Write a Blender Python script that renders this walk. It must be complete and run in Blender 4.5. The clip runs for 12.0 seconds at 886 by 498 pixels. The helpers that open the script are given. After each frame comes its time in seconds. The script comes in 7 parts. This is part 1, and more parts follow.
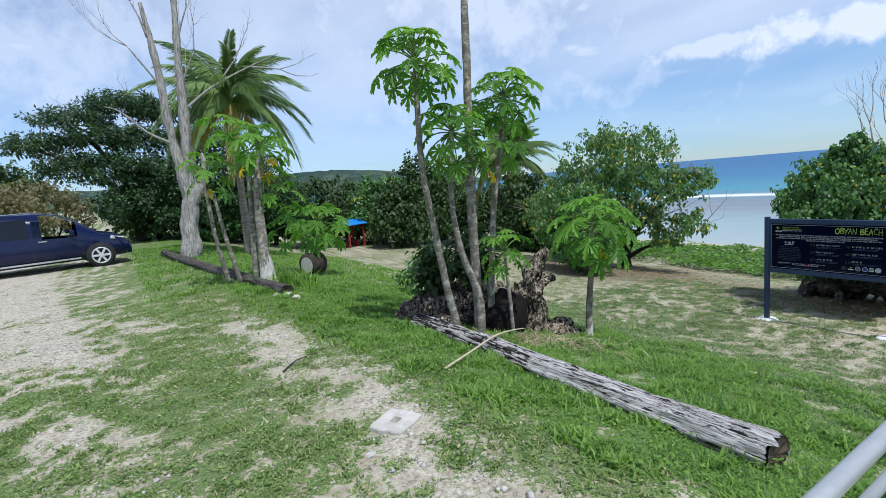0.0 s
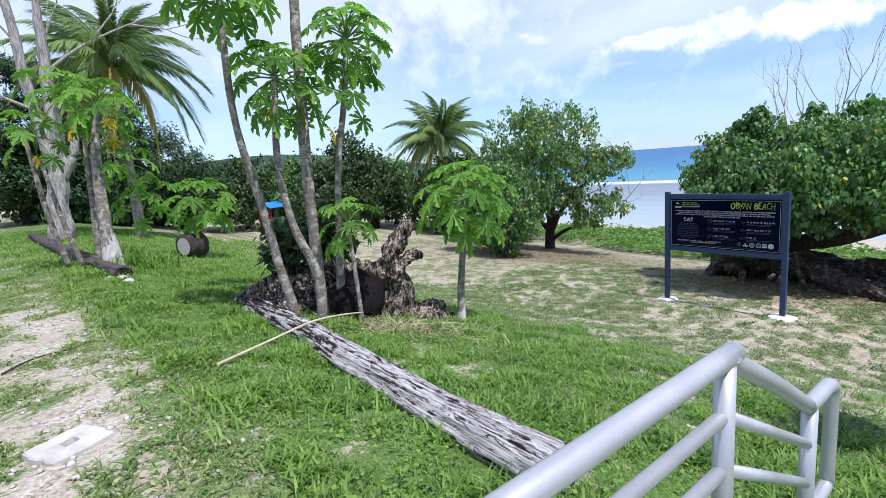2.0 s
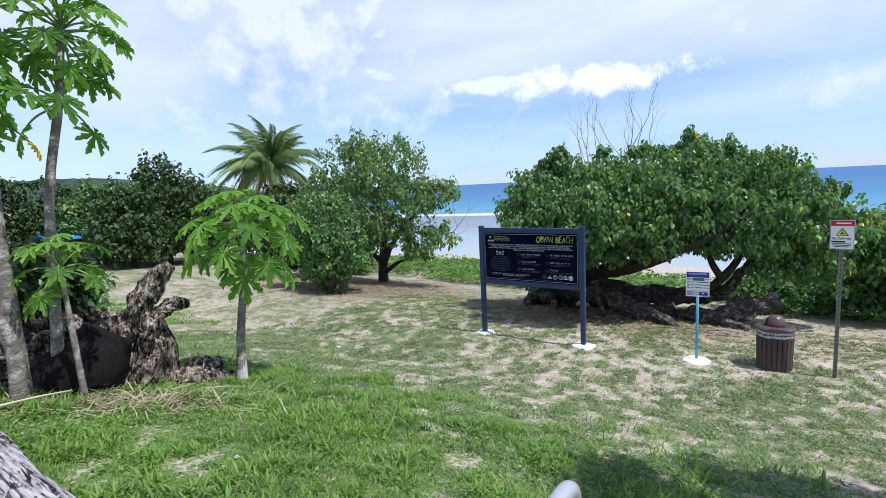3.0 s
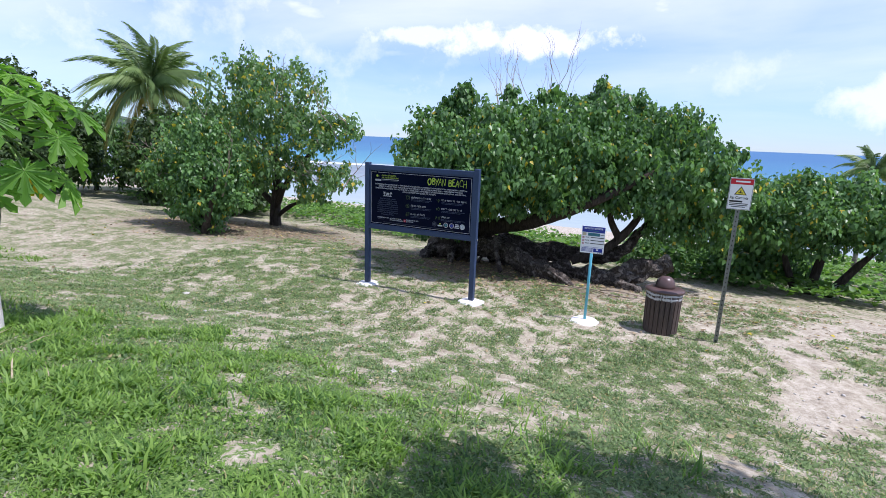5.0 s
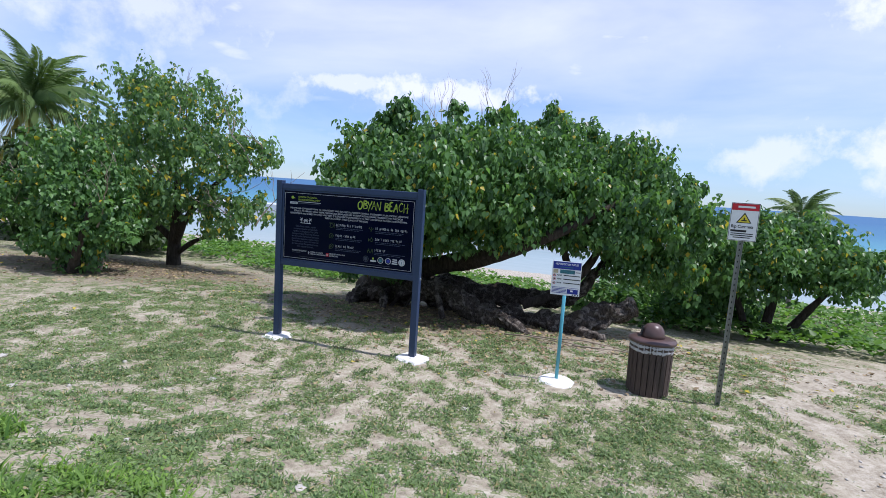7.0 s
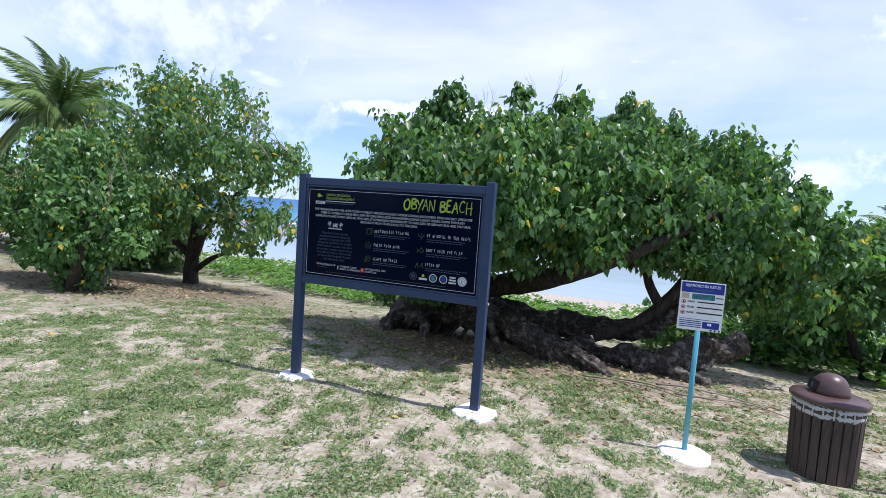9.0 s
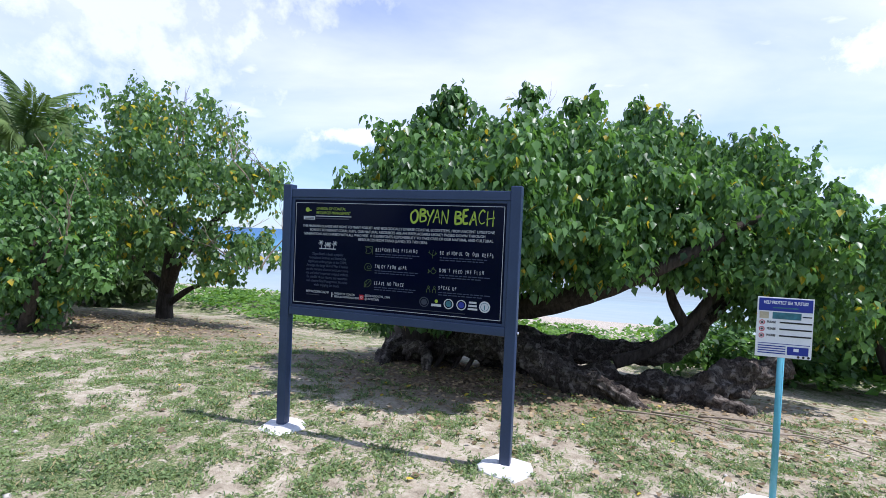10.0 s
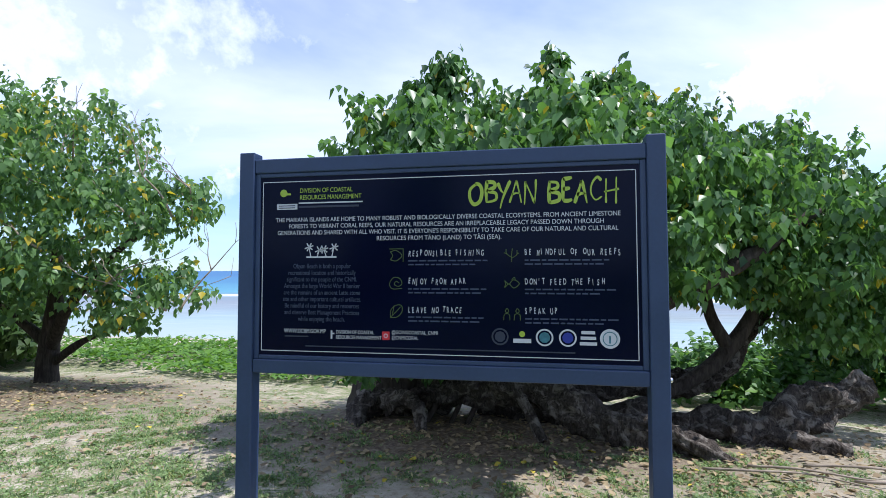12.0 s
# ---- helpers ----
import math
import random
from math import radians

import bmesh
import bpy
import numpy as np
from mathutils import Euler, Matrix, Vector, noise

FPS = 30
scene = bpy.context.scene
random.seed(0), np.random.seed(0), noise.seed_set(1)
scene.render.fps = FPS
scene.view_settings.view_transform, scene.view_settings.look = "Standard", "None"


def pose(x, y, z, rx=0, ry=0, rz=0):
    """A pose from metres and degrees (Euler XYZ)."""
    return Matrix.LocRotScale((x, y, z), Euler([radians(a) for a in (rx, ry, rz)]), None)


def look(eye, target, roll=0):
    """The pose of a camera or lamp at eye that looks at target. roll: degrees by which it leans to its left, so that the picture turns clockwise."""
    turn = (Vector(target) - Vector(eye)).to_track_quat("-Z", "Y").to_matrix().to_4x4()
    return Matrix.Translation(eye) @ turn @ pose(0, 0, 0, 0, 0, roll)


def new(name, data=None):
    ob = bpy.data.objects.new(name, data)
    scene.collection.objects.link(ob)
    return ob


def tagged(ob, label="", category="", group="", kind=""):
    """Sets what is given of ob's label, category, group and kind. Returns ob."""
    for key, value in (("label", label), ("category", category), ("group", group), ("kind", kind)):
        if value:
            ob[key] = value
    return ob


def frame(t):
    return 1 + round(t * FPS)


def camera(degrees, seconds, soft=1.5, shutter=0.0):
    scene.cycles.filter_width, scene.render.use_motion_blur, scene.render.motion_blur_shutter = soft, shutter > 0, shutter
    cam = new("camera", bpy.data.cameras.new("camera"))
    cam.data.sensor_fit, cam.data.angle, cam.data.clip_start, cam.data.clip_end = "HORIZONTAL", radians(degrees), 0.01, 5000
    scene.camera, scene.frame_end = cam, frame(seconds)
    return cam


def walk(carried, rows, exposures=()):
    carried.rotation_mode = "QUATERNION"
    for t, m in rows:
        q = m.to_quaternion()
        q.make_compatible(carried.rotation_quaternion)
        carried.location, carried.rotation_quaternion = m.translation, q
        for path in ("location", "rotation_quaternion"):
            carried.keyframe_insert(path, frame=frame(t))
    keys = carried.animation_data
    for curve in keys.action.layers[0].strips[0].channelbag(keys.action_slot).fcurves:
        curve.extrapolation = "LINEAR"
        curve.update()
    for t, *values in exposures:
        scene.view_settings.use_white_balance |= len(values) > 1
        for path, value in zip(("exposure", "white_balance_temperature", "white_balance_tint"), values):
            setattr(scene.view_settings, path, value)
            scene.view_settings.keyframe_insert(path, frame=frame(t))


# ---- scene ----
cam = camera(83.5, 12.0, soft=0.6)
METRES, EYE, TILT, LEAN, TURN = 10.3, 1.77, -0.65, 0.46, -32.7
ROWS = [
    (0.0, 0.0, 0.0, 0.0, -0.54, -7.16, 4.29),
    (0.5, 0.0362, 0.0272, -0.0036, 4.62, -8.61, 1.4),
    (1.0, 0.0637, 0.0515, -0.0169, 7.97, -10.04, 1.33),
    (1.5, 0.0952, 0.0657, -0.0246, 2.54, -9.46, 0.32),
    (2.0, 0.1346, 0.0857, -0.0392, -5.85, -9.05, 3.78),
    (2.5, 0.1827, 0.1133, -0.0417, -17.85, -7.32, 3.12),
    (3.0, 0.219, 0.1421, -0.0419, -23.02, -6.52, 2.58),
    (5.0, 0.3208, 0.2097, -0.0782, -31.63, -11.73, -2.23),
    (5.5, 0.3421, 0.2354, -0.0878, -37.6, -9.48, -4.7),
    (6.0, 0.3551, 0.2765, -0.1016, -42.14, -4.42, -5.75),
    (6.5, 0.3813, 0.3163, -0.1047, -40.93, -5.17, -0.32),
    (7.0, 0.4003, 0.3508, -0.1156, -39.8, -6.19, -3.73),
    (7.5, 0.4206, 0.3839, -0.1243, -36.38, -4.38, -4.25),
    (9.5, 0.481, 0.538, -0.1485, -37.39, -2.96, -3.8),
    (10.0, 0.4946, 0.5765, -0.1543, -38.68, -0.79, -2.34),
    (10.5, 0.5057, 0.6224, -0.1671, -38.82, -0.18, -1.48),
    (11.0, 0.5182, 0.6681, -0.17, -40.43, 0.14, -0.06),
    (11.5, 0.5262, 0.712, -0.172, -45.34, 1.34, -0.4),
    (12.0, 0.54, 0.7512, -0.1742, -47.15, 3.23, 0.28),
]
walk(cam, [(t, pose(0, 0, EYE, TILT, LEAN, TURN) @ pose(METRES * x, METRES * y, METRES * z, 90 + pitch, roll, yaw)) for t, x, y, z, yaw, pitch, roll in ROWS],
     exposures=[(0.0, -0.34, 6000, 10), (1.0, -0.1, 6000, 10), (2.0, 0.04, 5980, 20), (3.0, -0.04, 5980, 21), (5.0, 0.06, 5980, 24), (6.5, -0.2, 5980, 20), (7.5, -0.1, 5980, 21), (9.5, 0.1, 5980, 22), (11.0, 0.2, 5980, 22), (12.0, 0.24, 5980, 17)])

# ---- light ----
world = bpy.data.worlds.new("sky")
scene.world = world
world.use_nodes = True
wn = world.node_tree.nodes
wl = world.node_tree.links
wn.clear()
SUN_TO = Vector((0.02, -0.43, 0.9)).normalized()


def build_sky():
    out = wn.new("ShaderNodeOutputWorld")
    bg = wn.new("ShaderNodeBackground")
    bg.inputs[1].default_value = 0.124
    sky = wn.new("ShaderNodeTexSky")
    sky.sky_type = "NISHITA"
    sky.sun_disc = False
    sky.sun_elevation = math.asin(SUN_TO.z)
    sky.sun_rotation = math.pi
    sky.altitude, sky.air_density, sky.dust_density, sky.ozone_density = 0, 1.0, 0.0, 1.5
    co = wn.new("ShaderNodeTexCoord")
    # clouds lie on a flat layer: direction divided by its height
    sep = wn.new("ShaderNodeSeparateXYZ")
    wl.new(co.outputs["Generated"], sep.inputs[0])
    up = wn.new("ShaderNodeMath"); up.operation = "MAXIMUM"; up.inputs[1].default_value = 0.0
    wl.new(sep.outputs[2], up.inputs[0])
    add = wn.new("ShaderNodeMath"); add.operation = "ADD"; add.inputs[1].default_value = 0.16
    wl.new(up.outputs[0], add.inputs[0])
    div = wn.new("ShaderNodeVectorMath"); div.operation = "DIVIDE"
    comb = wn.new("ShaderNodeCombineXYZ")
    for i in range(3):
        wl.new(add.outputs[0], comb.inputs[i])
    wl.new(co.outputs["Generated"], div.inputs[0]); wl.new(comb.outputs[0], div.inputs[1])
    n1 = wn.new("ShaderNodeTexNoise"); n1.inputs["Scale"].default_value = 1.05; n1.inputs["Detail"].default_value = 7; n1.inputs["Roughness"].default_value = 0.52; n1.inputs["Distortion"].default_value = 0.35
    mp = wn.new("ShaderNodeMapping"); mp.inputs["Location"].default_value = CLOUD_SHIFT; mp.inputs["Scale"].default_value = (0.75, 0.5, 0.6)
    wl.new(div.outputs[0], mp.inputs[0]); wl.new(mp.outputs[0], n1.inputs["Vector"])
    r1 = wn.new("ShaderNodeValToRGB")
    r1.color_ramp.elements[0].position, r1.color_ramp.elements[1].position = 0.26, 0.68
    wl.new(n1.outputs[0], r1.inputs[0])
    # small heaped clouds near the horizon
    n2 = wn.new("ShaderNodeTexNoise"); n2.inputs["Scale"].default_value = 5.5; n2.inputs["Detail"].default_value = 5
    mp2 = wn.new("ShaderNodeMapping"); mp2.inputs["Location"].default_value = (3.1, 0.6, 0.2); mp2.inputs["Scale"].default_value = (1, 1, 3.0)
    wl.new(co.outputs["Generated"], mp2.inputs[0]); wl.new(mp2.outputs[0], n2.inputs["Vector"])
    r2 = wn.new("ShaderNodeValToRGB")
    r2.color_ramp.elements[0].position, r2.color_ramp.elements[1].position = 0.56, 0.74
    wl.new(n2.outputs[0], r2.inputs[0])
    # heaped clouds over the sea, each at its own place, and a thin veil inland
    n3 = wn.new("ShaderNodeTexNoise"); n3.inputs["Scale"].default_value = 13.0; n3.inputs["Detail"].default_value = 8; n3.inputs["Roughness"].default_value = 0.62
    wl.new(co.outputs["Generated"], n3.inputs["Vector"])
    sm = wn.new("ShaderNodeMath"); sm.operation = "MULTIPLY_ADD"; sm.inputs[1].default_value = 2.6; sm.inputs[2].default_value = -1.3
    wl.new(n3.outputs[0], sm.inputs[0])
    heaps = None
    for at, size, near, far, much in HEAPS:
        off = wn.new("ShaderNodeVectorMath"); off.operation = "SUBTRACT"; off.inputs[1].default_value = at
        wl.new(co.outputs["Generated"], off.inputs[0])
        sc = wn.new("ShaderNodeVectorMath"); sc.operation = "MULTIPLY"; sc.inputs[1].default_value = size
        wl.new(off.outputs[0], sc.inputs[0])
        ln = wn.new("ShaderNodeVectorMath"); ln.operation = "LENGTH"
        wl.new(sc.outputs[0], ln.inputs[0])
        su = wn.new("ShaderNodeMath"); su.operation = "ADD"
        wl.new(ln.outputs["Value"], su.inputs[0]); wl.new(sm.outputs[0], su.inputs[1])
        rp = wn.new("ShaderNodeValToRGB")
        rp.color_ramp.elements[0].position, rp.color_ramp.elements[1].position = near, far
        rp.color_ramp.elements[0].color, rp.color_ramp.elements[1].color = (much, much, much, 1), (0, 0, 0, 1)
        wl.new(su.outputs[0], rp.inputs[0])
        if heaps is None:
            heaps = rp.outputs[0]
        else:
            top = wn.new("ShaderNodeMath"); top.operation = "MAXIMUM"
            wl.new(heaps, top.inputs[0]); wl.new(rp.outputs[0], top.inputs[1])
            heaps = top.outputs[0]
    mx = wn.new("ShaderNodeMath"); mx.operation = "MAXIMUM"
    wl.new(r1.outputs[0], mx.inputs[0]); wl.new(r2.outputs[0], mx.inputs[1])
    # clouds thin out towards the horizon
    fade = wn.new("ShaderNodeValToRGB")
    fade.color_ramp.elements[0].position, fade.color_ramp.elements[1].position = 0.0, 0.30
    fade.color_ramp.elements[0].color, fade.color_ramp.elements[1].color = (0.12, 0.12, 0.12, 1), (0.95, 0.95, 0.95, 1)
    for place, much in ((0.56, 0.9), (0.82, 0.15)):
        e = fade.color_ramp.elements.new(place)
        e.color = (much, much, much, 1)
    wl.new(sep.outputs[2], fade.inputs[0])
    amt = wn.new("ShaderNodeMath"); amt.operation = "MULTIPLY"
    wl.new(mx.outputs[0], amt.inputs[0]); wl.new(fade.outputs[0], amt.inputs[1])
    both = wn.new("ShaderNodeMath"); both.operation = "MAXIMUM"
    wl.new(amt.outputs[0], both.inputs[0]); wl.new(heaps, both.inputs[1])
    mix = wn.new("ShaderNodeMixRGB"); mix.inputs[2].default_value = CLOUD_COLOR
    gain = wn.new("ShaderNodeMixRGB"); gain.blend_type = "MULTIPLY"; gain.inputs[0].default_value = 1.0
    low = wn.new("ShaderNodeValToRGB")
    low.color_ramp.elements[0].position, low.color_ramp.elements[1].position = 0.0, 0.22
    low.color_ramp.elements[0].color, low.color_ramp.elements[1].color = SKY_LOW, SKY_GAIN
    wl.new(sep.outputs[2], low.inputs[0]); wl.new(low.outputs[0], gain.inputs[2])
    wl.new(sky.outputs[0], gain.inputs[1])
    wl.new(gain.outputs[0], mix.inputs[1]); wl.new(both.outputs[0], mix.inputs[0])
    wl.new(mix.outputs[0], bg.inputs[0]); wl.new(bg.outputs[0], out.inputs[0])


# direction, tightness along x, y, z, inner and outer edge, cover
HEAPS = (
    ((0.937, 0.30, 0.182), (3.0, 4.6, 27.0), 0.45, 0.95, 0.95),
    ((0.90, -0.41, 0.105), (5.0, 7.0, 17.0), 0.35, 1.0, 0.9),
    ((0.955, -0.26, 0.085), (5.0, 9.0, 22.0), 0.3, 1.0, 0.75),
    ((0.985, -0.07, 0.13), (5.0, 8.0, 18.0), 0.0, 1.0, 0.6),
    ((0.86, -0.38, 0.30), (4.0, 6.0, 9.0), 0.2, 0.95, 0.95),
    ((0.86, 0.474, 0.185), (6.0, 9.0, 40.0), 0.4, 0.95, 0.8),
    ((0.60, 0.74, 0.33), (1.5, 1.7, 3.4), 0.0, 1.0, 0.75),
    ((-0.05, 0.95, 0.26), (1.2, 2.0, 3.6), 0.0, 1.0, 0.6),
)
CLOUD_SHIFT = (0.4, 0.9, 0.0)
CLOUD_COLOR = (8.7, 9.3, 10.5, 1)
SKY_LOW = (0.58, 0.8, 1.16, 1)
SKY_GAIN = (1.12, 1.24, 1.36, 1)
build_sky()
sun_data = bpy.data.lights.new("sun", "SUN")
sun_data.energy, sun_data.angle, sun_data.color = 5.0, radians(0.53), (1.0, 0.965, 0.91)
sun = new("sun", sun_data)
sun.matrix_world = look(SUN_TO * 60, (0, 0, 0))

# ---- materials ----


class Mat:
    """A node material with a Principled shader and a few short ways to wire it."""

    def __init__(self, name, rough=0.6, metal=0.0, spec=0.4):
        self.m = bpy.data.materials.new(name)
        self.m.use_nodes = True
        self.t = self.m.node_tree
        self.b = self.t.nodes["Principled BSDF"]
        self.b.inputs["Roughness"].default_value = rough
        self.b.inputs["Metallic"].default_value = metal
        self.b.inputs["Specular IOR Level"].default_value = spec

    def node(self, kind, **sets):
        n = self.t.nodes.new(kind)
        for k, v in sets.items():
            n.inputs[k].default_value = v
        return n

    def link(self, a, b):
        self.t.links.new(a, b)

    def coord(self, scale=(1, 1, 1), which="Object"):
        co = self.node("ShaderNodeTexCoord")
        mp = self.node("ShaderNodeMapping", Scale=scale)
        self.link(co.outputs[which], mp.inputs[0])
        return mp.outputs[0]

    def world_coord(self, scale=(1, 1, 1)):
        g = self.node("ShaderNodeNewGeometry")
        mp = self.node("ShaderNodeMapping", Scale=scale)
        self.link(g.outputs["Position"], mp.inputs[0])
        return mp.outputs[0]

    def noise(self, vec, scale, detail=4, rough=0.55, distort=0.0):
        n = self.node("ShaderNodeTexNoise", Scale=scale, Detail=detail, Roughness=rough, Distortion=distort)
        self.link(vec, n.inputs["Vector"])
        return n.outputs[0]

    def ramp(self, fac, stops):
        r = self.node("ShaderNodeValToRGB")
        e = r.color_ramp.elements
        while len(e) < len(stops):
            e.new(0.5)
        for el, (p, c) in zip(e, stops):
            el.position = p
            el.color = (*c, 1) if len(c) == 3 else c
        self.link(fac, r.inputs[0])
        return r.outputs[0]

    def mix(self, fac, a, b, blend="MIX"):
        n = self.node("ShaderNodeMixRGB")
        n.blend_type = blend
        for s, v in ((n.inputs[0], fac), (n.inputs[1], a), (n.inputs[2], b)):
            if isinstance(v, (int, float)):
                s.default_value = v
            elif isinstance(v, tuple):
                s.default_value = (*v, 1)
            else:
                self.link(v, s)
        return n.outputs[0]

    def math(self, op, a, b=0.0):
        n = self.node("ShaderNodeMath")
        n.operation = op
        for s, v in ((n.inputs[0], a), (n.inputs[1], b)):
            if isinstance(v, (int, float)):
                s.default_value = v
            else:
                self.link(v, s)
        return n.outputs[0]

    def color(self, c):
        if isinstance(c, tuple):
            self.b.inputs["Base Color"].default_value = (*c, 1)
        else:
            self.link(c, self.b.inputs["Base Color"])
        return self

    def bump(self, h, strength=0.4, dist=0.02):
        n = self.node("ShaderNodeBump", Strength=strength, Distance=dist)
        self.link(h, n.inputs["Height"])
        self.link(n.outputs[0], self.b.inputs["Normal"])
        return self

    def rand(self):
        return self.node("ShaderNodeObjectInfo").outputs["Random"]

    def island(self):
        return self.node("ShaderNodeNewGeometry").outputs["Random Per Island"]


def painted(name, c, rough=0.5, metal=0.0, grime=0.25, scale=6.0, bump=0.05, spec=0.4):
    """Paint, plastic or metal with faint grime at two scales."""
    s = Mat(name, rough, metal, spec)
    v = s.coord()
    big = s.noise(v, scale, 5)
    fine = s.noise(v, scale * 14, 3)
    dark = tuple(x * (1 - grime) for x in c)
    col = s.mix(s.ramp(big, [(0.35, (0, 0, 0)), (0.7, (1, 1, 1))]), dark, c)
    col = s.mix(s.ramp(fine, [(0.4, (0, 0, 0)), (0.75, (0.35, 0.35, 0.35))]), col, tuple(min(1, x * 1.15) for x in c))
    s.color(col)
    s.link(s.ramp(big, [(0.3, (rough * 0.8,) * 3), (0.7, (min(1, rough * 1.25),) * 3)]), s.b.inputs["Roughness"])
    if bump:
        s.bump(fine, bump, 0.004)
    return s.m


def leafy(name, dark, light, yellow=0.0, rough=0.48, trans=0.35, per_object=False, yellow_color=(0.5, 0.4, 0.05)):
    """Leaves: hue varies from leaf to leaf, light shines through."""
    s = Mat(name, rough, 0, 0.32)
    r = s.rand() if per_object else s.island()
    v = s.world_coord()
    col = s.ramp(r, [(0.0, dark), (0.55, tuple((a + b) / 2 for a, b in zip(dark, light))), (1.0, light)])
    patch = s.noise(v, 1.4, 2)
    col = s.mix(s.ramp(patch, [(0.35, (0, 0, 0)), (0.7, (0.45, 0.45, 0.45))]), col, light)
    if yellow:
        odd = s.math("FRACT", s.math("MULTIPLY", r, 37.7))
        col = s.mix(s.math("LESS_THAN", odd, yellow), col, yellow_color)
    s.color(col)
    tr = s.node("ShaderNodeBsdfTranslucent")
    bright = s.mix(1.0, col, (1.5, 1.6, 0.8), "MULTIPLY")
    s.link(bright, tr.inputs[0])
    mixer = s.node("ShaderNodeMixShader", Fac=trans)
    s.link(s.b.outputs[0], mixer.inputs[1])
    s.link(tr.outputs[0], mixer.inputs[2])
    s.link(mixer.outputs[0], s.t.nodes["Material Output"].inputs[0])
    return s.m


def bark(name, dark, light, stretch=(7, 7, 1.5), blotch=None, bump=0.7, rough=0.9):
    s = Mat(name, rough, 0, 0.2)
    v = s.coord(stretch)
    v2 = s.coord((1, 1, 1))
    g = s.noise(v, 3.0, 6, 0.65, 0.4)
    col = s.ramp(g, [(0.3, dark), (0.52, tuple((a + b) / 2 for a, b in zip(dark, light))), (0.72, light)])
    spot = s.noise(v2, 8.0, 6, 0.7, 0.6)
    if blotch:
        col = s.mix(s.ramp(spot, [(0.5, (0, 0, 0)), (0.6, (0.85, 0.85, 0.85))]), col, blotch)
    s.color(col)
    s.bump(s.math("ADD", g, s.math("MULTIPLY", spot, 0.4)), bump, 0.03)
    return s.m


def ground_material():
    """Coral gravel, dry soil and short turf; the cover attribute says how much grass grows and where tree shade is
    painted.
    """
    s = Mat("ground_turf_and_soil", 0.95, 0, 0.15)
    a = s.node("ShaderNodeAttribute")
    a.attribute_name = "cover"
    sep = s.node("ShaderNodeSeparateColor")
    s.link(a.outputs["Color"], sep.inputs[0])
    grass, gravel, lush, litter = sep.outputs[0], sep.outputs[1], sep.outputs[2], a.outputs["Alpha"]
    v = s.world_coord()
    n_big, n_mid, n_fine, n_grit = s.noise(v, 0.55, 4), s.noise(v, 6.5, 6, 0.72), s.noise(v, 19, 6, 0.75), s.noise(v, 80, 3, 0.7)
    soil = s.ramp(n_mid, [(0.34, (0.15, 0.118, 0.075)), (0.49, (0.38, 0.33, 0.24)), (0.66, (0.62, 0.57, 0.455))])
    soil = s.mix(s.ramp(n_grit, [(0.35, (0, 0, 0)), (0.7, (0.6, 0.6, 0.6))]), soil, (0.5, 0.455, 0.345))
    chips = s.noise(v, 27, 3, 0.6, 0.6)
    coral = s.ramp(s.math("ADD", s.math("MULTIPLY", n_fine, 0.5), s.math("MULTIPLY", chips, 0.5)), [(0.40, (0.2, 0.17, 0.12)), (0.47, (0.39, 0.35, 0.27)), (0.56, (0.62, 0.575, 0.48))])
    coral = s.mix(s.ramp(n_grit, [(0.36, (0.75, 0.75, 0.75)), (0.5, (0, 0, 0))]), coral, (0.3, 0.26, 0.19))
    # soil under the trees goes leaf-brown and has their shade painted in
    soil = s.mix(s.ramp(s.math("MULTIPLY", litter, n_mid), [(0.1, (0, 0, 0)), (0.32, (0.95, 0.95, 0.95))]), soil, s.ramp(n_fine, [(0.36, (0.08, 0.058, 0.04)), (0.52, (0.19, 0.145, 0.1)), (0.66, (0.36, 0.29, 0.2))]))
    bare = s.mix(gravel, soil, coral)
    n_turf = s.math("ADD", s.math("MULTIPLY", n_fine, 0.5), s.math("MULTIPLY", n_grit, 0.5))
    turf_dry = s.ramp(n_turf, [(0.38, (0.025, 0.045, 0.014)), (0.49, (0.11, 0.15, 0.055)), (0.6, (0.32, 0.33, 0.17))])
    turf_wet = s.ramp(n_turf, [(0.38, (0.016, 0.045, 0.008)), (0.49, (0.075, 0.15, 0.03)), (0.6, (0.2, 0.3, 0.08))])
    turf = s.mix(lush, turf_dry, turf_wet)
    turf = s.mix(s.ramp(n_big, [(0.4, (0, 0, 0)), (0.7, (0.3, 0.3, 0.3))]), turf, (0.13, 0.17, 0.06))
    # grass breaks up into tufts at its edges
    edge = s.math("ADD", grass, s.math("MULTIPLY", s.math("SUBTRACT", n_fine, 0.5), 3.4))
    edge = s.math("ADD", edge, s.math("MULTIPLY", s.math("SUBTRACT", n_mid, 0.5), 2.0))
    edge = s.math("ADD", edge, s.math("MULTIPLY", s.math("SUBTRACT", lush, 0.7), 0.16))
    k = s.ramp(edge, [(0.44, (0, 0, 0)), (0.55, (1, 1, 1))])
    s.color(s.mix(k, bare, turf))
    h = s.math("ADD", s.math("MULTIPLY", n_fine, 0.7), s.math("MULTIPLY", n_grit, 0.3))
    s.bump(h, 0.75, 0.03)
    return s.m


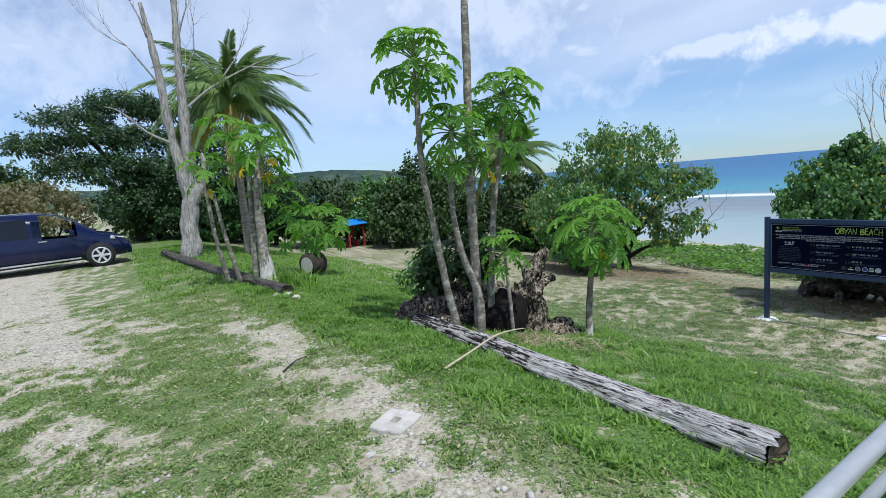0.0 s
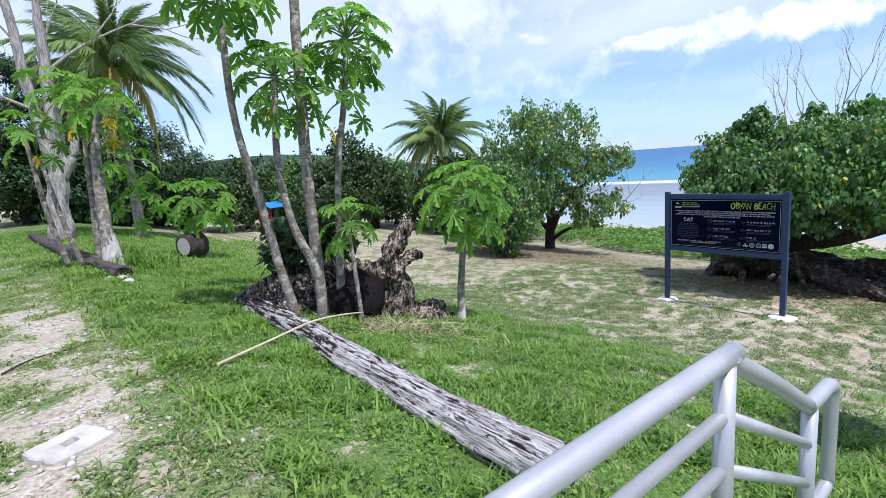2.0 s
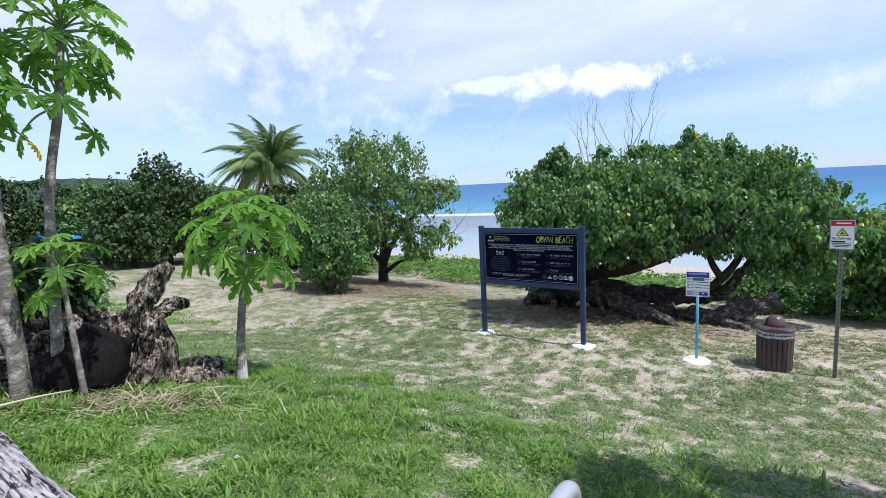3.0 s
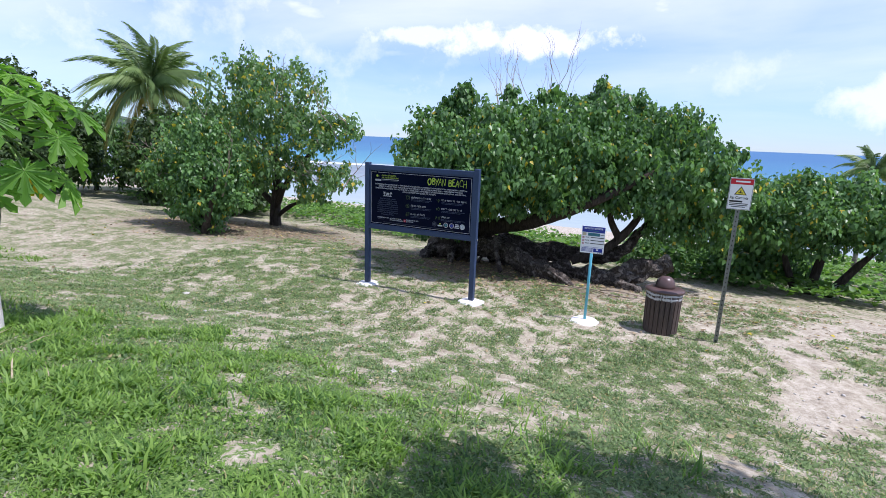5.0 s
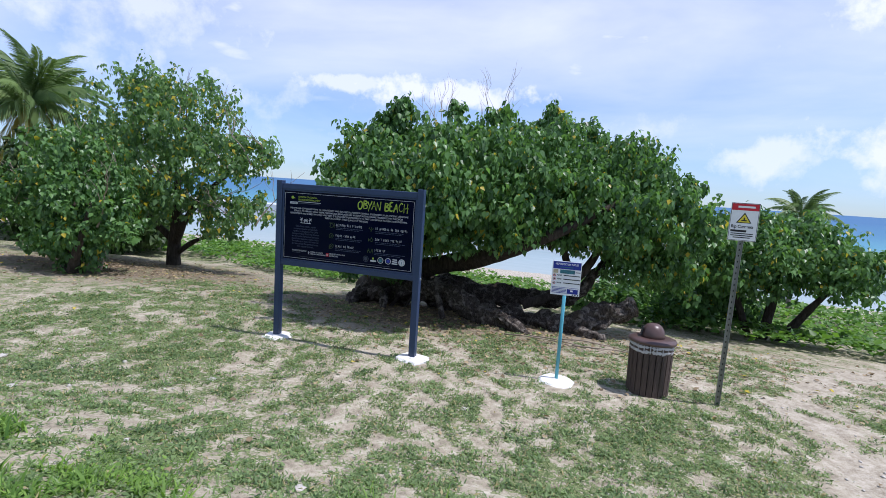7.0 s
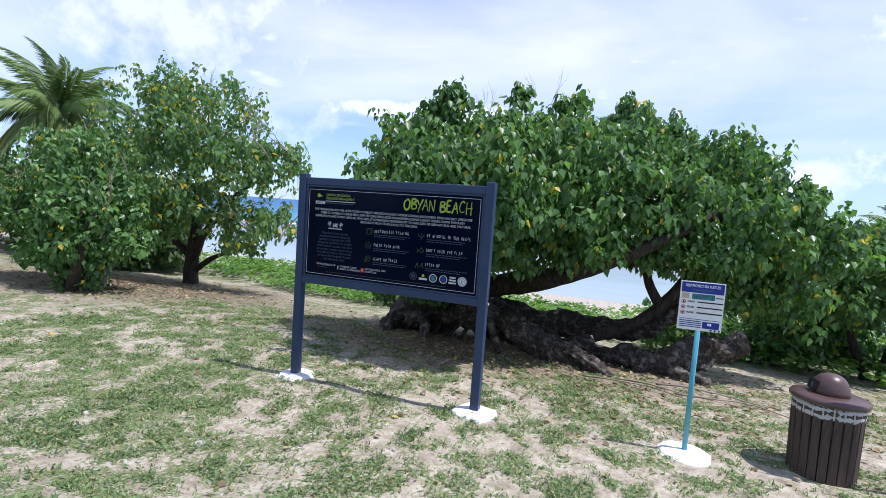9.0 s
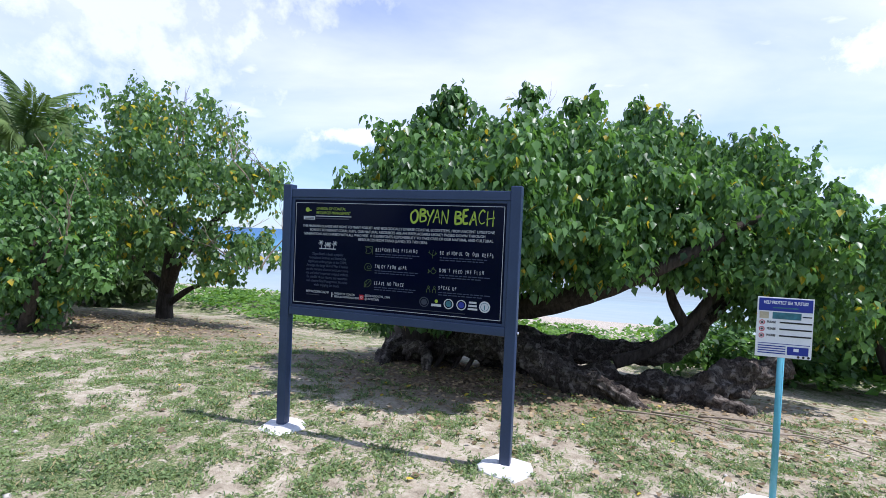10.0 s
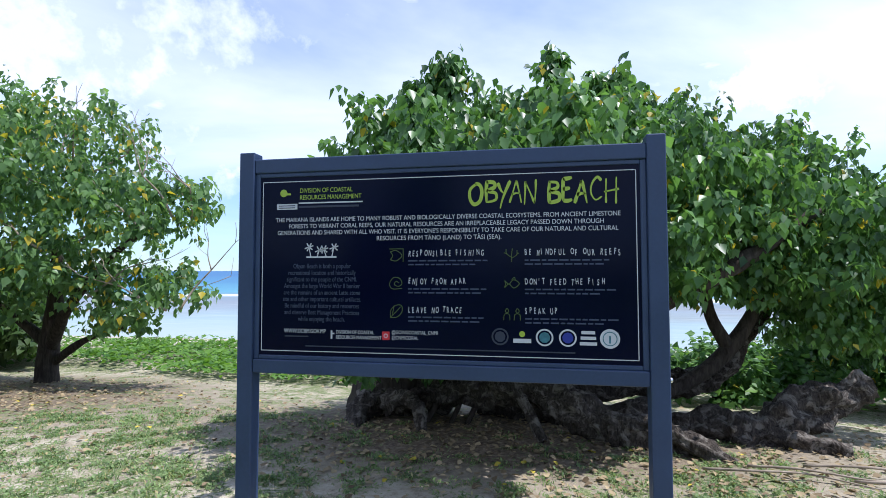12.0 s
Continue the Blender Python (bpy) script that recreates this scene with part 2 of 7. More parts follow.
def sea_material():
    """Lagoon over pale sand, a line of surf on the reef, deep water beyond."""
    s = Mat("sea_water", 0.55, 0, 0.12)
    g = s.node("ShaderNodeNewGeometry")
    sep = s.node("ShaderNodeSeparateXYZ")
    s.link(g.outputs["Position"], sep.inputs[0])
    v = s.world_coord()
    wob = s.math("MULTIPLY", s.math("SUBTRACT", s.noise(s.world_coord((0.012, 0.012, 0.01)), 1.0, 4), 0.5), 34.0)
    d = s.math("ADD", sep.outputs[0], wob)
    far = s.math("DIVIDE", d, 400.0)
    col = s.ramp(far, [(0.06, (0.34, 0.4, 0.39)), (0.095, (0.26, 0.35, 0.37)), (0.13, (0.2, 0.23, 0.26)), (0.155, (0.15, 0.22, 0.26)), (0.2, (0.08, 0.25, 0.33)), (0.33, (0.05, 0.17, 0.29)), (0.8, (0.04, 0.135, 0.27))])
    reef = s.ramp(s.noise(s.world_coord((0.05, 0.02, 1)), 2.2, 6, 0.65), [(0.48, (0, 0, 0)), (0.62, (1, 1, 1))])
    inside = s.ramp(far, [(0.085, (0, 0, 0)), (0.11, (0.75, 0.75, 0.75)), (0.155, (0.75, 0.75, 0.75)), (0.18, (0, 0, 0))])
    col = s.mix(s.math("MULTIPLY", reef, inside), col, (0.2, 0.22, 0.2))
    streak = s.ramp(s.noise(s.world_coord((0.9, 0.12, 1)), 1.5, 5, 0.65), [(0.5, (0, 0, 0)), (0.7, (0.35, 0.35, 0.35))])
    near = s.ramp(far, [(0.15, (1, 1, 1)), (0.19, (0.12, 0.12, 0.12))])
    col = s.mix(s.math("MULTIPLY", streak, near), col, (0.4, 0.44, 0.45))
    foam_n = s.noise(s.world_coord((0.12, 0.05, 1)), 2.4, 6, 0.7)
    band = s.ramp(far, [(0.158, (0, 0, 0)), (0.164, (0.9, 0.9, 0.9)), (0.168, (0.9, 0.9, 0.9)), (0.176, (0, 0, 0))])
    foam = s.math("MULTIPLY", band, s.ramp(foam_n, [(0.33, (0, 0, 0)), (0.5, (1, 1, 1))]))
    s.color(s.mix(foam, col, (0.8, 0.82, 0.82)))
    waves = s.math("ADD", s.noise(s.world_coord((1.1, 0.35, 1)), 1.3, 4), s.math("MULTIPLY", s.noise(s.world_coord((0.16, 0.05, 1)), 1.0, 3), 2.0))
    s.bump(waves, 0.35, 0.18)
    return s.m


M_GROUND, M_SEA = ground_material(), sea_material()
M_LEAF = leafy("broad_green_leaves", (0.024, 0.07, 0.026), (0.155, 0.3, 0.09), 0.022, rough=0.36, trans=0.36)
M_LEAF_B = leafy("lighter_broad_leaves", (0.031, 0.086, 0.037), (0.195, 0.33, 0.12), 0.05, rough=0.38, trans=0.45)
M_LEAF_DARK = leafy("dense_dark_leaves", (0.018, 0.045, 0.012), (0.07, 0.12, 0.035), 0.0, trans=0.25)
M_LEAF_FEATHER = leafy("feathery_tree_leaves", (0.014, 0.04, 0.016), (0.06, 0.12, 0.04), 0.0, trans=0.2)
M_VINE = leafy("beach_vine_leaves", (0.04, 0.12, 0.018), (0.16, 0.3, 0.05), 0.0)
M_SCRUB = leafy("dry_scrub_leaves", (0.09, 0.09, 0.045), (0.25, 0.22, 0.12), 0.0)
M_PAPAYA = leafy("papaya_leaf_green", (0.07, 0.19, 0.03), (0.23, 0.42, 0.075), 0.0, trans=0.5, per_object=True)
M_PAPAYA_Y = leafy("papaya_leaf_yellow", (0.6, 0.42, 0.02), (0.72, 0.55, 0.05), 0.0, trans=0.4, per_object=True)
M_PALM = leafy("palm_leaflets", (0.07, 0.13, 0.045), (0.24, 0.34, 0.12), 0.0, trans=0.3, per_object=True)
M_PALM_DRY = leafy("yellowing_palm_leaflets", (0.3, 0.27, 0.08), (0.46, 0.4, 0.13), 0.0, trans=0.3, per_object=True)
M_GRASS = leafy("grass_blades", (0.032, 0.11, 0.02), (0.25, 0.4, 0.08), 0.0, rough=0.55, trans=0.4)
M_TRAMPLED = leafy("trampled_grass", (0.06, 0.12, 0.03), (0.27, 0.37, 0.115), 0.07, rough=0.6, trans=0.35, yellow_color=(0.46, 0.41, 0.24))
M_LAWN = leafy("short_dry_grass", (0.04, 0.09, 0.033), (0.26, 0.36, 0.15), 0.06, rough=0.6, trans=0.35, yellow_color=(0.4, 0.34, 0.18))
M_STRAW = leafy("dry_straw", (0.2, 0.15, 0.09), (0.5, 0.42, 0.28), 0.0, rough=0.8, trans=0.1)
M_LITTER = leafy("fallen_leaves", (0.07, 0.042, 0.024), (0.42, 0.33, 0.19), 0.03, rough=0.75, trans=0.1)
M_BARK = bark("grey_brown_bark", (0.02, 0.016, 0.013), (0.09, 0.074, 0.06))
M_BARK_DARK = bark("dark_gnarled_bark", (0.010, 0.008, 0.007), (0.12, 0.1, 0.082), (14, 14, 6), (0.24, 0.215, 0.18), bump=1.0)
M_BARK_WHITE = bark("bleached_dead_wood", (0.09, 0.078, 0.068), (0.58, 0.55, 0.5), (9, 9, 1.2), bump=0.7)
M_PAPTRUNK = bark("papaya_stem", (0.11, 0.092, 0.07), (0.3, 0.27, 0.22), (3, 3, 7), (0.48, 0.45, 0.38))
M_PAPBASE = bark("whitened_stem_foot", (0.4, 0.37, 0.32), (0.68, 0.66, 0.62), (5, 5, 2))
M_PALMTRUNK = bark("ringed_palm_trunk", (0.12, 0.1, 0.08), (0.32, 0.29, 0.24), (1, 1, 9))
M_TWIG = bark("dry_twigs", (0.2, 0.16, 0.12), (0.44, 0.37, 0.29), (3, 3, 3), bump=0.2)


def rot_material():
    s = Mat("rotten_stump_wood", 0.92, 0, 0.15)
    n = s.noise(s.coord((6, 6, 2.0)), 3.0, 8, 0.7, 0.8)
    fine = s.noise(s.coord((18, 18, 6)), 3.0, 5, 0.7)
    v = s.math("ADD", s.math("MULTIPLY", n, 0.65), s.math("MULTIPLY", fine, 0.35))
    s.color(s.ramp(v, [(0.42, (0.006, 0.005, 0.004)), (0.47, (0.045, 0.036, 0.027)), (0.52, (0.19, 0.155, 0.115)), (0.6, (0.56, 0.49, 0.385))]))
    s.bump(v, 1.0, 0.06)
    return s.m


M_ROT = rot_material()


def log_material():
    s = Mat("charred_weathered_log", 0.85, 0, 0.2)
    # long plates of bleached wood parted by black cracks along the grain
    grain = s.noise(s.coord((0.7, 9.0, 9.0)), 2.4, 7, 0.68, 0.45)
    plates = s.noise(s.coord((2.6, 7.0, 7.0)), 2.6, 7, 0.72, 0.7)
    fine = s.noise(s.coord((1.2, 26, 26)), 3.0, 4, 0.6)
    spots = s.noise(s.coord((9, 16, 16)), 2.0, 5, 0.7)
    far = s.node("ShaderNodeSeparateXYZ")
    s.link(s.coord((1, 1, 1)), far.inputs[0])
    # the far half keeps more of its black bark
    age = s.math("MULTIPLY", s.math("MINIMUM", far.outputs[0], 4.5), 0.015)
    n = s.math("SUBTRACT", s.math("ADD", s.math("MULTIPLY", grain, 0.6), s.math("MULTIPLY", plates, 0.4)), age)
    n = s.math("ADD", n, s.math("MULTIPLY", s.math("SUBTRACT", spots, 0.5), 0.06))
    wood = s.ramp(fine, [(0.3, (0.2, 0.185, 0.17)), (0.45, (0.42, 0.4, 0.375)), (0.62, (0.66, 0.645, 0.615))])
    col = s.mix(s.ramp(n, [(0.435, (1, 1, 1)), (0.46, (0, 0, 0))]), wood, (0.016, 0.013, 0.012))
    rift = s.noise(s.coord((0.8, 9, 9)), 3.0, 5, 0.62, 0.6)
    col = s.mix(s.ramp(s.math("ABSOLUTE", s.math("SUBTRACT", rift, 0.5)), [(0.008, (0.95, 0.95, 0.95)), (0.022, (0, 0, 0))]), col, (0.02, 0.016, 0.014))
    s.color(col)
    s.bump(s.math("ADD", n, s.math("MULTIPLY", fine, 0.3)), 1.0, 0.04)
    return s.m


M_LOG = log_material()
# near-black wood tone that stands in for shade inside the stump
M_HOLLOW_DARK = bark("painted_hollow_shade", (0.003, 0.0025, 0.0025), (0.016, 0.012, 0.011), (8, 8, 2))
M_LOG_END = bark("sawn_log_end", (0.02, 0.016, 0.013), (0.13, 0.1, 0.075), (4, 4, 4))
M_GREYLOG = bark("dark_grey_log_bark", (0.02, 0.017, 0.015), (0.15, 0.135, 0.12), (1.2, 8, 8))
M_CONCRETE = painted("worn_concrete", (0.5, 0.48, 0.44), 0.9, 0, 0.3, 4, 0.4)
M_FOOTING = painted("white_washed_concrete", (0.8, 0.79, 0.75), 0.9, 0, 0.14, 7, 0.35)
M_RAIL = painted("galvanised_pipe", (0.5, 0.51, 0.51), 0.42, 0.5, 0.12, 5, 0.04)
M_SIGNFRAME = painted("slate_blue_sign_frame", (0.035, 0.06, 0.125), 0.4, 0, 0.2, 4, 0.03, 0.35)
M_SIGNPANEL = painted("navy_printed_panel", (0.0015, 0.0035, 0.019), 0.16, 0, 0.2, 2.5, 0.0, 0.1)
M_WHITE_INK = painted("white_print", (0.52, 0.54, 0.57), 0.4, 0, 0.05, 8, 0.0)
M_GREY_INK = painted("faint_grey_print", (0.03, 0.038, 0.065), 0.4, 0, 0.1, 8, 0.0)
M_LIME_INK = painted("lime_print", (0.34, 0.47, 0.05), 0.4, 0, 0.08, 8, 0.0)
M_PALE_INK = painted("faint_blue_print", (0.045, 0.06, 0.11), 0.4, 0, 0.1, 8, 0.0)
M_GREEN_INK = painted("dull_green_print", (0.07, 0.115, 0.03), 0.4, 0, 0.08, 8, 0.0)
M_RED_INK = painted("red_print", (0.55, 0.02, 0.035), 0.4, 0, 0.1, 8, 0.0)
M_BLUE_INK = painted("royal_blue_print", (0.02, 0.035, 0.28), 0.4, 0, 0.1, 8, 0.0)
M_TEAL_INK = painted("teal_photo_print", (0.05, 0.2, 0.25), 0.4, 0, 0.5, 30, 0.0)
M_BLACK_INK = painted("black_print", (0.015, 0.015, 0.018), 0.4, 0, 0.1, 8, 0.0)
M_YELLOW_INK = painted("yellow_print", (0.75, 0.62, 0.05), 0.4, 0, 0.1, 8, 0.0)
M_SIGNWHITE = painted("white_sign_plate", (0.78, 0.79, 0.8), 0.4, 0, 0.06, 5, 0.02)
M_TEALPOST = painted("light_blue_painted_post", (0.10, 0.40, 0.50), 0.42, 0, 0.15, 5, 0.04)
M_STEELPOST = painted("grey_steel_post", (0.30, 0.31, 0.29), 0.5, 0.5, 0.25, 6, 0.05)
M_BINWOOD = bark("weathered_bin_slats", (0.04, 0.03, 0.025), (0.13, 0.1, 0.085), (8, 8, 1.0), bump=0.4)
M_BINLID = painted("brown_bin_lid", (0.10, 0.06, 0.052), 0.36, 0, 0.2, 4, 0.05, 0.5)
M_BAG = painted("clear_grey_bin_liner", (0.5, 0.5, 0.52), 0.3, 0, 0.2, 9, 0.3)
M_CARPAINT = painted("dark_blue_car_paint", (0.003, 0.007, 0.042), 0.12, 0.0, 0.1, 1.5, 0.0, 0.5)
M_CARGLASS = painted("dark_tinted_glass", (0.006, 0.008, 0.012), 0.05, 0, 0.1, 2, 0.0, 0.5)


def clear_glass():
    s = Mat("clear_window_glass", 0.03, 0, 0.5)
    s.b.inputs["Base Color"].default_value = (0.75, 0.8, 0.8, 1)
    s.b.inputs["Transmission Weight"].default_value = 1.0
    s.b.inputs["IOR"].default_value = 1.02
    return s.m


M_CLEARGLASS = clear_glass()
M_RUBBER = painted("black_rubber", (0.022, 0.022, 0.022), 0.8, 0, 0.2, 9, 0.1)
M_RIM = painted("silver_alloy", (0.6, 0.61, 0.62), 0.35, 0.15, 0.08, 5, 0.0)
M_CHROME = painted("bright_trim", (0.7, 0.71, 0.72), 0.2, 0.9, 0.05, 5, 0.0)
M_LAMPGLASS = painted("headlamp_lens", (0.6, 0.6, 0.58), 0.1, 0.1, 0.1, 5, 0.0, 0.7)
M_TAILRED = painted("tail_lamp_red", (0.35, 0.01, 0.01), 0.15, 0, 0.1, 5, 0.0, 0.6)
M_BLUEROOF = painted("bright_blue_tarp", (0.02, 0.22, 0.62), 0.45, 0, 0.15, 3, 0.05)
M_REDWOOD = painted("red_painted_timber", (0.33, 0.035, 0.03), 0.6, 0, 0.25, 4, 0.05)
M_STONE = painted("pale_coral_stone", (0.56, 0.53, 0.47), 0.95, 0, 0.3, 9, 0.5)


def hill_material():
    """Far woods: blotches of trees and paler clearings, with haze mixed into their colour."""
    s = Mat("far_hill_woods", 1.0, 0, 0.0)
    v = s.world_coord()
    n = s.math("ADD", s.math("MULTIPLY", s.noise(v, 0.09, 5, 0.7), 0.6), s.math("MULTIPLY", s.noise(v, 0.018, 4), 0.4))
    s.color(s.ramp(n, [(0.38, (0.03, 0.052, 0.05)), (0.52, (0.055, 0.085, 0.066)), (0.64, (0.12, 0.15, 0.1))]))
    s.bump(n, 1.0, 6.0)
    return s.m


M_HILL = hill_material()
M_CANE = painted("dry_pale_cane", (0.56, 0.48, 0.33), 0.7, 0, 0.3, 6, 0.1)

# ---- helpers for shapes ----


def mesh_of(name, verts, faces, smooth=True):
    me = bpy.data.meshes.new(name)
    me.from_pydata([tuple(v) for v in verts], [], [tuple(f) for f in faces])
    if smooth:
        me.polygons.foreach_set("use_smooth", [True] * len(me.polygons))
    me.update()
    return me


def tri_mesh(name, verts, tris):
    """A mesh of many small triangles, from arrays."""
    me = bpy.data.meshes.new(name)
    v, f = np.asarray(verts, np.float32), np.asarray(tris, np.int32)
    me.vertices.add(len(v)); me.vertices.foreach_set("co", v.ravel())
    me.loops.add(f.size); me.loops.foreach_set("vertex_index", f.ravel())
    me.polygons.add(len(f))
    me.polygons.foreach_set("loop_start", np.arange(0, f.size, 3, dtype=np.int32))
    me.update(calc_edges=True)
    me.validate()
    return me


def part(name, data, material, parent, label=""):
    """Links a mesh, or a bmesh, as ONE object under a thing or a part."""
    if isinstance(data, bmesh.types.BMesh):
        me = bpy.data.meshes.new(name)
        data.to_mesh(me)
        data.free()
        data = me
    if material and not data.materials:
        data.materials.append(material)
    ob = new(name, data)
    ob.parent = parent
    if label:
        tagged(ob, label)
    return ob


def thing(name, m, label, category, group="", kind=""):
    ob = new(name)
    ob.empty_display_size = 0.2
    ob.matrix_world = m
    return tagged(ob, label, category, group, kind)


def solo(name, data, material, m, label, category="", group="", kind=""):
    """A thing of one mesh."""
    ob = part(name, data, material, None)
    ob.matrix_world = m
    return tagged(ob, label, category, group, kind)


def box(sx, sy, sz, at=(0, 0, 0), bevel=0.0, seg=2, bm=None, turn=None):
    own = bmesh.new()
    bmesh.ops.create_cube(own, size=1, matrix=Matrix.Diagonal((sx, sy, sz, 1)))
    if bevel:
        bmesh.ops.bevel(own, geom=own.edges[:], offset=bevel, segments=seg, affect="EDGES", profile=0.5)
    bmesh.ops.transform(own, matrix=Matrix.Translation(at) @ (turn or Matrix()), verts=own.verts)
    if bm is None:
        return own
    tmp = bpy.data.meshes.new("joined")
    own.to_mesh(tmp); own.free()
    bm.from_mesh(tmp)
    bpy.data.meshes.remove(tmp)
    return bm


def rod(a, b, r, sides=12, bm=None, r2=None):
    """A closed round rod from a to b."""
    bm = bm or bmesh.new()
    a, b = Vector(a), Vector(b)
    d = b - a
    m = Matrix.Translation((a + b) / 2) @ d.to_track_quat("Z", "Y").to_matrix().to_4x4()
    geo = bmesh.ops.create_cone(bm, cap_ends=True, segments=sides, radius1=r, radius2=r if r2 is None else r2, depth=d.length, matrix=m)
    for f in {f for v in geo["verts"] for f in v.link_faces}:
        f.smooth = len(f.verts) == 4
    return bm


def spin(profile, sides=24):
    """A surface of revolution round z from (radius, height) pairs."""
    verts, faces = [], []
    for r, z in profile:
        for i in range(sides):
            a = 2 * math.pi * i / sides
            verts.append((r * math.cos(a), r * math.sin(a), z))
    for j in range(len(profile) - 1):
        for i in range(sides):
            k = (i + 1) % sides
            faces.append((j * sides + i, j * sides + k, (j + 1) * sides + k, (j + 1) * sides + i))
    faces.append(tuple(range(sides))[::-1])
    faces.append(tuple(range((len(profile) - 1) * sides, len(profile) * sides)))
    return mesh_of("turned", verts, faces)


def smooth_path(points, radii, n):
    """Catmull-Rom through points and radii."""
    p = [np.array(q, float) for q in points]
    p = [2 * p[0] - p[1]] + p + [2 * p[-1] - p[-2]]
    r = [radii[0]] + list(radii) + [radii[-1]]
    out, rad = [], []
    for i in range(1, len(p) - 2):
        for k in range(n):
            t = k / n
            a, b, c, d = p[i - 1], p[i], p[i + 1], p[i + 2]
            out.append(0.5 * (2 * b + (c - a) * t + (2 * a - 5 * b + 4 * c - d) * t * t + (3 * b - a - 3 * c + d) * t ** 3))
            rad.append(r[i] * (1 - t) + r[i + 1] * t)
    out.append(p[-2]); rad.append(r[-2])
    return out, rad


def tube_arrays(points, radii, sides=9, n=5, rough=0.0, freq=3.0, seed=0.0, ridges=0):
    path, rad = smooth_path(points, radii, n)
    verts, faces = [], []
    ref = Vector((0.31, 0.17, 0.93))
    for j, (c, r) in enumerate(zip(path, rad)):
        c = Vector(c)
        t = Vector(path[min(j + 1, len(path) - 1)]) - Vector(path[max(j - 1, 0)])
        t.normalize()
        if abs(t.dot(ref)) > 0.95:
            ref = Vector((0.93, 0.2, 0.3))
        u = t.cross(ref).normalized()
        w = t.cross(u)
        for i in range(sides):
            a = 2 * math.pi * i / sides
            o = u * math.cos(a) + w * math.sin(a)
            k = r
            if rough:
                q = c * 0.6 + o * r * 1.0
                k = r * (1 + rough * noise.noise(q * freq + Vector((seed, seed * 1.7, 0))) + 0.45 * rough * noise.noise(q * freq * 3.1))
                if ridges:
                    k *= 1 + 0.15 * math.sin(a * ridges + 4 * noise.noise(c * 1.3)) * (0.5 + abs(noise.noise(c * 2.1 + o)))
            verts.append(c + o * k)
    rings = len(path)
    for j in range(rings - 1):
        for i in range(sides):
            k = (i + 1) % sides
            faces.append((j * sides + i, j * sides + k, (j + 1) * sides + k, (j + 1) * sides + i))
    faces.append(tuple(range(sides))[::-1])
    faces.append(tuple(range((rings - 1) * sides, rings * sides)))
    return verts, faces


def tube(points, radii, sides=9, n=5, rough=0.0, freq=3.0, seed=0.0, ridges=0):
    return mesh_of("tube", *tube_arrays(points, radii, sides, n, rough, freq, seed, ridges))


def joined(pieces):
    verts, faces = [], []
    for v, f in pieces:
        k = len(verts)
        verts += v
        faces += [tuple(i + k for i in q) for q in f]
    return mesh_of("joined", verts, faces)


def unit(a):
    return a / np.maximum(np.linalg.norm(a, axis=-1, keepdims=True), 1e-6)


LEAF = np.array([[0, 0, 0], [0.37, 0.2, 0.07], [0.29, 0.58, 0.02], [0, 1.0, -0.2], [-0.29, 0.58, 0.02], [-0.37, 0.2, 0.07], [0, 0.42, -0.07]])
LEAF_TRIS = np.array([[0, 1, 6], [1, 2, 6], [2, 3, 6], [3, 4, 6], [4, 5, 6], [5, 0, 6]])
LEAF4 = np.array([[0, 0, 0], [0.38, 0.34, 0.06], [0, 1.0, -0.18], [-0.38, 0.34, 0.06], [0, 0.42, -0.07]])
LEAF4_TRIS = np.array([[0, 1, 4], [1, 2, 4], [2, 3, 4], [3, 0, 4]])
SLIM = np.array([[0, 0, 0], [0.22, 0.45, 0.03], [0, 1.0, -0.1], [-0.22, 0.45, 0.03]])
SLIM_TRIS = np.array([[0, 1, 2], [0, 2, 3]])


def place_leaves(pos, axis, normal, size, shape=LEAF, tris=LEAF_TRIS):
    """Leaves at pos that point along axis and face normal."""
    y = unit(axis)
    x = unit(np.cross(y, normal))
    z = np.cross(x, y)
    s = size[:, None, None]
    v = pos[:, None, :] + s * (shape[None, :, 0:1] * x[:, None, :] + shape[None, :, 1:2] * y[:, None, :] + shape[None, :, 2:3] * z[:, None, :])
    f = tris[None] + (np.arange(len(pos)) * len(shape))[:, None, None]
    return v.reshape(-1, 3), f.reshape(-1, 3)


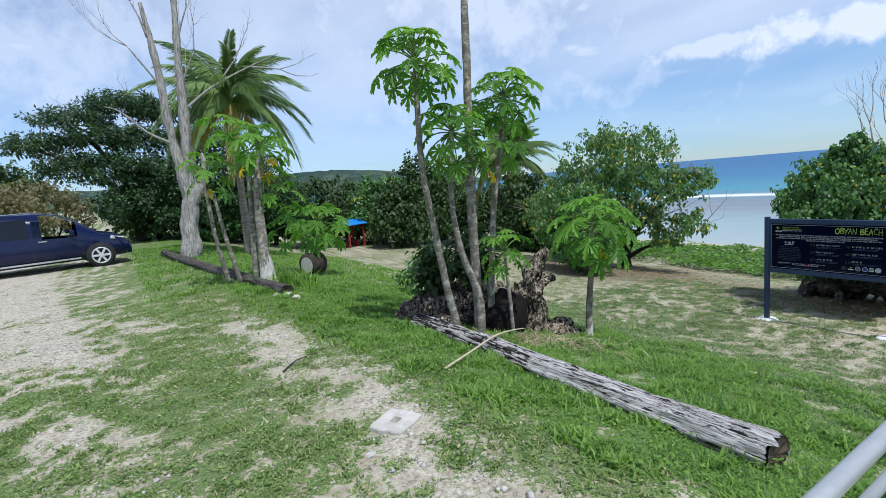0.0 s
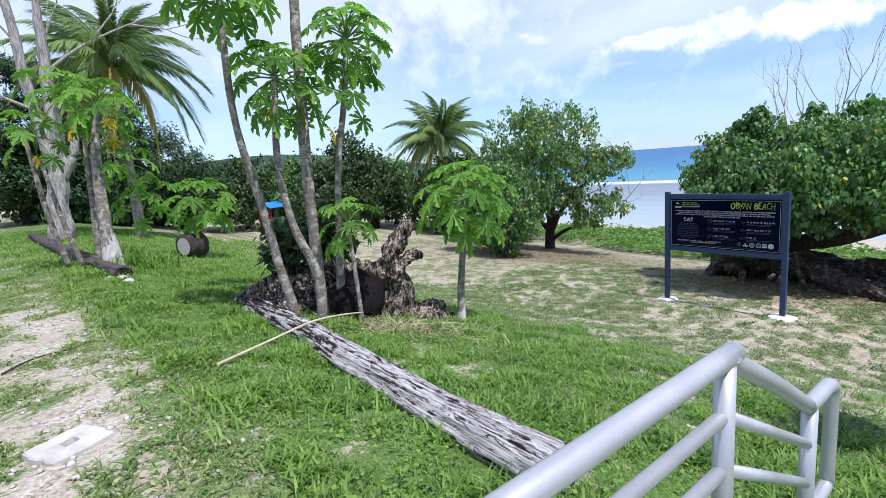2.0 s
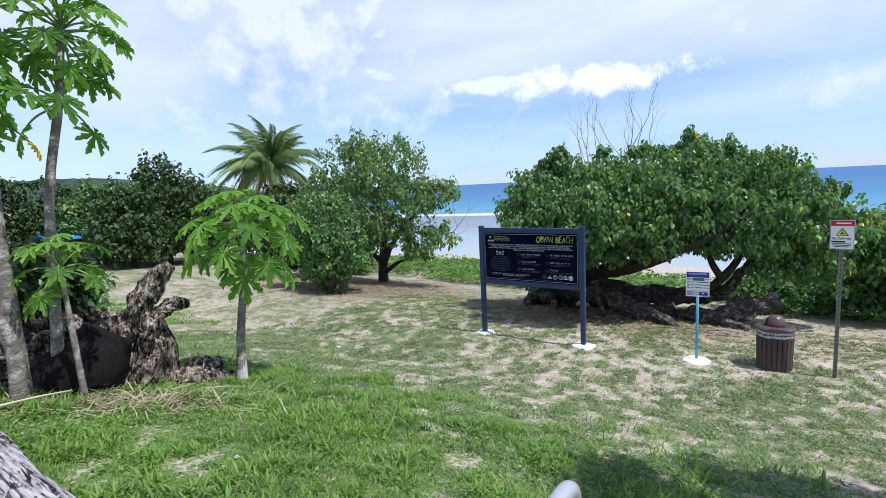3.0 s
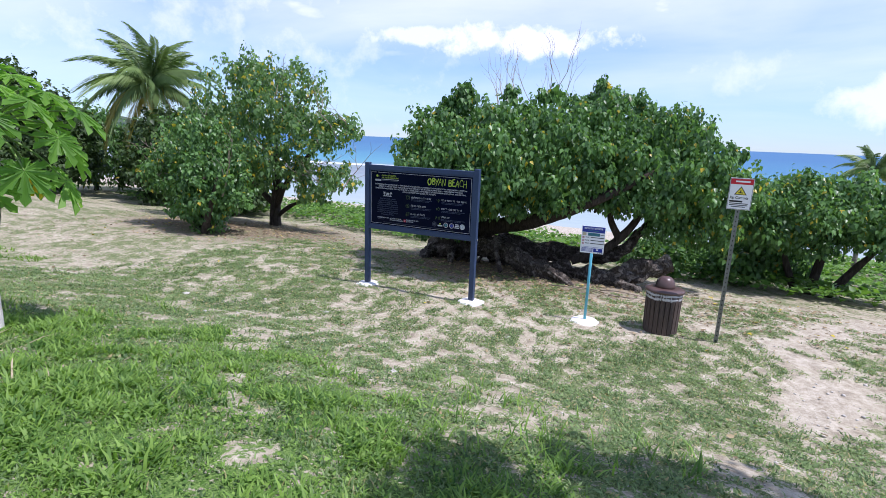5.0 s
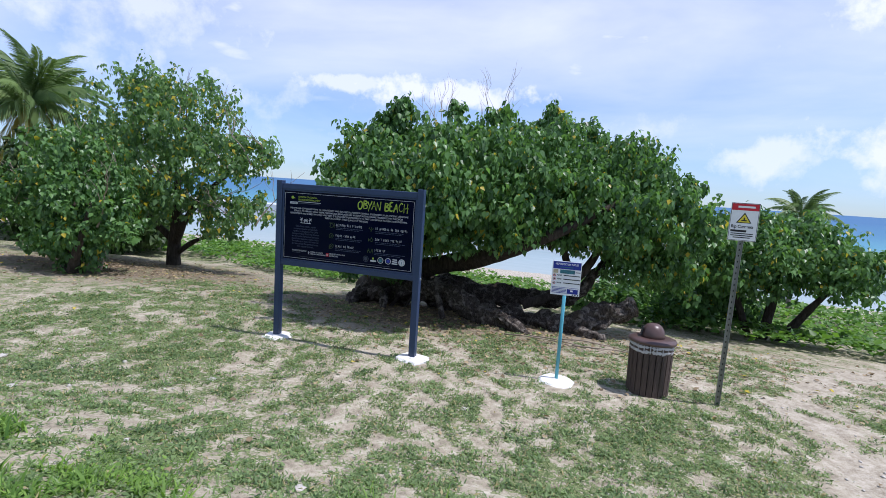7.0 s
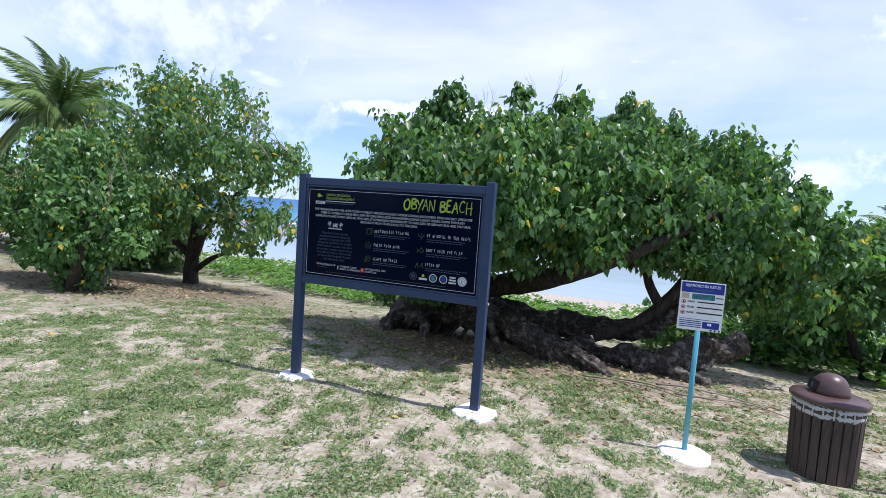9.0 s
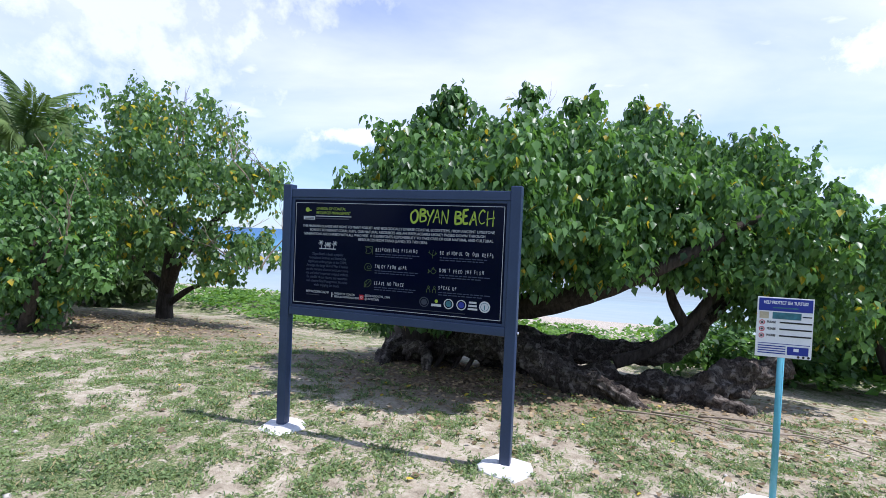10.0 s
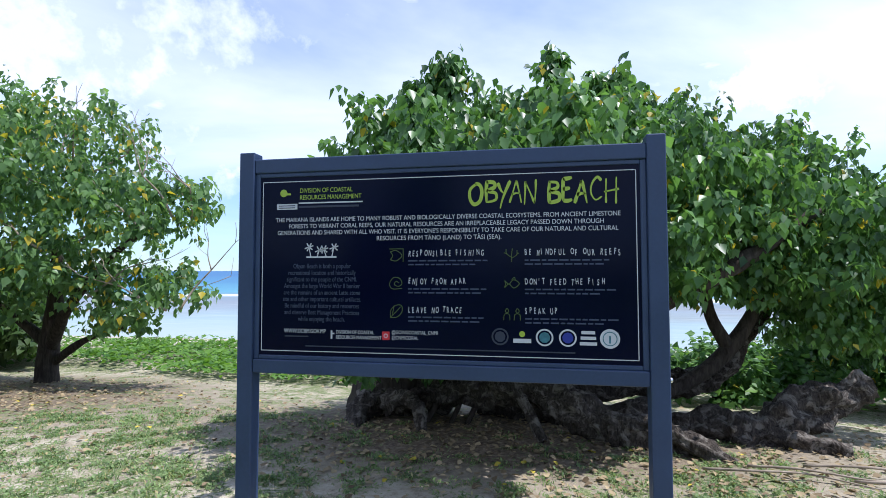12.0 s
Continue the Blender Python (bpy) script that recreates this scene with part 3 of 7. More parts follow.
def crown(blobs, tufts, per, size, seed, droop=0.6, spread=0.16, inner=0.45, shape=LEAF, tris=LEAF_TRIS, bottom=-0.75):
    """Leaves in hanging rosettes at the shoots over the lumps of a crown; blobs: x, y, z, rx, ry, rz."""
    rng = np.random.default_rng(seed)
    b = np.array(blobs, float)
    area = (b[:, 3] * b[:, 4] + b[:, 4] * b[:, 5] + b[:, 3] * b[:, 5])
    n = tufts * 3
    which = rng.choice(len(b), n, p=area / area.sum())
    d = unit(rng.normal(size=(n, 3)))
    d[:, 2] = np.where(d[:, 2] < bottom, -d[:, 2], d[:, 2])
    lump = np.array([noise.noise(Vector(tuple(q * 2.3 + seed + w))) for q, w in zip(d, which)])
    r = (1 - inner * rng.random(n) ** 2.2) * (1 + 0.30 * lump) * (1 + 0.07 * rng.normal(size=n))
    heart = b[which, :3] + d * b[which, 3:] * r[:, None]
    # boughs stand out and leave hollows between them
    hollow = np.array([noise.noise(Vector(tuple(q * 1.9 + seed))) for q in heart])
    heart = heart - d * b[which, 3:] * np.where(hollow < -0.05, 0.30, np.where(hollow > 0.28, -0.07, 0.0))[:, None]
    # few shoots sit deep inside the crown
    depth = np.min(np.linalg.norm((heart[:, None] - b[None, :, :3]) / b[None, :, 3:], axis=2), axis=1)
    keep = np.flatnonzero((depth > 0.66) | (rng.random(n) < 0.25))[:tufts]
    heart, d, k = heart[keep], d[keep], len(keep)
    shoot = unit(0.75 * d + 0.35 * rng.normal(size=(k, 3)) + np.array([0, 0, 0.45]))
    big = 0.75 + 0.5 * rng.random(k)
    m = k * per
    sh, grow = np.repeat(shoot, per, 0), np.repeat(big, per)
    side = rng.normal(size=(m, 3))
    side = unit(side - np.sum(side * sh, 1, keepdims=True) * sh)
    up = np.tile(np.linspace(-1.3, 0.9, per), k) + rng.normal(0, 0.15, m)
    pos = np.repeat(heart, per, 0) + sh * (up * spread * grow)[:, None] + side * (spread * 0.45 * (1.1 - 0.35 * up) * rng.uniform(0.5, 1.3, m))[:, None]
    axis = side * 0.75 + sh * (0.25 * up)[:, None] + 0.22 * rng.normal(size=(m, 3)) + np.array([0, 0, -droop])
    nrm = 0.6 * side + 0.45 * sh + 0.3 * rng.normal(size=(m, 3)) + np.array([0, 0, 0.4])
    sz = size * rng.uniform(0.6, 1.2, m) * np.repeat(0.85 + 0.3 * rng.random(k), per)
    return tri_mesh("crown", *place_leaves(pos, axis, nrm, sz, shape, tris))


def twig_tree(base, way, length, radius, depth, seed, spread=0.55, pieces=None, rng=None):
    """Bare branching limbs, as tube arrays."""
    top = pieces is None
    if top:
        pieces, rng = [], random.Random(seed)
    base, way = Vector(base), Vector(way).normalized()
    mid = base + way * length * 0.5 + Vector((rng.uniform(-1, 1), rng.uniform(-1, 1), rng.uniform(-0.3, 0.6))) * length * 0.09
    tip = base + way * length + Vector((rng.uniform(-1, 1), rng.uniform(-1, 1), rng.uniform(-0.2, 0.8))) * length * 0.12
    pieces.append(tube_arrays([base, mid, tip], [radius, radius * 0.78, radius * 0.52], 7 if depth > 1 else 5, 4, 0.15, 4, seed))
    if depth > 0:
        for i in range(rng.choice((2, 3))):
            o = (mid if i == 2 else tip)
            w = way + Vector((rng.uniform(-1, 1), rng.uniform(-1, 1), rng.uniform(-0.5, 0.9))) * spread
            twig_tree(o, w, length * rng.uniform(0.55, 0.85), radius * (0.5 if i < 2 else 0.35), depth - 1, seed, spread, pieces, rng)
    return pieces


def value_noise(x, y, seed=0):
    """Smooth noise from 0 to 1 on arrays."""
    xi, yi = np.floor(x).astype(np.int64), np.floor(y).astype(np.int64)
    fx, fy = x - xi, y - yi
    fx, fy = fx * fx * (3 - 2 * fx), fy * fy * (3 - 2 * fy)

    def hashed(i, j):
        h = (i * 374761393 + j * 668265263 + seed * 974711) & 0x7FFFFFFF
        h = ((h ^ (h >> 13)) * 1274126177) & 0x7FFFFFFF
        return ((h ^ (h >> 16)) & 0xFFFF) / 65535.0
    a, b, c, d = hashed(xi, yi), hashed(xi + 1, yi), hashed(xi, yi + 1), hashed(xi + 1, yi + 1)
    return (a * (1 - fx) + b * fx) * (1 - fy) + (c * (1 - fx) + d * fx) * fy


def fbm(x, y, seed=0, octaves=4):
    s, k = 0.0, 0.0
    for o in range(octaves):
        s = s + value_noise(x * 2 ** o + 13.7 * o, y * 2 ** o - 7.3 * o, seed + o) * 0.55 ** o
        k += 0.55 ** o
    return s / k


def step(e0, e1, v):
    t = np.clip((v - e0) / (e1 - e0), 0, 1)
    return t * t * (3 - 2 * t)


# ---- ground ----
SLOPE_X = (-3, 0, 2.2, 3.5, 5, 6.2, 9.1, 11.3, 14, 20, 27, 31, 45, 80)
SLOPE_Z = (0.05, 0.0, -0.02, -0.3, -0.62, -0.93, -1.67, -1.73, -1.9, -2.75, -3.05, -3.45, -4.8, -7)
SEA = -3.35


def shore_shift(y):
    """The coast bends seaward far along it."""
    return np.clip(y - 60, 0, 900) * 0.28


def height(x, y):
    x, y = np.asarray(x, float), np.asarray(y, float)
    xs = x - shore_shift(y)
    z = sum(np.interp(xs + o, SLOPE_X, SLOPE_Z) for o in (-0.35, 0, 0.35)) / 3
    z = z + (fbm(x * 0.9, y * 0.9, 3) - 0.5) * 0.07 + (fbm(x * 4, y * 4, 9, 3) - 0.5) * 0.022
    # the slope falls faster below the steps
    return z - 0.11 * np.exp(-((x - 5.0) / 1.3) ** 2) * step(2.4, 0.9, y)


def hz(x, y):
    return float(height(x, y))


TRACK = ((-0.4, 9.1), (0.2, 8.35), (1.0, 7.85), (1.4, 7.0), (1.35, 5.9), (1.45, 5.0), (1.6, 4.3), (1.55, 3.5), (1.45, 2.6), (1.4, 1.0))
BEACH_PATH = ((9.6, -1.5), (10.1, -1.65), (10.9, -1.8), (12.2, -1.75), (14.0, -3.0), (16.6, -5.2))


def way_off(x, y, way):
    """How far each place lies from a worn way."""
    best = np.full(np.shape(x), 1e9)
    for (ax, ay), (bx, by) in zip(way, way[1:]):
        dx, dy = bx - ax, by - ay
        t = np.clip(((x - ax) * dx + (y - ay) * dy) / (dx * dx + dy * dy), 0, 1)
        best = np.minimum(best, np.hypot(x - ax - t * dx, y - ay - t * dy))
    return best


def cover(x, y):
    """Grass, coral gravel, lushness, and leaf-brown soil with painted tree shade at each place, from 0 to 1."""
    n = fbm(x * 0.55, y * 0.55, 21)
    m = fbm(x * 1.7, y * 1.7, 33)
    f = fbm(x * 5.5, y * 5.5, 47, 3)
    edge = 2.35 - 0.06 * np.clip(y - 1, 0, 30) + 0.35 * (m - 0.5)      # upper edge of the bank
    upper = 1 - step(-0.15, 0.25, x - edge)
    # worn coral track along the edge, the pale parking lot, and bare flecks before it
    off = way_off(x, y, TRACK) - 0.25 * (m - 0.5) - 0.5 * (f - 0.5)
    track = np.exp(-(np.maximum(off, 0) / 0.43) ** 2) * np.clip(0.55 + 2.6 * (fbm(x * 3.6, y * 3.6, 27, 3) - 0.46), 0.34, 0.95)
    lot = step(-0.25, -0.75, x + 0.13 * (y - 8) + 0.7 * (m - 0.5)) * step(6.7, 7.5, y + 0.8 * (x + 0.9) + 0.9 * (f - 0.5)) * 1.2
    left = step(0.25, -0.6, x) * step(0.45, 0.57, fbm(x * 8.0, y * 6.0, 29, 3)) * 0.8
    gravel = np.clip(np.maximum.reduce([np.maximum(track, 0.0), lot, left]) * upper, 0, 1)
    g_up = np.clip(0.86 - gravel * 0.8 + (m - 0.5) * 0.5 + (f - 0.5) * 1.5, 0, 1)
    # below the bank: thick by the log, thinning to dry lawn
    lush_dn = np.clip(1 - step(4.9, 8.8, x + (n - 0.5) * 5 + 0.10 * np.abs(y - 3)), 0, 1)
    bare_path = np.exp(-(np.maximum(way_off(x, y, BEACH_PATH) - 0.5 * (m - 0.5) - 0.6 * (f - 0.5), 0) / 0.42) ** 2) * np.clip(0.6 + 2.4 * (fbm(x * 2.9, y * 2.9, 61, 3) - 0.5), 0.15, 0.95)
    # soft ovals under the trees: thinner grass, brown litter soil and painted shade
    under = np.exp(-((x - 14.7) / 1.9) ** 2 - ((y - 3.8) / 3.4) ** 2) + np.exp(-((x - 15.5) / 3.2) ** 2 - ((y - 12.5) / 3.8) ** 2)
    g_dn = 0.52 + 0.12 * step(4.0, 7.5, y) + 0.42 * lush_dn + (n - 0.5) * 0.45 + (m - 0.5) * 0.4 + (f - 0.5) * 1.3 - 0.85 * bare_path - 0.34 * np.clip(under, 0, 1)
    g_dn = g_dn + 0.3 * np.exp(-((x - 9.2) / 1.4) ** 2 - ((y - 0.2) / 1.2) ** 2)
    g_dn = g_dn - 0.3 * step(0.58, 0.68, fbm(x * 2.1, y * 2.1, 55, 3)) * lush_dn
    g_dn = g_dn - step(24.5, 26.5, x - shore_shift(y)) * 1.5
    g = g_up * upper + np.clip(g_dn, 0, 1) * (1 - upper)
    sand = step(22.5, 26, x - shore_shift(y))
    gravel = np.maximum(gravel, np.maximum(sand, 0.45 * bare_path))
    lush = np.clip(lush_dn * (1 - upper) + upper * (0.42 + 0.5 * (n - 0.4)), 0, 1)
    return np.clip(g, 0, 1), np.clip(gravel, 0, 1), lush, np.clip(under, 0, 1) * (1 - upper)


def build_ground():
    def line(a, b, fine, lo, hi):
        inner = np.arange(a, b + 1e-6, fine)
        g = [fine]
        while sum(g) < max(hi - b, a - lo):
            g.append(g[-1] * 1.16)
        c = np.cumsum(g)
        return np.concatenate([(a - c[::-1]), inner, b + c])
    xs, ys = line(-4, 17, 0.1, -3000, 3000), line(-4, 15, 0.1, -3000, 3000)
    X, Y = np.meshgrid(xs, ys)
    Z = height(X, Y)
    far_land = np.clip(-X - 12, 0, 500) * 0.006 + step(45, 180, Y) * np.clip(20 - X, 0, 400) * 0.02
    Z = Z + far_land
    nx, ny = len(xs), len(ys)
    co = np.stack([X, Y, Z], -1).reshape(-1, 3)
    i = np.arange(nx * ny).reshape(ny, nx)
    quads = np.stack([i[:-1, :-1], i[:-1, 1:], i[1:, 1:], i[1:, :-1]], -1).reshape(-1, 4)
    me = bpy.data.meshes.new("ground")
    me.vertices.add(len(co)); me.vertices.foreach_set("co", co.astype(np.float32).ravel())
    me.loops.add(quads.size); me.loops.foreach_set("vertex_index", quads.astype(np.int32).ravel())
    me.polygons.add(len(quads)); me.polygons.foreach_set("loop_start", np.arange(0, quads.size, 4, dtype=np.int32))
    me.update(calc_edges=True)
    me.polygons.foreach_set("use_smooth", [True] * len(quads))
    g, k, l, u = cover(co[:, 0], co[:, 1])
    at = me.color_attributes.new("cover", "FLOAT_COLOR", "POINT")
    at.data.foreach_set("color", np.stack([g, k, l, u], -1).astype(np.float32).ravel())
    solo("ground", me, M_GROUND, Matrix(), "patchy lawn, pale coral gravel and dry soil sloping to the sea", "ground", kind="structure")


build_ground()
sea_me = mesh_of("sea", [(24, -3500, SEA), (4500, -3500, SEA), (4500, 3500, SEA), (24, 3500, SEA)], [(0, 1, 2, 3)])
solo("water", sea_me, M_SEA, Matrix(), "shallow turquoise lagoon with a surf line and deep blue sea", "sea", kind="structure")


def build_hill():
    """The low wooded headland across the bay."""
    verts, faces = [], []
    n = 130
    for j in range(n):
        t = j / (n - 1)
        a = radians(48 + 85 * t)
        d = 620 + 60 * math.sin(t * 5)
        top = 35.0 * (step(0, 0.3, t) * (0.82 + 0.18 * math.sin(t * 9 + 0.6))) + 1.6 * noise.noise(Vector((t * 30, 0, 0))) + 1.1 * noise.noise(Vector((t * 150, 3, 0)))
        for k, (o, h) in enumerate(((-60, -4), (-20, top * 0.7), (15, top), (80, top * 0.8), (200, -4))):
            verts.append(((d + o) * math.cos(a), (d + o) * math.sin(a), h))
    for j in range(n - 1):
        for k in range(4):
            faces.append((j * 5 + k, j * 5 + k + 1, j * 5 + 6 + k, j * 5 + 5 + k))
    solo("backdrop", mesh_of("hill", verts, faces), M_HILL, Matrix(), "low hazy wooded headland across the bay", "hill", kind="structure")


build_hill()


def build_landing():
    """Concrete landing and steps that the walk comes down."""
    home = thing("concrete_steps", pose(0, 0, 0), "worn pale concrete landing and steps beside a pipe rail", "steps", kind="structure")
    for x0, x1, top in ((-2.4, 0.75, 0.28), (0.75, 1.15, 0.14), (1.15, 1.5, 0.0), (1.5, 3.12, -0.14), (3.12, 3.42, -0.28), (3.42, 3.72, -0.42), (3.72, 4.25, -0.53)):
        part("step", box(x1 - x0 - 0.004, 1.25, 0.7, ((x0 + x1) / 2, 0.0, top - 0.35), 0.012), M_CONCRETE, home)


build_landing()


def build_rail():
    home = thing("handrail", pose(0, 0.572, 0), "grey galvanised pipe handrail with two mid rails on concrete steps", "handrail")
    z, lo = 0.735, 0.285
    r, q = 0.032, 0.021
    top = tube([(-0.6, 0, z), (1.2, 0, z), (3.0, 0, z), (3.09, 0, z - 0.004), (3.17, 0, z - 0.045), (3.5, 0, 0.51), (3.86, 0, lo + 0.01)], [r] * 7, 14, 4)
    part("top_rail", top, M_RAIL, home)
    part("end_loop", tube([(3.86, 0, lo + 0.005), (3.98, 0, lo + 0.0), (4.12, 0, lo), (4.19, 0, lo - 0.03), (4.2, 0, lo - 0.12), (4.2, 0, lo - 0.42), (4.18, 0, lo - 0.5), (3.9, 0, lo - 0.52)], [r] * 4 + [r * 0.9] * 4, 12, 5), M_RAIL, home)
    for dz in (0.18, 0.355):
        part("mid_rail", rod((-0.6, 0, z - dz), (3.09, 0, z - dz), q, 12), M_RAIL, home)
        part("mid_rail", rod((3.09, 0, z - dz), (3.9, 0, lo - dz + 0.005), q, 12), M_RAIL, home)
    for x, t, foot in ((-0.4, z, 0.2), (1.33, z, -0.1), (3.09, z - 0.02, -0.16), (3.9, lo, -0.6)):
        part("post", rod((x, 0, foot), (x, 0, t), 0.03, 14), M_RAIL, home)


build_rail()

# ---- signs ----


def lettering(words, size, material, parent, m, align="LEFT", stretch=1.0, heavy=0.0, name="lettering"):
    c = bpy.data.curves.new("words", "FONT")
    c.body, c.size, c.align_x, c.extrude, c.offset = words, size, align, 0.0006, heavy
    tmp = bpy.data.objects.new("words", c)
    me = bpy.data.meshes.new_from_object(tmp)
    bpy.data.objects.remove(tmp)
    bpy.data.curves.remove(c)
    ob = part(name, me, material, parent)
    ob.matrix_local = m @ Matrix.Diagonal((stretch, 1, 1, 1))
    return ob


def face_at(u, v, out):
    """On a panel that faces the walk: u to the reader's right, v up, out towards the reader."""
    return Matrix(((0, 0, -1, -out), (-1, 0, 0, -u), (0, 1, 0, v), (0, 0, 0, 1)))


def plate(u, v, w, h, out, material, parent, name="print_bar"):
    ob = part(name, box(w, h, 0.0012), material, parent)
    ob.matrix_local = face_at(u, v, out)
    return ob


def disc(u, v, r, out, material, parent, name="emblem", inner=0.0, sides=28):
    bm = bmesh.new()
    if inner:
        a = [bm.verts.new((r * math.cos(2 * math.pi * i / sides), r * math.sin(2 * math.pi * i / sides), 0)) for i in range(sides)]
        b = [bm.verts.new((inner * math.cos(2 * math.pi * i / sides), inner * math.sin(2 * math.pi * i / sides), 0)) for i in range(sides)]
        for i in range(sides):
            bm.faces.new((a[i], a[(i + 1) % sides], b[(i + 1) % sides], b[i]))
    else:
        bmesh.ops.create_circle(bm, cap_ends=True, radius=r, segments=sides)
    ob = part(name, bm, material, parent)
    ob.matrix_local = face_at(u, v, out)
    return ob


def footing(x, y, size, seed):
    """A rough whitewashed pad of concrete round a post's foot."""
    rng = random.Random(seed)
    n, verts = 14, []
    for k, (s, z) in enumerate(((1.12, -0.12), (1.04, 0.008), (0.86, 0.03), (0.3, 0.04))):
        for i in range(n):
            a = 2 * math.pi * i / n
            r = size * s * (1 + 0.16 * noise.noise(Vector((math.cos(a) * 1.6 + seed, math.sin(a) * 1.6, 0))) + rng.uniform(-0.03, 0.03))
            sq = 1 / max(abs(math.cos(a + 0.3)), abs(math.sin(a + 0.3))) ** 0.55
            verts.append((r * sq * math.cos(a), r * sq * math.sin(a), z + rng.uniform(-0.006, 0.006)))
    faces = [(j * n + i, j * n + (i + 1) % n, (j + 1) * n + (i + 1) % n, (j + 1) * n + i) for j in range(3) for i in range(n)]
    faces.append(tuple(range(3 * n, 4 * n)))
    solo("concrete_footing", mesh_of("footing", verts, faces, False), M_FOOTING, pose(x, y, hz(x, y)), "rough whitewashed concrete pad round a sign post", "footing", "sign post footings")


def build_beach_sign():
    xs, y0, y1 = 11.27, 2.93, 4.982
    mid, w = (y0 + y1) / 2, y1 - y0
    foot = hz(xs, mid)
    home = thing("beach_information_sign", pose(xs, mid, 0), "large navy beach information board on two slate blue posts", "sign")
    top = 0.47
    for y in (y0, y1):
        base = hz(xs, y) - 0.05
        part("post", box(0.085, 0.085, top - base, (0, y - mid, (top + base) / 2), 0.006), M_SIGNFRAME, home)
        footing(xs, y, 0.185, int(y * 10))
    for name, z, h in (("top_beam", 0.395, 0.075), ("bottom_beam", -0.653, 0.072)):
        part(name, box(0.07, w - 0.085, h, (0.0, 0, z), 0.006), M_SIGNFRAME, home)
    pw, p0, p1 = w - 0.085, -0.617, 0.3575
    part("panel", box(0.012, pw, p1 - p0, (-0.012, 0, (p0 + p1) / 2)), M_SIGNPANEL, home, "glossy dark navy printed panel")
    pc = (p0 + p1) / 2
    for dy in (-1, 1):
        part("frame_strip", box(0.05, 0.028, p1 - p0, (0, dy * (pw / 2 - 0.014), pc), 0.004), M_SIGNFRAME, home)
    part("frame_strip", box(0.05, pw - 0.056, 0.022, (0, 0, p1 - 0.011), 0.004), M_SIGNFRAME, home)
    part("frame_strip", box(0.05, pw - 0.056, 0.022, (0, 0, p0 + 0.011), 0.004), M_SIGNFRAME, home)
    o = 0.0195
    L, R, T, B = -0.942, 0.938, 0.31, -0.572
    for u, v, a, b in (((L + R) / 2, T, R - L, 0.004), ((L + R) / 2, B, R - L, 0.004), (L, (T + B) / 2, 0.004, T - B), (R, (T + B) / 2, 0.004, T - B)):
        plate(u, v, a, b, o, M_WHITE_INK, home, "border_line")
    W = lambda s, u, v, size, mat=M_WHITE_INK, al="LEFT", st=1.0, hv=0.0: lettering(s, size, mat, home, face_at(u, v, o), al, st, hv)
    # the title, brush-lettered: narrow strokes of uneven width, each letter a little off the line
    u = 0.155
    strokes = {"O": (((0.42, 0.98), (0.1, 0.72), (0.08, 0.3), (0.3, 0.02), (0.62, 0.18), (0.72, 0.62), (0.6, 0.92), (0.36, 1.0)),),
               "B": (((0.14, 1.02), (0.1, 0.5), (0.12, -0.02)), ((0.12, 0.96), (0.5, 0.92), (0.54, 0.7), (0.18, 0.54), (0.6, 0.42), (0.6, 0.12), (0.12, 0.0))),
               "Y": (((0.05, 1.0), (0.2, 0.66), (0.36, 0.5)), ((0.7, 1.08), (0.46, 0.62), (0.28, 0.2), (0.16, -0.2))),
               "A": (((0.0, -0.04), (0.2, 0.5), (0.36, 1.0)), ((0.36, 1.0), (0.5, 0.5), (0.62, -0.06)), ((0.12, 0.34), (0.36, 0.4), (0.56, 0.38))),
               "N": (((0.06, -0.05), (0.1, 0.5), (0.12, 1.02)), ((0.12, 1.0), (0.36, 0.5), (0.58, 0.02)), ((0.58, 0.0), (0.64, 0.55), (0.66, 1.1))),
               "E": (((0.12, 1.02), (0.1, 0.5), (0.1, -0.02)), ((0.1, 0.98), (0.34, 1.0), (0.56, 1.04)), ((0.1, 0.52), (0.3, 0.54), (0.46, 0.56)), ((0.1, 0.0), (0.34, -0.02), (0.56, 0.04))),
               "C": (((0.6, 0.86), (0.4, 1.02), (0.14, 0.74), (0.08, 0.32), (0.3, 0.0), (0.62, 0.14)),),
               "H": (((0.12, 1.04), (0.1, 0.5), (0.1, -0.06)), ((0.62, 1.1), (0.6, 0.5), (0.58, -0.1)), ((0.0, 0.44), (0.36, 0.5), (0.74, 0.56)))}
    for k, (ch, adv) in enumerate(zip("OBYAN BEACH", (0.078, 0.062, 0.06, 0.066, 0.07, 0.042, 0.066, 0.062, 0.068, 0.066, 0.07))):
        if ch != " ":
            pieces = []
            for line in strokes[ch]:
                path, _ = smooth_path([(x, y, 0) for x, y in line], [1] * len(line), 5)
                vs, fs, last = [], [], len(path) - 1
                for i, q in enumerate(path):
                    t = path[min(i + 1, last)] - path[max(i - 1, 0)]
                    t = t / max(1e-6, np.linalg.norm(t))
                    h = 0.085 * (0.75 + 0.35 * math.sin(2.6 * i / last + k)) * (0.6 if i in (0, last) else 1.0)
                    vs += [(q[0] * 0.092 - t[1] * h * 0.092, q[1] * 0.105 + t[0] * h * 0.105, 0), (q[0] * 0.092 + t[1] * h * 0.092, q[1] * 0.105 - t[0] * h * 0.105, 0)]
                fs = [(2 * i, 2 * i + 1, 2 * i + 3, 2 * i + 2) for i in range(last)]
                pieces.append((vs, fs))
            part("lettering", joined(pieces), M_LIME_INK, home).matrix_local = face_at(u, 0.168 + (0.006 if k % 2 else -0.004), o + 0.0005)
        u += adv
    W("DIVISION OF COASTAL", -0.735, 0.25, 0.034, M_LIME_INK, "LEFT", 0.82)
    W("RESOURCES MANAGEMENT", -0.735, 0.214, 0.034, M_LIME_INK, "LEFT", 0.80)
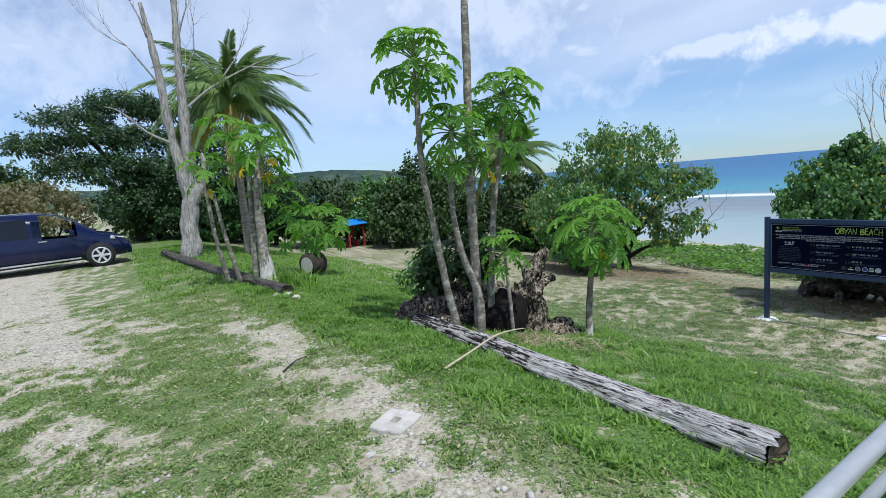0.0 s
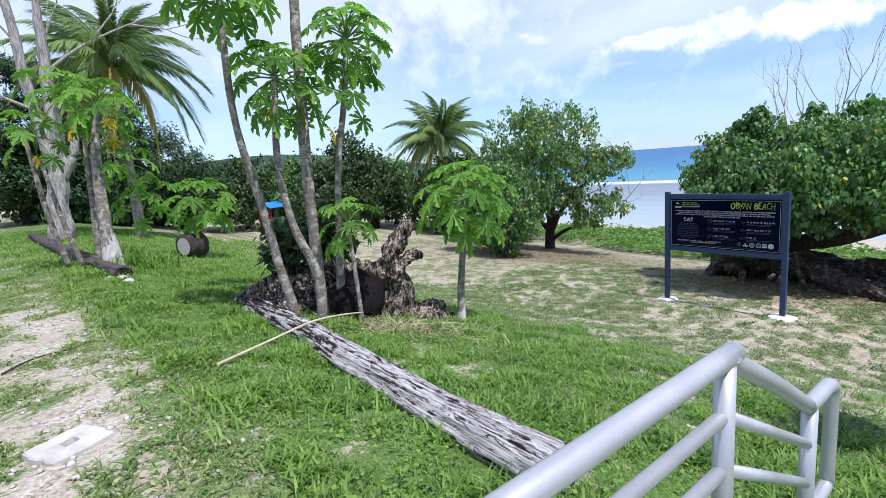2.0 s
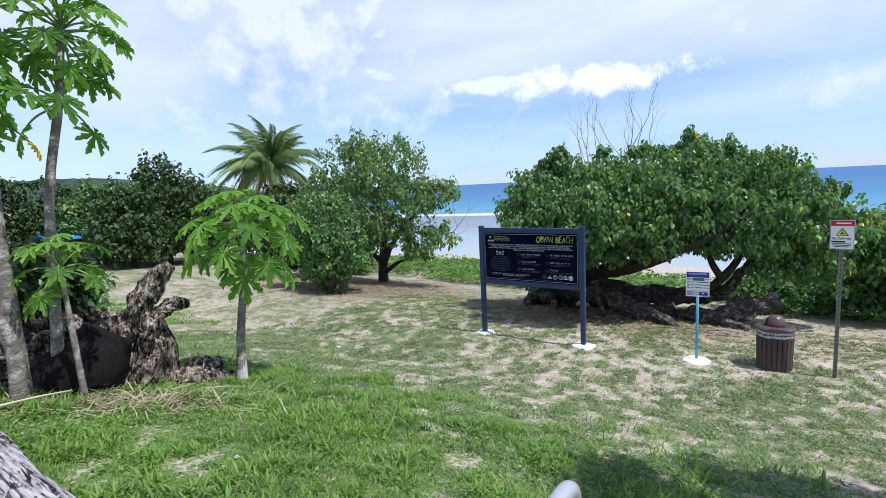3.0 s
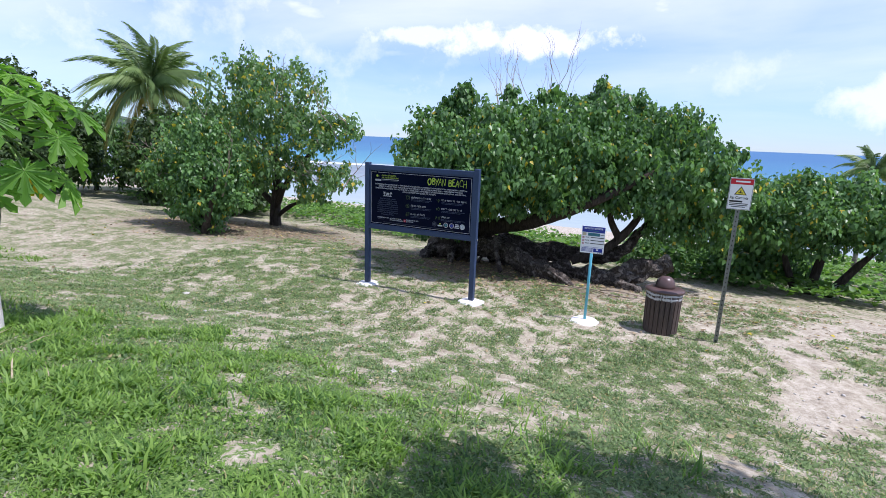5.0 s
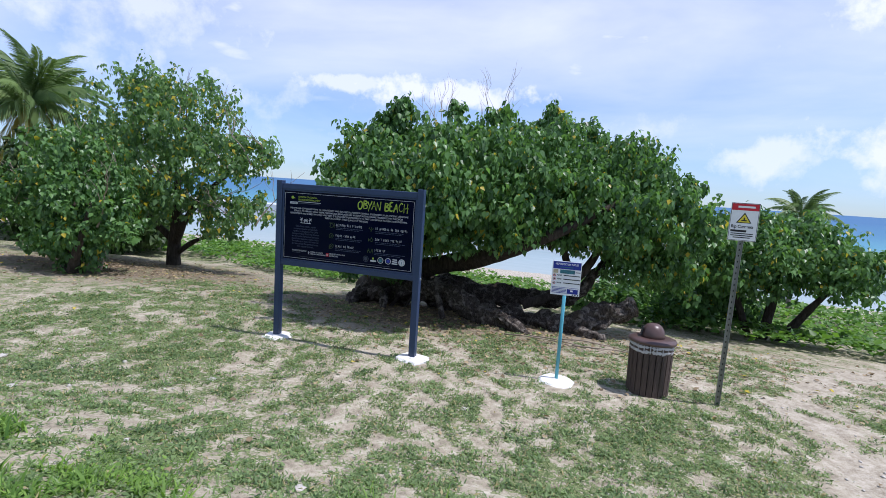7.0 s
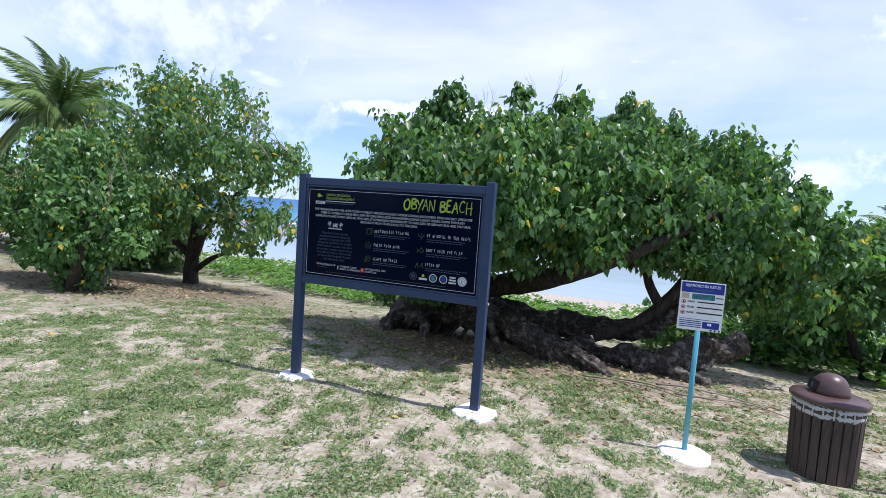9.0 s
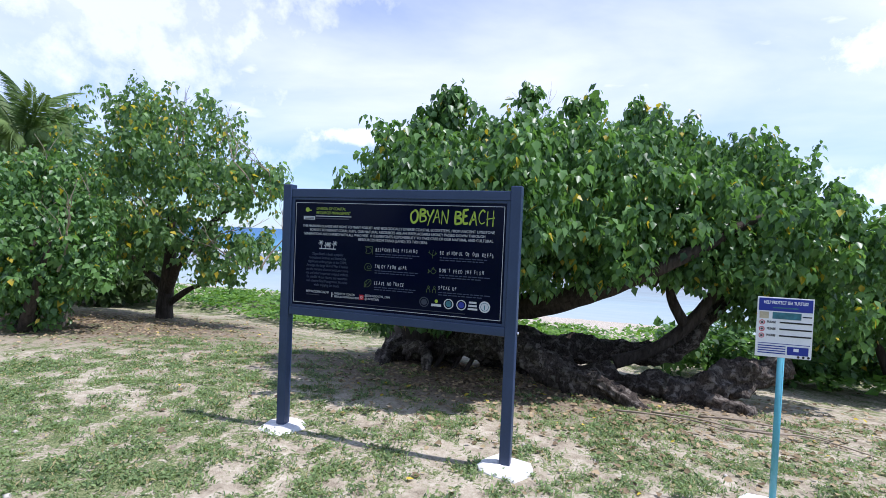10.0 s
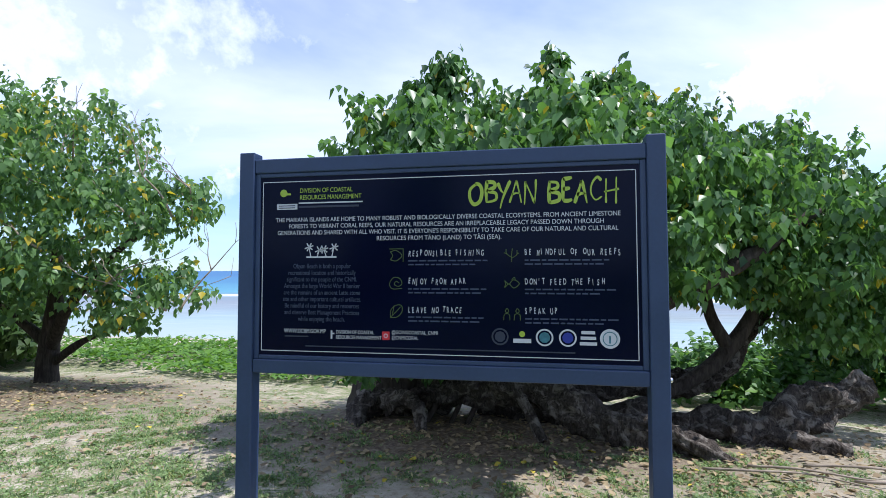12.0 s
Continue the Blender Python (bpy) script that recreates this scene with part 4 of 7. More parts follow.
    plate(-0.565, 0.196, 0.35, 0.007, o, M_WHITE_INK, home)
    plate(-0.575, 0.176, 0.33, 0.010, o, M_GREY_INK, home)
    disc(-0.825, 0.25, 0.02, o, M_LIME_INK, home)
    plate(-0.80, 0.244, 0.03, 0.01, o, M_LIME_INK, home, "emblem")
    plate(-0.805, 0.178, 0.115, 0.03, o, M_WHITE_INK, home, "emblem")
    for k in range(2):
        plate(-0.805, 0.183 - k * 0.011, 0.09, 0.004, o + 0.001, M_SIGNPANEL, home)
    body = ("THE MARIANA ISLANDS ARE HOME TO MANY ROBUST AND BIOLOGICALLY DIVERSE COASTAL ECOSYSTEMS. FROM ANCIENT LIMESTONE",
            "FORESTS TO VIBRANT CORAL REEFS, OUR NATURAL RESOURCES ARE AN IRREPLACEABLE LEGACY PASSED DOWN THROUGH",
            "GENERATIONS AND SHARED WITH ALL WHO VISIT. IT IS EVERYONE'S RESPONSIBILITY TO TAKE CARE OF OUR NATURAL AND CULTURAL",
            "RESOURCES FROM T\u00c5NO (LAND) TO T\u00c5SI (SEA).")
    for k, s in enumerate(body):
        W(s, 0.0, 0.098 - k * 0.034, 0.0315, M_WHITE_INK, "CENTER", (0.885, 0.885, 0.87, 0.92)[k], 0.0)
    # the palms drawn over the small paragraph: bent stems, drooping fronds, a strip of sand
    for k, (x, lean, top) in enumerate(((-0.67, -0.010, -0.035), (-0.635, 0.012, -0.052), (-0.585, -0.014, -0.048), (-0.555, 0.012, -0.038))):
        part("palm_drawing", joined([([(x - 0.003, -0.085, 0), (x + 0.003, -0.085, 0), (x + lean + 0.002, top, 0), (x + lean - 0.002, top, 0)], [(0, 1, 2, 3)])]), M_WHITE_INK, home).matrix_local = face_at(0, 0, o)
        for a in (-160, -115, -40, 20, 60, 120):
            part("palm_drawing", box(0.026, 0.006, 0.0012), M_WHITE_INK, home).matrix_local = face_at(x + lean + 0.012 * math.cos(radians(a)), top + 0.010 * math.sin(radians(a)), o) @ pose(0, 0, 0, 0, 0, a)
    plate(-0.612, -0.087, 0.165, 0.008, o, M_WHITE_INK, home, "palm_drawing")
    para = ("Obyan Beach is both a popular", "recreational location and historically", "significant to the people of the CNMI.", "Amongst the large World War II bunker", "are the remains of an ancient Latte stone",
            "site and other important cultural artifacts.", "Be mindful of our history and resources", "and observe Best Management Practices", "while enjoying the beach.")
    for k, words in enumerate(para):
        W(words, -0.61, -0.145 - k * 0.034, 0.034, M_PALE_INK, "CENTER", 0.74)
    heads = (("RESPONSIBLE FISHING", 0, 0), ("ENJOY FROM AFAR", 0, 1), ("LEAVE NO TRACE", 0, 2), ("BE MINDFUL OF OUR REEFS", 1, 0), ("DON'T FEED THE FISH", 1, 1), ("SPEAK UP", 1, 2))
    rng = random.Random(4)
    for s, c, r in heads:
        x, z = (-0.15, 0.425)[c], -0.085 - r * 0.14
        for k, word in enumerate(s.split(" ")):
            at = x + sum(len(q) + 0.75 for q in s.split(" ")[:k]) * 0.0205
            for i, ch in enumerate(word):
                lettering(ch, 0.041, M_WHITE_INK, home, face_at(at + i * 0.0205, z + rng.uniform(-0.004, 0.004), o) @ pose(0, 0, 0, 0, 0, rng.uniform(-7, 5)), "LEFT", 0.5 if ch != "M" else 0.42, 0.0004)
        for k, l in enumerate((0.40, 0.36)):
            at = x
            while at < x + l - 0.02:
                run = rng.uniform(0.018, 0.05)
                plate(at + run / 2, z - 0.024 - k * 0.019, run, 0.007, o, M_PALE_INK, home)
                at += run + 0.008
        # line drawings: fish, shell, leaf, coral, fish, people
        cx, cz = x - 0.062, z + 0.002
        D = lambda pts, w=0.004: part("icon", joined([tube_arrays([(q[0], q[1], 0) for q in pts], [w / 2] * len(pts), 5, 4)]), M_GREEN_INK, home)
        lines = {(0, 0): [[(-0.03, 0.02), (0.0, 0.026), (0.03, 0.0), (0.0, -0.026), (-0.03, -0.02)], [(-0.03, 0.02), (-0.018, 0), (-0.03, -0.02)], [(-0.035, 0.034), (0.03, 0.034), (0.036, 0.028), (0.036, -0.03)]],
                 (0, 1): [[(0.03, -0.024), (-0.02, -0.026), (-0.034, 0.0), (-0.014, 0.03), (0.018, 0.026), (0.03, 0.0), (0.012, -0.014), (-0.01, -0.004), (0.0, 0.012), (0.014, 0.004)]],
                 (0, 2): [[(-0.03, -0.03), (-0.026, 0.01), (0.0, 0.032), (0.028, 0.03), (0.03, 0.0), (0.006, -0.026), (-0.03, -0.03)], [(-0.03, -0.03), (0.0, 0.0), (0.022, 0.024)], [(-0.01, 0.03), (-0.02, -0.02)]],
                 (1, 0): [[(0.0, -0.034), (0.0, 0.0), (0.004, 0.032)], [(0.0, -0.012), (-0.024, 0.006), (-0.026, 0.028)], [(0.0, -0.016), (0.024, 0.0), (0.026, 0.022)], [(-0.022, 0.006), (-0.036, 0.01)], [(0.022, 0.0), (0.036, 0.01)]],
                 (1, 1): [[(-0.034, 0.016), (-0.014, 0.0), (0.008, 0.02), (0.036, 0.002), (0.01, -0.02), (-0.014, 0.0), (-0.034, -0.018), (-0.03, 0.0), (-0.034, 0.016)], [(0.0, 0.02), (0.012, 0.032), (0.018, 0.016)]],
                 (1, 2): [[(-0.04, -0.034), (-0.036, -0.006), (-0.014, -0.006), (-0.01, -0.034)], [(-0.033, 0.01), (-0.024, 0.022), (-0.016, 0.01), (-0.024, 0.0), (-0.033, 0.01)], [(0.01, -0.034), (0.014, -0.006), (0.036, -0.006), (0.04, -0.034)], [(0.017, 0.01), (0.026, 0.022), (0.034, 0.01), (0.026, 0.0), (0.017, 0.01)]]}[(c, r)]
        for pts in lines:
            D(pts).matrix_local = face_at(cx, cz, o)
    W("WWW.DCRM.GOV.MP", -0.815, -0.478, 0.03, M_WHITE_INK, "LEFT", 0.76)
    plate(-0.745, -0.496, 0.13, 0.006, o, M_GREY_INK, home)
    W("DIVISION OF COASTAL", -0.53, -0.478, 0.025, M_WHITE_INK, "LEFT", 0.78)
    W("RESOURCES MANAGEMENT", -0.53, -0.504, 0.025, M_WHITE_INK, "LEFT", 0.78)
    plate(-0.553, -0.484, 0.009, 0.042, o, M_WHITE_INK, home, "icon")
    plate(-0.548, -0.478, 0.02, 0.007, o, M_WHITE_INK, home, "icon")
    plate(-0.265, -0.484, 0.038, 0.042, o, M_RED_INK, home, "icon")
    disc(-0.265, -0.484, 0.011, o + 0.001, M_WHITE_INK, home, "icon", 0.007)
    W("@GOINGCOASTAL_CNMI", -0.235, -0.474, 0.025, M_WHITE_INK, "LEFT", 0.8)
    W("@CNMICORAL", -0.235, -0.501, 0.025, M_WHITE_INK, "LEFT", 0.8)
    zc = -0.476
    for x, mat in ((0.305, M_GREY_INK), (0.515, M_WHITE_INK), (0.622, M_WHITE_INK)):
        disc(x, zc, 0.041, o, mat, home, "emblem", 0.033)
        disc(x, zc, 0.026, o, M_GREY_INK if x < 0.4 else M_TEAL_INK if x < 0.6 else M_BLUE_INK, home, "emblem", 0, 9)
    disc(0.41, zc + 0.014, 0.014, o, M_LIME_INK, home)
    plate(0.41, zc - 0.018, 0.085, 0.02, o, M_WHITE_INK, home, "emblem")
    for k in range(3):
        plate(0.715, zc + 0.027 - k * 0.026, 0.062 + 0.008 * k, 0.015, o, M_WHITE_INK, home, "emblem")
    disc(0.812, zc, 0.045, o, M_WHITE_INK, home)
    disc(0.812, zc, 0.033, o + 0.001, M_TEAL_INK, home, "emblem", 0.029)
    plate(0.812, zc - 0.004, 0.008, 0.034, o + 0.001, M_TEAL_INK, home, "emblem")
    plate(-0.02, -0.545, 1.35, 0.006, o, M_GREY_INK, home)
    part("bolt", spin([(0.012, 0), (0.012, 0.012), (0.006, 0.016)], 10), M_CHROME, home).matrix_local = pose(0.0, -w / 2 - 0.045, -0.66, 90, 0, 0)


build_beach_sign()


def build_turtle_sign():
    x, y = 11.37, 1.10
    g = hz(x, y)
    home = thing("turtle_notice_sign", pose(x, y, 0, 0, 0, 4), "small white and blue notice on a light blue post", "sign")
    part("post", rod((0.025, 0, g - 0.05), (0.025, 0, -0.45), 0.021, 14), M_TEALPOST, home, "light blue painted pipe post")
    part("plate", box(0.006, 0.335, 0.405, (0, 0, -0.455), 0.002), M_SIGNWHITE, home, "white notice plate")
    o = 0.0045
    plate(0, -0.302, 0.318, 0.085, o, M_BLUE_INK, home, "header")
    lettering("HELP PROTECT SEA TURTLES!", 0.03, M_SIGNWHITE, home, face_at(0, -0.297, o + 0.0012), "CENTER", 0.66, 0.0006)
    plate(0, -0.322, 0.15, 0.008, o + 0.001, M_TEAL_INK, home)
    plate(0.01, -0.375, 0.17, 0.045, o, M_TEAL_INK, home, "photo")
    plate(-0.125, -0.375, 0.055, 0.045, o, M_CANE, home, "photo")
    plate(0.13, -0.375, 0.055, 0.04, o, M_GREY_INK, home).scale = (1, 0.2, 1)
    for k in range(3):
        z = -0.425 - k * 0.045
        disc(-0.135, z, 0.017, o, M_RED_INK, home, "warning_symbol", 0.012)
        disc(-0.135, z, 0.008, o, M_BLACK_INK, home, "warning_symbol", 0, 8)
        lettering("PLEASE", 0.021, M_BLACK_INK, home, face_at(-0.105, z - 0.002, o), "LEFT", 0.8, 0.0006)
        plate(0.065, z + 0.005, 0.19, 0.010, o, M_BLACK_INK, home)
    plate(0, -0.565, 0.31, 0.004, o, M_BLUE_INK, home)
    for k in range(4):
        plate(-0.07, -0.582 - k * 0.016, 0.165, 0.007, o, M_BLUE_INK, home)
    plate(0.085, -0.607, 0.125, 0.055, o, M_BLUE_INK, home)
    plate(0.075, -0.600, 0.03, 0.02, o + 0.001, M_SIGNWHITE, home)
    for k in range(3):
        disc(0.09 + k * 0.03, -0.645, 0.008, o, M_BLACK_INK, home)
    footing(x + 0.02, y, 0.2, 77)


build_turtle_sign()


def build_warning_sign():
    x, y = 11.47, -0.68
    g = hz(x, y)
    home = thing("rip_current_sign", pose(x, y, 0, 0, -1.5, -4), "white rip current warning plate with red top on grey post", "sign")
    bm = bmesh.new()
    box(0.008, 0.05, 0.5 - g + 0.05, (0.02, 0, (0.5 + g - 0.05) / 2), 0, 1, bm)
    for dy in (-0.022, 0.022):
        box(0.03, 0.006, 0.5 - g + 0.05, (0.008, dy, (0.5 + g - 0.05) / 2), 0, 1, bm)
    part("post", bm, M_STEELPOST, home, "perforated grey steel channel post")
    for k in range(28):
        plate(0, 0.12 - k * 0.065, 0.011, 0.02, -0.0145, M_BLACK_INK, home, "post_hole")
    part("plate", box(0.005, 0.27, 0.41, (-0.012, 0, 0.36), 0.002), M_SIGNWHITE, home, "white warning plate")
    o = 0.0155
    for u, v, a, b in ((0, 0.558, 0.26, 0.004), (0, 0.162, 0.26, 0.004), (-0.129, 0.36, 0.004, 0.4), (0.129, 0.36, 0.004, 0.4)):
        plate(u, v, a, b, o, M_BLACK_INK, home, "border_line")
    plate(0, 0.518, 0.252, 0.07, o, M_RED_INK, home, "header")
    plate(0.01, 0.52, 0.16, 0.02, o + 0.0012, M_SIGNWHITE, home)
    for r, mat, dz in ((0.075, M_BLACK_INK, 0), (0.058, M_YELLOW_INK, 0.0012)):
        bm = bmesh.new()
        bm.faces.new([bm.verts.new((r * 1.12 * math.cos(a), r * math.sin(a), 0)) for a in (math.pi / 2, math.pi * 7 / 6, math.pi * 11 / 6)])
        part("warning_symbol", bm, mat, home).matrix_local = face_at(0, 0.385, o + dz)
    plate(0, 0.375, 0.05, 0.012, o + 0.0024, M_BLACK_INK, home, "warning_symbol")
    plate(0, 0.39, 0.012, 0.035, o + 0.0024, M_BLACK_INK, home, "warning_symbol")
    lettering("Rip Currents", 0.045, M_BLACK_INK, home, face_at(-0.115, 0.295, o), "LEFT", 0.88, 0.0012)
    plate(-0.04, 0.262, 0.15, 0.022, o, M_BLACK_INK, home)
    for k in range(3):
        plate(-0.005, 0.234 - k * 0.021, 0.21 - 0.05 * (k == 2), 0.010, o, M_BLACK_INK, home)


build_warning_sign()


def build_bin():
    x, y = 11.66, 0.05
    g = hz(x, y)
    home = thing("litter_bin", pose(x, y, g - 0.02, 0, 1.5, 0) @ Matrix.Scale(0.955, 4), "round wooden-slatted litter bin with brown domed lid", "litter bin")
    n, r, h = 22, 0.235, 0.66
    slat = box(0.022, 2 * math.pi * r / n - 0.006, h, (0, 0, h / 2), 0.003)
    me = bpy.data.meshes.new("slat")
    slat.to_mesh(me); slat.free()
    for i in range(n):
        a = 360 / n * i
        part("slat", me, M_BINWOOD, home).matrix_local = pose(0, 0, 0, 0, 0, a) @ pose(r, 0, random.uniform(-0.004, 0.004), 0, 1.2)
    part("inner_drum", spin([(0.215, 0.0), (0.222, 0.67)], 28), M_RUBBER, home)
    prof = [(0.25, 0.56), (0.258, 0.565), (0.262, 0.59), (0.257, 0.615), (0.264, 0.645), (0.258, 0.668)]
    bag = spin(prof, 40)
    for v in bag.vertices:
        a = math.atan2(v.co.y, v.co.x)
        v.co.z += 0.012 * noise.noise(Vector((math.cos(a) * 4, math.sin(a) * 4, v.co.z * 9)))
        v.co.xy *= 1 + 0.02 * noise.noise(Vector((math.cos(a) * 9, math.sin(a) * 9, v.co.z * 30)))
    part("bin_liner", bag, M_BAG, home, "crumpled clear liner folded over the rim")
    part("lid_rim", spin([(0.262, 0.665), (0.283, 0.672), (0.287, 0.695), (0.275, 0.712), (0.2, 0.725), (0.15, 0.728)], 40), M_BINLID, home)
    dome = []
    for k in range(9):
        a = math.pi / 2 * k / 8
        dome.append((0.142 * math.cos(a * 0.96) ** 0.8, 0.725 + 0.175 * math.sin(a)))
    part("lid_dome", spin(dome, 32), M_BINLID, home)
    flap = part("flap", box(0.008, 0.17, 0.10, (0, 0, 0), 0.003), M_RUBBER, home, "dark push flap opening")
    flap.matrix_local = pose(0.01, 0.128, 0.79, 0, 0, 90) @ pose(0, 0, 0, 0, -12, 0)


build_bin()

# ---- logs, stump, clutter ----


def build_log(a, b, r0, r1, name, label, seed, mat):
    """A fallen log from a to b, its grain along its length."""
    a, b = Vector(a), Vector(b)
    length = (b - a).length
    steps, sides = int(length / 0.04), 44
    verts, faces = [], []
    for j in range(steps + 1):
        t = j / steps
        r = r0 + (r1 - r0) * t
        bend = 0.05 * math.sin(t * 4.2 + seed)
        for i in range(sides):
            an = 2 * math.pi * i / sides
            groove = noise.noise(Vector((t * length * 0.45 + seed, math.cos(an) * 3.4, math.sin(an) * 3.4)))
            fine = noise.noise(Vector((t * length * 2.2, math.cos(an) * 9, math.sin(an) * 9 + seed)))
            swell = noise.noise(Vector((t * length * 0.8 + seed * 3, math.cos(an) * 0.8, math.sin(an) * 0.8)))
            k = r * (1 + 0.13 * groove + 0.11 * fine + 0.2 * swell - 0.9 * max(0, abs(groove) < 0.07) * (0.07 - abs(groove)) * 2.0)
            rag = (0.06 * fine + 0.05 * groove) * (j in (0, steps))
            verts.append((t * length + rag, bend + k * math.cos(an), k * math.sin(an)))
    for j in range(steps):
        for i in range(sides):
            k = (i + 1) % sides
            faces.append((j * sides + i, (j + 1) * sides + i, (j + 1) * sides + k, j * sides + k))
    me = mesh_of("log", verts, faces)
    d = b - a
    rot = Matrix.Rotation(math.atan2(d.y, d.x), 4, "Z") @ Matrix.Rotation(-math.asin(d.z / length), 4, "Y")
    home = thing(name, Matrix.Translation(a) @ rot, label, "log")
    part("trunk", me, mat, home)
    for x, r, s in ((0.0, r0, -1), (length, r1, 1)):
        rng = random.Random(seed)
        ev = [(x - s * 0.03, 0.05 * math.sin((x / length) * 4.2 + seed), 0)]
        for i in range(sides):
            q = verts[(0 if s < 0 else steps) * sides + i]
            ev.append((x + s * rng.uniform(-0.012, 0.008), q[1], q[2]))
        part("cut_end", mesh_of("end", ev, [(0, 1 + i, 1 + (i + 1) % sides) if s > 0 else (0, 1 + (i + 1) % sides, 1 + i) for i in range(sides)], False), M_LOG_END, home, "dark rough sawn end")


def on(x, y, up=0.0):
    return (x, y, hz(x, y) + up)


build_log(on(3.42, 1.42, 0.075), on(3.40, 6.25, 0.02), 0.155, 0.13, "fallen_log", "long black-and-white weathered log lying on grass", 1, M_LOG)
build_log(on(2.33, 9.15, 0.06), on(1.15, 19.5, 0.08), 0.13, 0.14, "edge_log", "long dark grey log edging the parking lot", 5, M_GREYLOG)


def build_stump():
    cx, cy = 4.7, 5.9
    g = hz(cx, cy)
    home = thing("rotten_stump", pose(cx, cy, g), "large rotten hollow tree stump, dark brown and splintered", "stump")
    P = lambda x, y, z: (x - cx, y - cy, z - g)
    # broken shell round a hollow: each shard a piece of its own
    shards = (
        ("shard", [P(4.81, 5.75, -0.75), P(4.91, 5.66, -0.25), P(4.98, 5.55, 0.12), P(5.18, 5.48, 0.42), P(5.38, 5.45, 0.6)], [0.26, 0.18, 0.12, 0.10, 0.06], 3),
        ("shard", [P(4.91, 5.7, -0.8), P(5.08, 5.55, -0.3), P(5.14, 5.5, 0.02), P(5.36, 5.5, 0.14), P(5.56, 5.52, 0.12)], [0.22, 0.16, 0.11, 0.07, 0.04], 11),
        ("shard", [P(4.71, 6.0, -0.75), P(4.66, 5.95, -0.2), P(4.51, 5.9, 0.1), P(4.21, 5.85, 0.26)], [0.2, 0.12, 0.09, 0.04], 7),
        ("shard", [P(4.51, 6.5, -0.7), P(4.56, 6.45, -0.15), P(4.66, 6.4, 0.12), P(4.36, 6.35, 0.25)], [0.28, 0.2, 0.12, 0.05], 13),
        ("shard", [P(4.88, 5.5, -0.75), P(4.98, 5.4, -0.5), P(5.06, 5.34, -0.3)], [0.15, 0.11, 0.05], 15),
        ("root", [P(4.96, 5.65, -0.78), P(5.31, 5.48, -0.74), P(5.66, 5.38, -0.76), P(5.96, 5.34, -0.84)], [0.2, 0.12, 0.12, 0.06], 17),
        ("root", [P(5.36, 5.55, -0.8), P(5.61, 5.5, -0.62), P(5.86, 5.5, -0.66)], [0.1, 0.1, 0.06], 18),
        ("root", [P(3.4, 6.8, -0.33), P(3.75, 6.6, -0.2), P(4.1, 6.35, -0.25), P(4.5, 6.2, -0.4)], [0.1, 0.15, 0.17, 0.2], 19),
        ("shell", [P(3.55, 6.75, -0.32), P(3.9, 6.5, -0.2), P(4.3, 6.2, -0.18), P(4.6, 5.95, -0.2)], [0.14, 0.17, 0.18, 0.16], 47),
        ("shell", [P(3.45, 6.3, -0.3), P(3.85, 6.05, -0.34), P(4.25, 5.75, -0.42)], [0.10, 0.11, 0.09], 53),
        ("root", [P(3.6, 7.1, -0.35), P(4.2, 6.95, -0.15), P(4.9, 6.7, -0.12), P(5.3, 6.3, -0.5)], [0.1, 0.18, 0.22, 0.24], 29),
    )
    for name, pts, rad, seed in shards:
        part(name, tube(pts, rad, 40, 26, 0.7, 7.5, seed, 11), M_ROT, home)
    rng = random.Random(5)
    for k in range(11):
        a = rng.uniform(-1.25, 0.9)
        x, y = 4.95 + 0.42 * math.cos(a), 5.85 + 0.36 * math.sin(a)
        t = rng.uniform(0.3, 0.75)
        part("splinter", tube([P(x, y, -0.7), P(x + rng.uniform(-0.05, 0.1), y + rng.uniform(-0.08, 0.05), -0.7 + t * 0.6), P(x + rng.uniform(-0.15, 0.2), y + rng.uniform(-0.1, 0.1), -0.7 + t)], [rng.uniform(0.08, 0.14), rng.uniform(0.05, 0.09), 0.015], 14, 10, 0.6, 6, 40 + k, 4), M_ROT, home)
    part("hollow_base", tube([P(4.1, 6.3, -0.6), P(4.7, 6.15, -0.58), P(5.2, 5.95, -0.7)], [0.3, 0.42, 0.35], 20, 8, 0.5, 3, 31), M_ROT, home)
    # a solid lump; the shade of the open cavity is put into its colour
    part("hollow", tube([P(4.35, 5.9, -0.7), P(4.52, 5.66, -0.4), P(4.78, 5.62, 0.0)], [0.42, 0.42, 0.27], 24, 10, 0.3, 3, 37), M_HOLLOW_DARK, home, "near-black lump standing for the stump's shaded hollow")


build_stump()


def build_cut_round():
    x, y = 3.98, 12.95
    g = hz(x, y)
    home = thing("cut_log_round", pose(x, y, g + 0.27, 0, 0, -62), "short cut log lying on grass with pale sawn face", "log")
    part("trunk", tube([(0, 0.5, 0), (0, 0.2, 0), (0, 0, 0)], [0.27, 0.29, 0.28], 20, 6, 0.12, 3, 2), M_BARK, home)
    bm = bmesh.new()
    bmesh.ops.create_circle(bm, cap_ends=True, radius=0.21, segments=20, matrix=pose(0, -0.012, 0, 90))
    part("cut_end", bm, M_STONE, home, "pale weathered sawn face")


build_cut_round()


